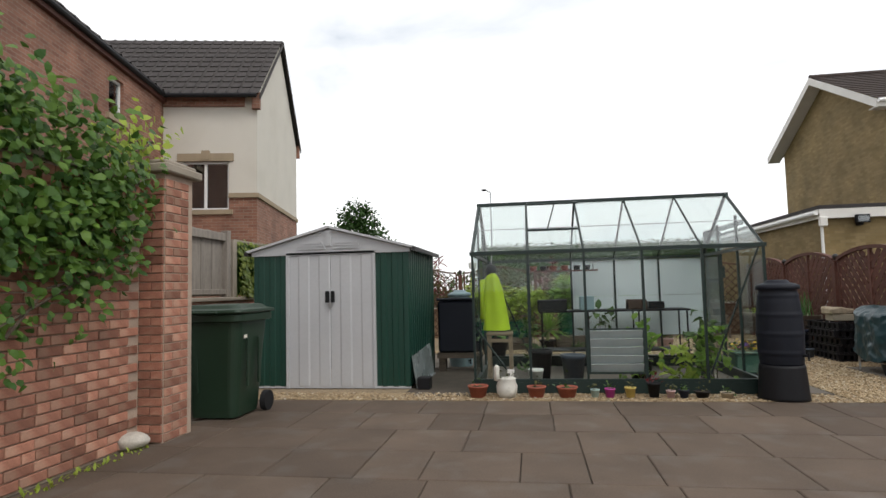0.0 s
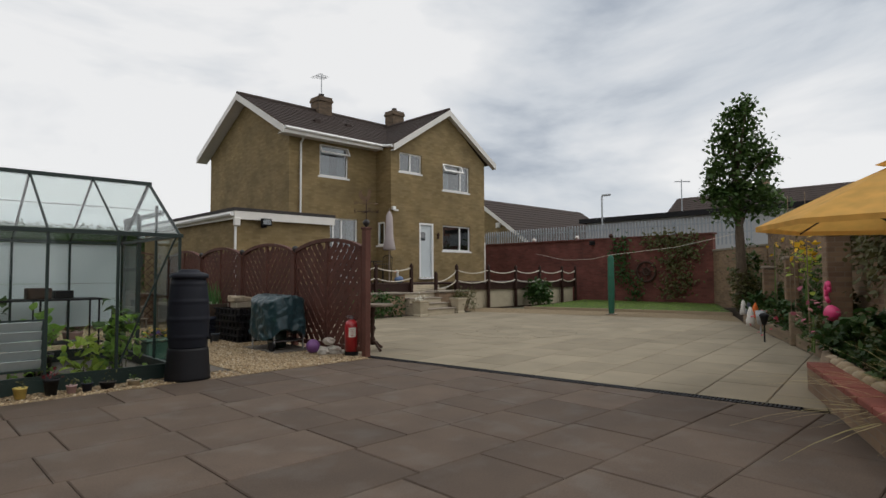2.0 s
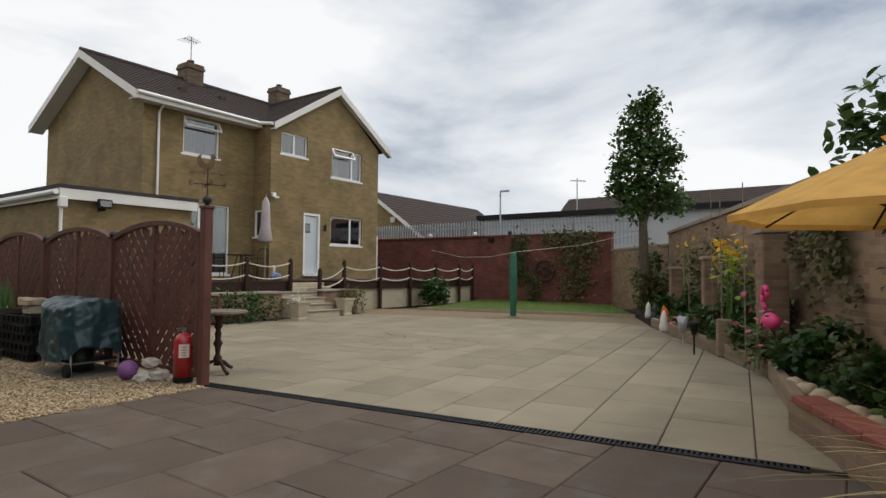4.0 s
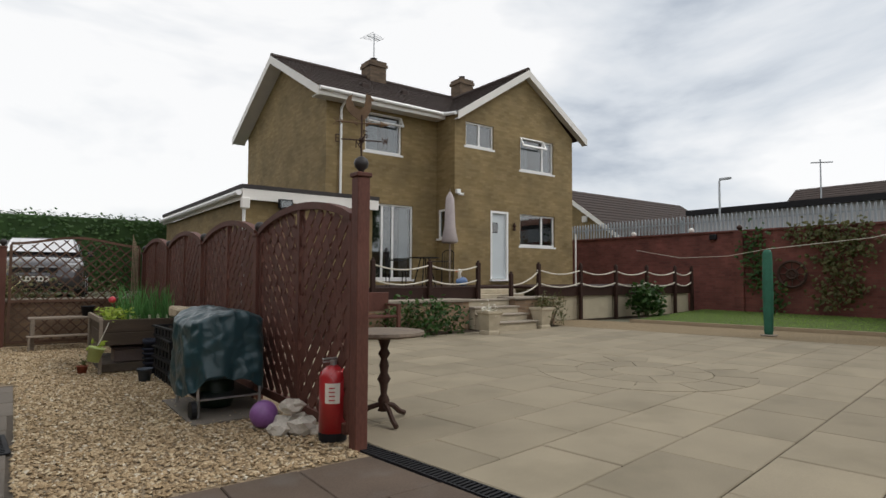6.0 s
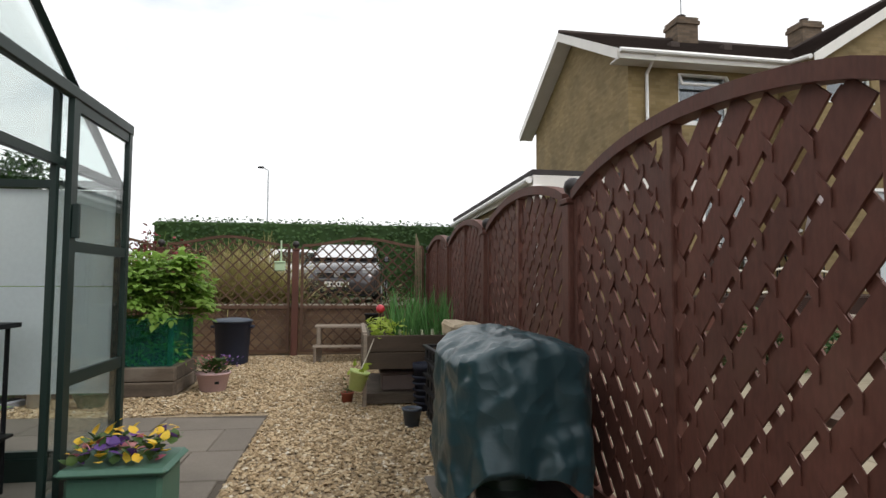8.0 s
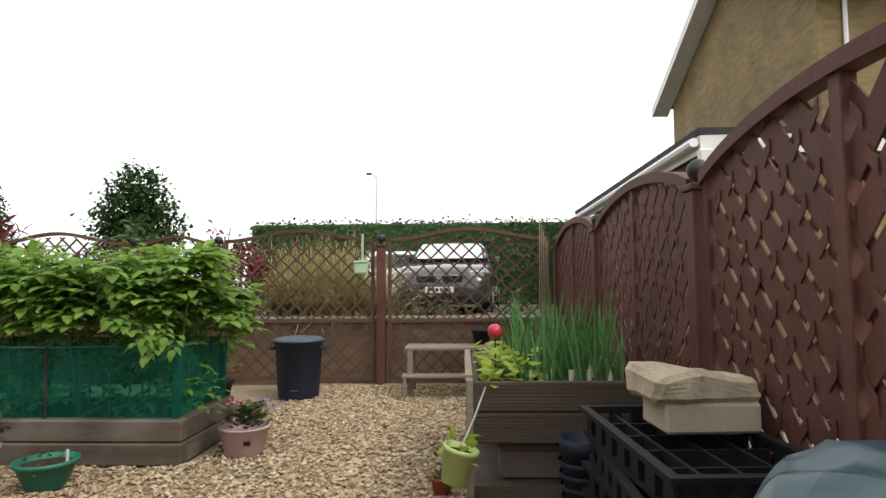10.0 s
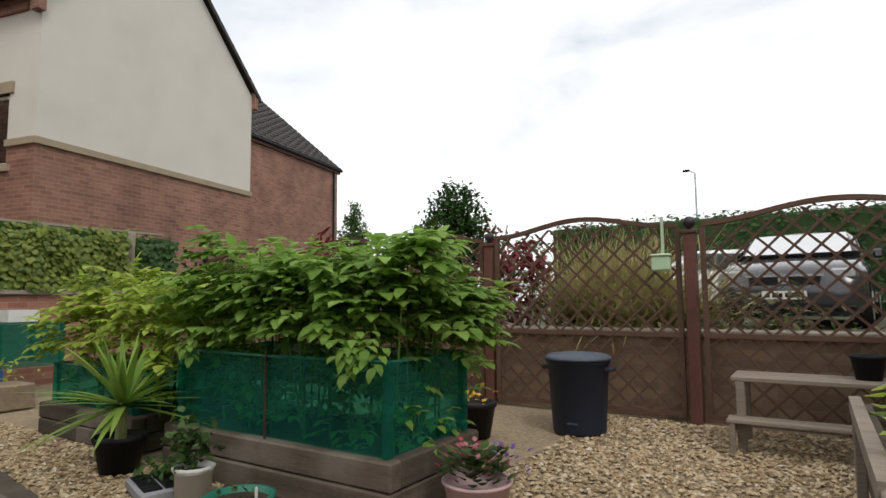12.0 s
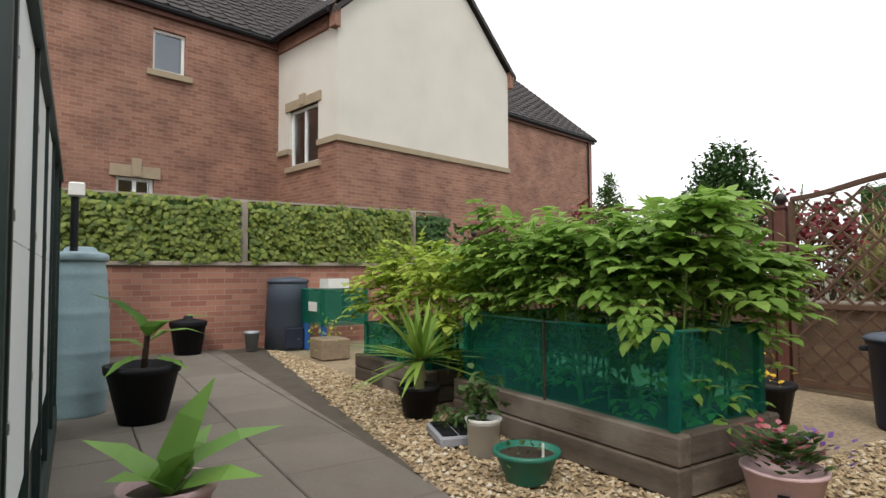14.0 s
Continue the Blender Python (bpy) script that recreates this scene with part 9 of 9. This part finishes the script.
bush("low_shrub", 5.1, 14.4, 0.6, "low mixed plants in front of the parked car", "shrub", 1.1, 0.3, 0.35, 500, 0.08, LEAF_OLIVE, 67, 30)


def car(name, x, y, z, rz, paint, label, shade_screen):
    """Hatchback seen from the front: lofted body, glasshouse, wheels, lamps, grille and plate."""
    e = thing(name, x, y, z, label, "car", rz=rz)
    L, W = 4.3, 1.82

    def loft(sections, material, nm, lab=""):
        bm = bmesh.new()
        rings = []
        for yy, half, z0, z1, r in sections:
            rings.append([bm.verts.new(p) for p in ((-half + 0.06, yy, z0), (half - 0.06, yy, z0), (half, yy, z0 + 0.12), (half, yy, z1 - r), (half - r, yy, z1), (0, yy, z1 + 0.02), (-half + r, yy, z1), (-half, yy, z1 - r), (-half, yy, z0 + 0.12))])
        for a_, b_ in zip(rings, rings[1:]):
            for i in range(9):
                bm.faces.new((a_[i], a_[(i + 1) % 9], b_[(i + 1) % 9], b_[i]))
        bm.faces.new(rings[0][::-1])
        bm.faces.new(rings[-1])
        return part(nm, bm, material, e, lab, True)
    h = W / 2
    loft([(-L / 2, h - 0.22, 0.28, 0.62, 0.1), (-L / 2 + 0.12, h - 0.06, 0.22, 0.78, 0.12), (-L / 2 + 0.5, h, 0.22, 0.90, 0.14), (-0.95, h, 0.22, 0.98, 0.12), (1.3, h, 0.22, 1.0, 0.1), (L / 2 - 0.15, h - 0.05, 0.25, 0.98, 0.1), (L / 2, h - 0.15, 0.3, 0.85, 0.1)], paint, "body")
    loft([(-0.98, h - 0.12, 0.96, 0.99, 0.01), (-0.30, h - 0.20, 0.96, 1.42, 0.10), (0.9, h - 0.22, 0.96, 1.46, 0.12), (1.75, h - 0.26, 0.96, 1.28, 0.12)], paint, "cabin")
    ws = bmesh.new()
    slabbed([(-h + 0.20, -0.955, 1.02), (h - 0.20, -0.955, 1.02), (h - 0.30, -0.37, 1.40), (-h + 0.30, -0.37, 1.40)], (0, -0.012, 0.012), ws)
    part("windscreen", ws, SHADE_CLOTH if shade_screen else WINDOW, e, "pale reflective windscreen")
    for s in (-1, 1):
        sb = bmesh.new()
        slabbed([(s * (h - 0.105), -0.75, 1.02), (s * (h - 0.105), 1.45, 1.02), (s * (h - 0.215), 1.2, 1.36), (s * (h - 0.205), -0.22, 1.36)], (s * 0.012, 0, 0), sb)
        part("side_window", sb, WINDOW, e)
        hl = part("headlight", boxes((min(s * 0.52, s * 0.82), max(s * 0.52, s * 0.82), -L / 2 + 0.06, -L / 2 + 0.4, 0.66, 0.80), bev=0.03), CHROME, e)
        mr = part("wing_mirror", boxes((min(s * 0.93, s * 1.06), max(s * 0.93, s * 1.06), -0.72, -0.60, 0.98, 1.12), bev=0.03), paint, e)
        part("fog_lamp", lathe([(0, -0.02), (0.06, -0.02), (0.06, 0.02), (0, 0.02)], 12), CHROME, hl).matrix_basis = pose(s * 0.62, -L / 2 + 0.06, 0.42, 90)
        for yy in (-1.30, 1.32):
            wh = part("wheel", tubes(((s * (h - 0.20), yy, 0.31), (s * (h + 0.005), yy, 0.31), 0.31), n=22), TYRE, e)
            part("rim", tubes(((s * (h + 0.0), yy, 0.31), (s * (h + 0.012), yy, 0.31), 0.20), n=18), GALV, wh)
    gr_ = part("grille", boxes((-0.42, 0.42, -L / 2 - 0.01, -L / 2 + 0.1, 0.58, 0.72), (-0.62, 0.62, -L / 2 - 0.01, -L / 2 + 0.1, 0.26, 0.36), bev=0.02), BLACK, e)
    part("badge_bar", boxes((-0.46, 0.46, -L / 2 - 0.022, -L / 2 - 0.012, 0.70, 0.73), (-0.06, 0.06, -L / 2 - 0.024, -L / 2 - 0.012, 0.60, 0.69)), CHROME, gr_)
    pl = part("number_plate", boxes((-0.26, 0.26, -L / 2 - 0.03, -L / 2 - 0.012, 0.40, 0.51)), WHITE, e, "white number plate")
    pb = bmesh.new()
    for k in range(6):
        box(pb, -0.21 + k * 0.075, -0.165 + k * 0.075, -L / 2 - 0.034, -L / 2 - 0.03, 0.425, 0.485)
    part("plate_characters", pb, BLACK, pl)
    part("lower_trim", boxes((-h + 0.12, h - 0.12, -L / 2 + 0.03, -L / 2 + 0.3, 0.20, 0.26)), BLACK, e)
    return e


car("car", 5.06, 19.3, 0.60, -6, CAR_GREY, "dark grey hatchback with bright windscreen parked on the drive", True)
car("car", 2.9, 22.0, 0.60, -55, CAR_WHITE, "white car parked behind the pampas grass", False)

spk = thing("spurge_clump", 1.75, 14.45, 0.6, "dark green clump of upright bottlebrush spurge stems", "shrub")
spr = random.Random(77)
sl, sb = Leaves(), bmesh.new()
for k in range(26):
    bx_, by_, hh_ = spr.uniform(-0.38, 0.38), spr.uniform(-0.25, 0.25), spr.uniform(0.75, 1.30)
    tx_, ty_ = bx_ * 1.25, by_ * 1.25
    tube(sb, (bx_ * 0.5, by_ * 0.5, 0), (tx_, ty_, hh_), 0.012, 0.006, 5)
    for j in range(90):
        u = 0.35 + 0.65 * j / 90
        a_ = j * 2.4
        sl.leaf((bx_ * 0.5 + (tx_ - bx_ * 0.5) * u, by_ * 0.5 + (ty_ - by_ * 0.5) * u, hh_ * u), (math.cos(a_), math.sin(a_), 0.55), (0, 0, 1), 0.055 * (1.15 - 0.6 * u), 0.014)
sl.done("needle_leaves", LEAF_MID, spk)
part("stem_cluster", sb, STEM, spk, kind="stuff")
bush("red_shrub", 2.35, 14.25, 0.6, "dark red leafed shrub behind the trellis", "shrub", 0.42, 0.3, 1.12, 420, 0.09, LEAF_RED, 78, 24)

lp = thing("street_lamp", -2.8, 60, 0.6, "tall grey street lamp beyond the hedge", "street lamp")
part("column", tubes(((0, 0, 0), (0, 0, 10.9), 0.10, 0.06)), GALV, lp)
part("bracket", tubes(((0, 0, 10.9), (-0.45, 0, 11.15), 0.05)), GALV, lp)
part("lantern", boxes((-0.95, -0.40, -0.14, 0.14, 11.08, 11.26), bev=0.05), BLACK, lp)

# background houses to the east
bg = thing("bungalow", 30.0, 24.6, 0.0, "buff brick bungalow with brown roof behind the wall", "house")
part("wall", boxes((0, 12, -4.2, 4.2, 0, 3.2)), BRICK_BUFF, bg)
part("gable_wall", slabbed([(0, -4.2, 3.2), (0, 4.2, 3.2), (0, 0, 6.0)], (0.3, 0, 0)), BRICK_BUFF, bg)
part("roof", tiled_slope((-0.4, -4.8, 2.95), (12.4, -4.8, 2.95), (12.4, 0, 6.25), (-0.4, 0, 6.25), 16, tiled_slope((-0.4, 4.8, 2.95), (12.4, 4.8, 2.95), (12.4, 0, 6.25), (-0.4, 0, 6.25), 16)), ROOF_TILE, bg)
part("bargeboard", slabbed([(-0.42, -4.8, 2.95), (-0.42, 0, 6.25), (-0.42, 0, 6.0), (-0.42, -4.8, 2.70)], (-0.04, 0, 0)), WHITE, bg)
part("alarm_box", boxes((-0.08, -0.002, -1.9, -1.5, 4.2, 4.55), bev=0.03), WHITE, bg)
fb = thing("flat_roof_building", 31.0, 2.5, 0.0, "long pale flat-roofed building behind the palisade", "building")
part("wall", boxes((0, 5, 0, 14.5, 0, 4.15)), surface("pale_cladding", (0.42, 0.43, 0.44), 0.6, 0.08, 1, 20, 0.1), fb)
part("roof_edge", boxes((-0.3, 5.3, -0.3, 14.8, 4.152, 4.40)), BLACK, fb)
b2 = thing("house", 52.0, 2.0, 0.0, "long brown-roofed house in the distance", "house")
part("wall", boxes((0, 8, -6, 20, 0, 5.6)), BRICK_BUFF, b2)
part("roof", tiled_slope((-0.4, 20.4, 5.5), (-0.4, -6.4, 5.5), (4, -6.4, 8.4), (4, 20.4, 8.4), 14), ROOF_TILE, b2)
part("chimney", boxes((3.6, 4.6, 12.5, 13.3, 7.8, 9.3)), BRICK_GARDEN, b2)
b3 = thing("house", 40.0, -6.0, 0.0, "red-tiled house roof beyond the border wall", "house")
part("wall", boxes((0, 8, -5, 9, 0, 4.0)), BRICK_BUFF, b3)
part("roof", tiled_slope((-0.4, 9.4, 3.9), (-0.4, -5.4, 3.9), (4, -5.4, 6.6), (4, 9.4, 6.6), 14), ROOF_RED, b3)
cw = thing("street_lamp", 28.0, 14.2, 0.0, "short lamp pole behind the palisade", "street lamp")
part("column", tubes(((0, 0, 0), (0, 0, 5.2), 0.06, 0.04)), GALV, cw)
part("lantern", boxes((-0.05, 0.05, -0.5, 0.0, 5.2, 5.3), bev=0.02), GALV, cw)
for k, (x, y, z) in enumerate(((34, 12.6, 6.6), (56, 15.0, 9.8))):
    e = thing("aerial_mast", x, y, 0.0, "thin television aerial mast in the distance", "aerial", group="distant aerials")
    part("mast", tubes(((0, 0, 0), (0, 0, z), 0.05, 0.03)), GALV, e)
    part("cross_arm", tubes(((0, -0.5, z - 0.2), (0, 0.4, z - 0.1), 0.03)), GALV, e)

# ---------- near brick wall and pier ----------
near = tagged(part("wall_near", boxes((-2.28, -2.06, -6, 3.30, -0.05, 2.20)), surface("brick_mortar", (0.42, 0.33, 0.26), 0.95, 0.15, 6, 90, 0.4)), "red brick garden wall with sandy joints", "wall", kind="structure")
pier = tagged(part("brick_pier", boxes((-2.175, -1.835, 3.32, 3.72, -0.05, 2.30)), bpy.data.materials["brick_mortar"]), "square red brick pier at the end of the wall", "pier", kind="structure")
tagged(part("pier_cap", boxes((-2.24, -1.77, 3.25, 3.79, 2.302, 2.38), (-2.20, -1.81, 3.29, 3.75, 2.382, 2.42), bev=0.012), COPING), "stone cap of the pier", "coping", kind="structure")
tagged(part("wall_near_coping", boxes((-2.32, -2.01, -6, 3.31, 2.202, 2.27), bev=0.01), COPING), "coping of the near wall", "coping", kind="structure")
BR1 = surface("rose_red_brick", (0.34, 0.155, 0.105), 0.88, 0.25, 9, 70, 0.5, rand=0.38, stain=((0.42, 0.30, 0.22), 5, 0.5))


def brick_mesh(l, d, h):
    bm = boxes((-l / 2, l / 2, -d / 2, d / 2, -h / 2, h / 2), bev=0.004)
    me = bpy.data.meshes.new("brick")
    bm.to_mesh(me)
    bm.free()
    me.materials.append(BR1)
    return me


SB, HB = brick_mesh(0.026, 0.215, 0.065), brick_mesh(0.026, 0.10, 0.065)
SBX, HBX = brick_mesh(0.215, 0.026, 0.065), brick_mesh(0.10, 0.026, 0.065)
rbk = random.Random(44)
far_v = bmesh.new()
for c in range(29):
    z = 0.0425 + c * 0.075
    off = (c % 2) * 0.1125
    head = c % 4 == 2
    y = 3.27
    k = 0
    while y > -1.0:
        w = 0.10 if head and k % 3 != 2 else 0.215
        yc = y - w / 2 - (off if k == 0 and not head else 0)
        x = -2.053 + rbk.gauss(0, 0.0018)
        if y > 1.35 and z < 1.95:
            shared("brick", HB if w < 0.2 else SB, near, pose(x, yc, z, 0, 0, rbk.gauss(0, 0.4)))
        else:
            box(far_v, x - 0.013, x + 0.013, yc - w / 2, yc + w / 2, z - 0.0325, z + 0.0325)
        y = yc - w / 2 - 0.01
        k += 1
part("bricks", far_v, BR1, near, kind="stuff")
for c in range(30):
    z = 0.0425 + c * 0.075
    if c % 2:
        shared("brick", SBX, pier, pose(-2.063, 3.316, z))
        shared("brick", HBX, pier, pose(-1.896, 3.316, z))
        shared("brick", HB, pier, pose(-1.839, 3.375, z))
        shared("brick", SB, pier, pose(-1.839, 3.545, z))
    else:
        shared("brick", HBX, pier, pose(-2.12, 3.316, z))
        shared("brick", SBX, pier, pose(-1.95, 3.316, z))
        shared("brick", SB, pier, pose(-1.839, 3.43, z))
        shared("brick", HB, pier, pose(-1.839, 3.60, z))
wr = thing("rock", -2.0, 3.16, 0, "smooth pale stone at the foot of the pier", "rock")
part("rock_body", blob(0.12, 9, 3, 1.2, 0.9, 0.6, 0.15, 1.2, at=(0, 0, 0.06)), ROCK_WHITE, wr, "", True)
wd2 = thing("weeds", -1.85, 2.2, 0, "small weeds and grit at the foot of the wall", "weeds")
lv = Leaves()
for k in range(140):
    lv.leaf((rng.gauss(-0.05, .03), rng.uniform(-1.6, 1.0), 0.0), (rng.gauss(0, .6), rng.gauss(0, .6), 0.8), (0, 0, 1), rng.uniform(0.02, 0.07), 0.02)
lv.done("leaves", LEAF_LIME, wd2)


# ---------- paving, piece by piece ----------
def clip_poly(poly, clip):
    """Part of a convex polygon inside a convex counter-clockwise polygon."""
    out = poly
    n = len(clip)
    for i in range(n):
        (ax, ay), (bx, by) = clip[i], clip[(i + 1) % n]
        src, out = out, []
        for j in range(len(src)):
            p, q = src[j], src[(j + 1) % len(src)]
            sp = (bx - ax) * (p[1] - ay) - (by - ay) * (p[0] - ax)
            sq = (bx - ax) * (q[1] - ay) - (by - ay) * (q[0] - ax)
            if sp >= 0:
                out.append(p)
            if sp * sq < 0:
                t = sp / (sp - sq)
                out.append((p[0] + t * (q[0] - p[0]), p[1] + t * (q[1] - p[1])))
        if len(out) < 3:
            return []
    return out


def slab(parent, poly, z, th, material, tilt=0.0, edge=0.006):
    """One flag with a small chamfer round its top."""
    bm = bmesh.new()
    cx, cy = sum(p[0] for p in poly) / len(poly), sum(p[1] for p in poly) / len(poly)

    def ring(k, zz):
        return [bm.verts.new((p[0] + (cx - p[0]) * k, p[1] + (cy - p[1]) * k, zz + tilt * (p[0] - cx))) for p in poly]
    a_, b_, c_ = ring(0, z - th), ring(0, z - edge), ring(0.022, z)
    n = len(poly)
    for lo, hi in ((a_, b_), (b_, c_)):
        for i in range(n):
            bm.faces.new((lo[i], lo[(i + 1) % n], hi[(i + 1) % n], hi[i]))
    bm.faces.new(c_)
    return part("slab", bm, material, parent)


rs = random.Random(71)
g = 0.0038
DCLIP = [(-2.0, -1.6), (7.22, -1.6), (7.03, -0.12), (6.35, 5.24), (-2.0, 5.24)]
y = 5.24
while y > -1.6:
    hgt = 0.665
    x = -2.0 - rs.uniform(0, 0.4)
    while x < 7.3:
        w = rs.choice((0.45, 0.66, 0.66, 0.90))
        q = clip_poly([(x + g, y - hgt + g), (x + w - g, y - hgt + g), (x + w - g, y - g), (x + g, y - g)], DCLIP)
        if q:
            slab(patio_base, q, rs.gauss(0, 0.0012), 0.02, SLAB_DARK, rs.gauss(0, 0.0015))
        x += w
    y -= hgt
for row_y, row_h in ((7.88, 0.57), (8.45, 0.57), (9.02, 0.57), (9.59, 0.57), (10.16, 0.3)):
    x = -3.18 - rs.uniform(0, 0.3)
    while x < 4.44:
        w = rs.choice((0.6, 0.6, 0.9))
        q = clip_poly([(x + g, row_y + g), (x + w - g, row_y + g), (x + w - g, row_y + row_h - g), (x + g, row_y + row_h - g)], PATH_EDGE)
        if q:
            slab(path_base, q, 0.006 + rs.gauss(0, 0.001), 0.012, SLAB_PATH, rs.gauss(0, 0.0015))
        x += w
for k in range(4):
    slab(path_base, [(3.87, 5.74 + k * 0.535), (4.45, 5.74 + k * 0.535), (4.45, 6.26 + k * 0.535), (3.87, 6.26 + k * 0.535)], 0.005, 0.012, SLAB_PATH)

# cream terrace, laid square to the drain
LCX = [(6.48, 5.46), (7.20, -0.06), (10.6, 0.72), (12.2, 1.53), (16.3, 3.66), (16.6, 4.5), (14.85, 11.2), (6.62, 11.2)]
ang = radians(8.0)
ux, uy = Vector((math.cos(ang), math.sin(ang))), Vector((-math.sin(ang), math.cos(ang)))
o0 = Vector((7.25, 1.65)) - uy * 0.61 * 6
CC, RO = Vector((10.73, 6.2)), 1.27
g = 0.0048
for r_ in range(-2, 24):
    s = -1.2 - (0.45 if r_ % 2 else 0)
    while s < 13:
        q = [o0 + ux * (s + a_) + uy * (r_ * 0.61 + b_) for a_, b_ in ((g, g), (0.905 - g, g), (0.905 - g, 0.61 - g), (g, 0.61 - g))]
        cen = (q[0] + q[2]) / 2
        p = clip_poly([(v.x, v.y) for v in q], LCX)
        if p and (cen - CC).length > 0.75:
            slab(light_base, p, rs.gauss(0, 0.0008), 0.018, SLAB_LIGHT, rs.gauss(0, 0.001))
        s += 0.905
for r0, r1, n in ((0.0, 0.36, 1), (0.37, 0.80, 8), (0.81, RO, 12)):
    for k in range(n):
        a0, a1 = 2 * math.pi * k / n + 0.01, 2 * math.pi * (k + 1) / n - 0.01
        st_ = 26 if n == 1 else 5
        out = [(CC.x + r1 * math.cos(a0 + (a1 - a0) * i / st_), CC.y + r1 * math.sin(a0 + (a1 - a0) * i / st_)) for i in range(st_ + (0 if n == 1 else 1))]
        inn = [] if n == 1 else [(CC.x + r0 * math.cos(a1 - (a1 - a0) * i / st_), CC.y + r0 * math.sin(a1 - (a1 - a0) * i / st_)) for i in range(st_ + 1)]
        bm = prism(out + inn, -0.018, 0.0045)
        part("slab", bm, SLAB_LIGHT, light_base)

# loose gravel stones
STONE_N, STONE_L, STONE_B = STONE.node_tree.nodes, STONE.node_tree.links, STONE.node_tree.nodes["Principled BSDF"]
ge_, rp_ = STONE_N.new("ShaderNodeNewGeometry"), STONE_N.new("ShaderNodeValToRGB")
cols = ((0.0, (0.20, 0.14, 0.08)), (0.3, (0.33, 0.24, 0.14)), (0.65, (0.44, 0.33, 0.20)), (0.9, (0.52, 0.42, 0.28)), (1.0, (0.58, 0.52, 0.42)))
rp_.color_ramp.elements[0].color, rp_.color_ramp.elements[1].color = (*cols[0][1], 1), (*cols[-1][1], 1)
for p_, c_ in cols[1:-1]:
    rp_.color_ramp.elements.new(p_).color = (*c_, 1)
STONE_L.new(ge_.outputs["Random Per Island"], rp_.inputs["Fac"])
STONE_L.new(rp_.outputs["Color"], STONE_B.inputs["Base Color"])


def scatter_stones(parent, zones, seed):
    rg = np.random.RandomState(seed)
    octa = np.array([(1, 0, 0), (0, 1, 0), (-1, 0, 0), (0, -1, 0), (0, 0, 1), (0, 0, -1)], float)
    tri = [(0, 1, 4), (1, 2, 4), (2, 3, 4), (3, 0, 4), (1, 0, 5), (2, 1, 5), (3, 2, 5), (0, 3, 5)]
    verts, faces = [], []
    for x0, x1, y0, y1, n, smin, smax in zones:
        for k in range(n):
            s = smin + (smax - smin) * rg.rand() ** 1.8
            a = rg.rand() * 6.283
            v = octa * (s * (0.8 + 0.6 * rg.rand()), s * (0.6 + 0.4 * rg.rand()), s * (0.4 + 0.25 * rg.rand())) * (0.8 + 0.45 * rg.rand(6, 1))
            t = rg.randn() * 0.35
            v = v @ np.array([[1, 0, 0], [0, math.cos(t), math.sin(t)], [0, -math.sin(t), math.cos(t)]])
            v = v @ np.array([[math.cos(a), math.sin(a), 0], [-math.sin(a), math.cos(a), 0], [0, 0, 1]])
            px, py = x0 + (x1 - x0) * rg.rand(), y0 + (y1 - y0) * rg.rand()
            if py > 7 and px < 4.5 and py < max(9.55, 9.56 + (2.9 - px) * 0.131) + 0.01 * rg.randn():
                continue
            v += (px, py, -0.004 + 0.008 * rg.rand())
            b0 = len(verts)
            verts.extend(map(tuple, v))
            faces.extend((a_ + b0, b_ + b0, c_ + b0) for a_, b_, c_ in tri)
    return soup("gravel_stones", verts, faces, STONE, parent, "loose yellow-brown gravel stones")


scatter_stones(gravel, [(4.48, 6.32, 5.27, 9.6, 19000, 0.009, 0.022), (3.55, 6.3, 9.6, 13.4, 19000, 0.010, 0.024), (-3.1, 3.55, 9.50, 10.45, 11000, 0.010, 0.024), (-2.4, 4.4, 5.26, 5.70, 5000, 0.008, 0.020)], 81)
# short grass blades on the lawn
lv = Leaves()
for k in range(5000):
    u, v = rng.random(), rng.random()
    x, y = 18.8 + 4.85 * u, 4.9 + 2.2 * u + (5.9 - 0.4 * u) * v
    lv.blade((x - 1.35 * v * (1 - u), y, 0.045), (rng.gauss(0, .3), rng.gauss(0, .3), 1), rng.uniform(0.03, 0.06), 0.008, 0.2, 2)
lv.done("grass_blades", LEAF_POTATO, lawn)
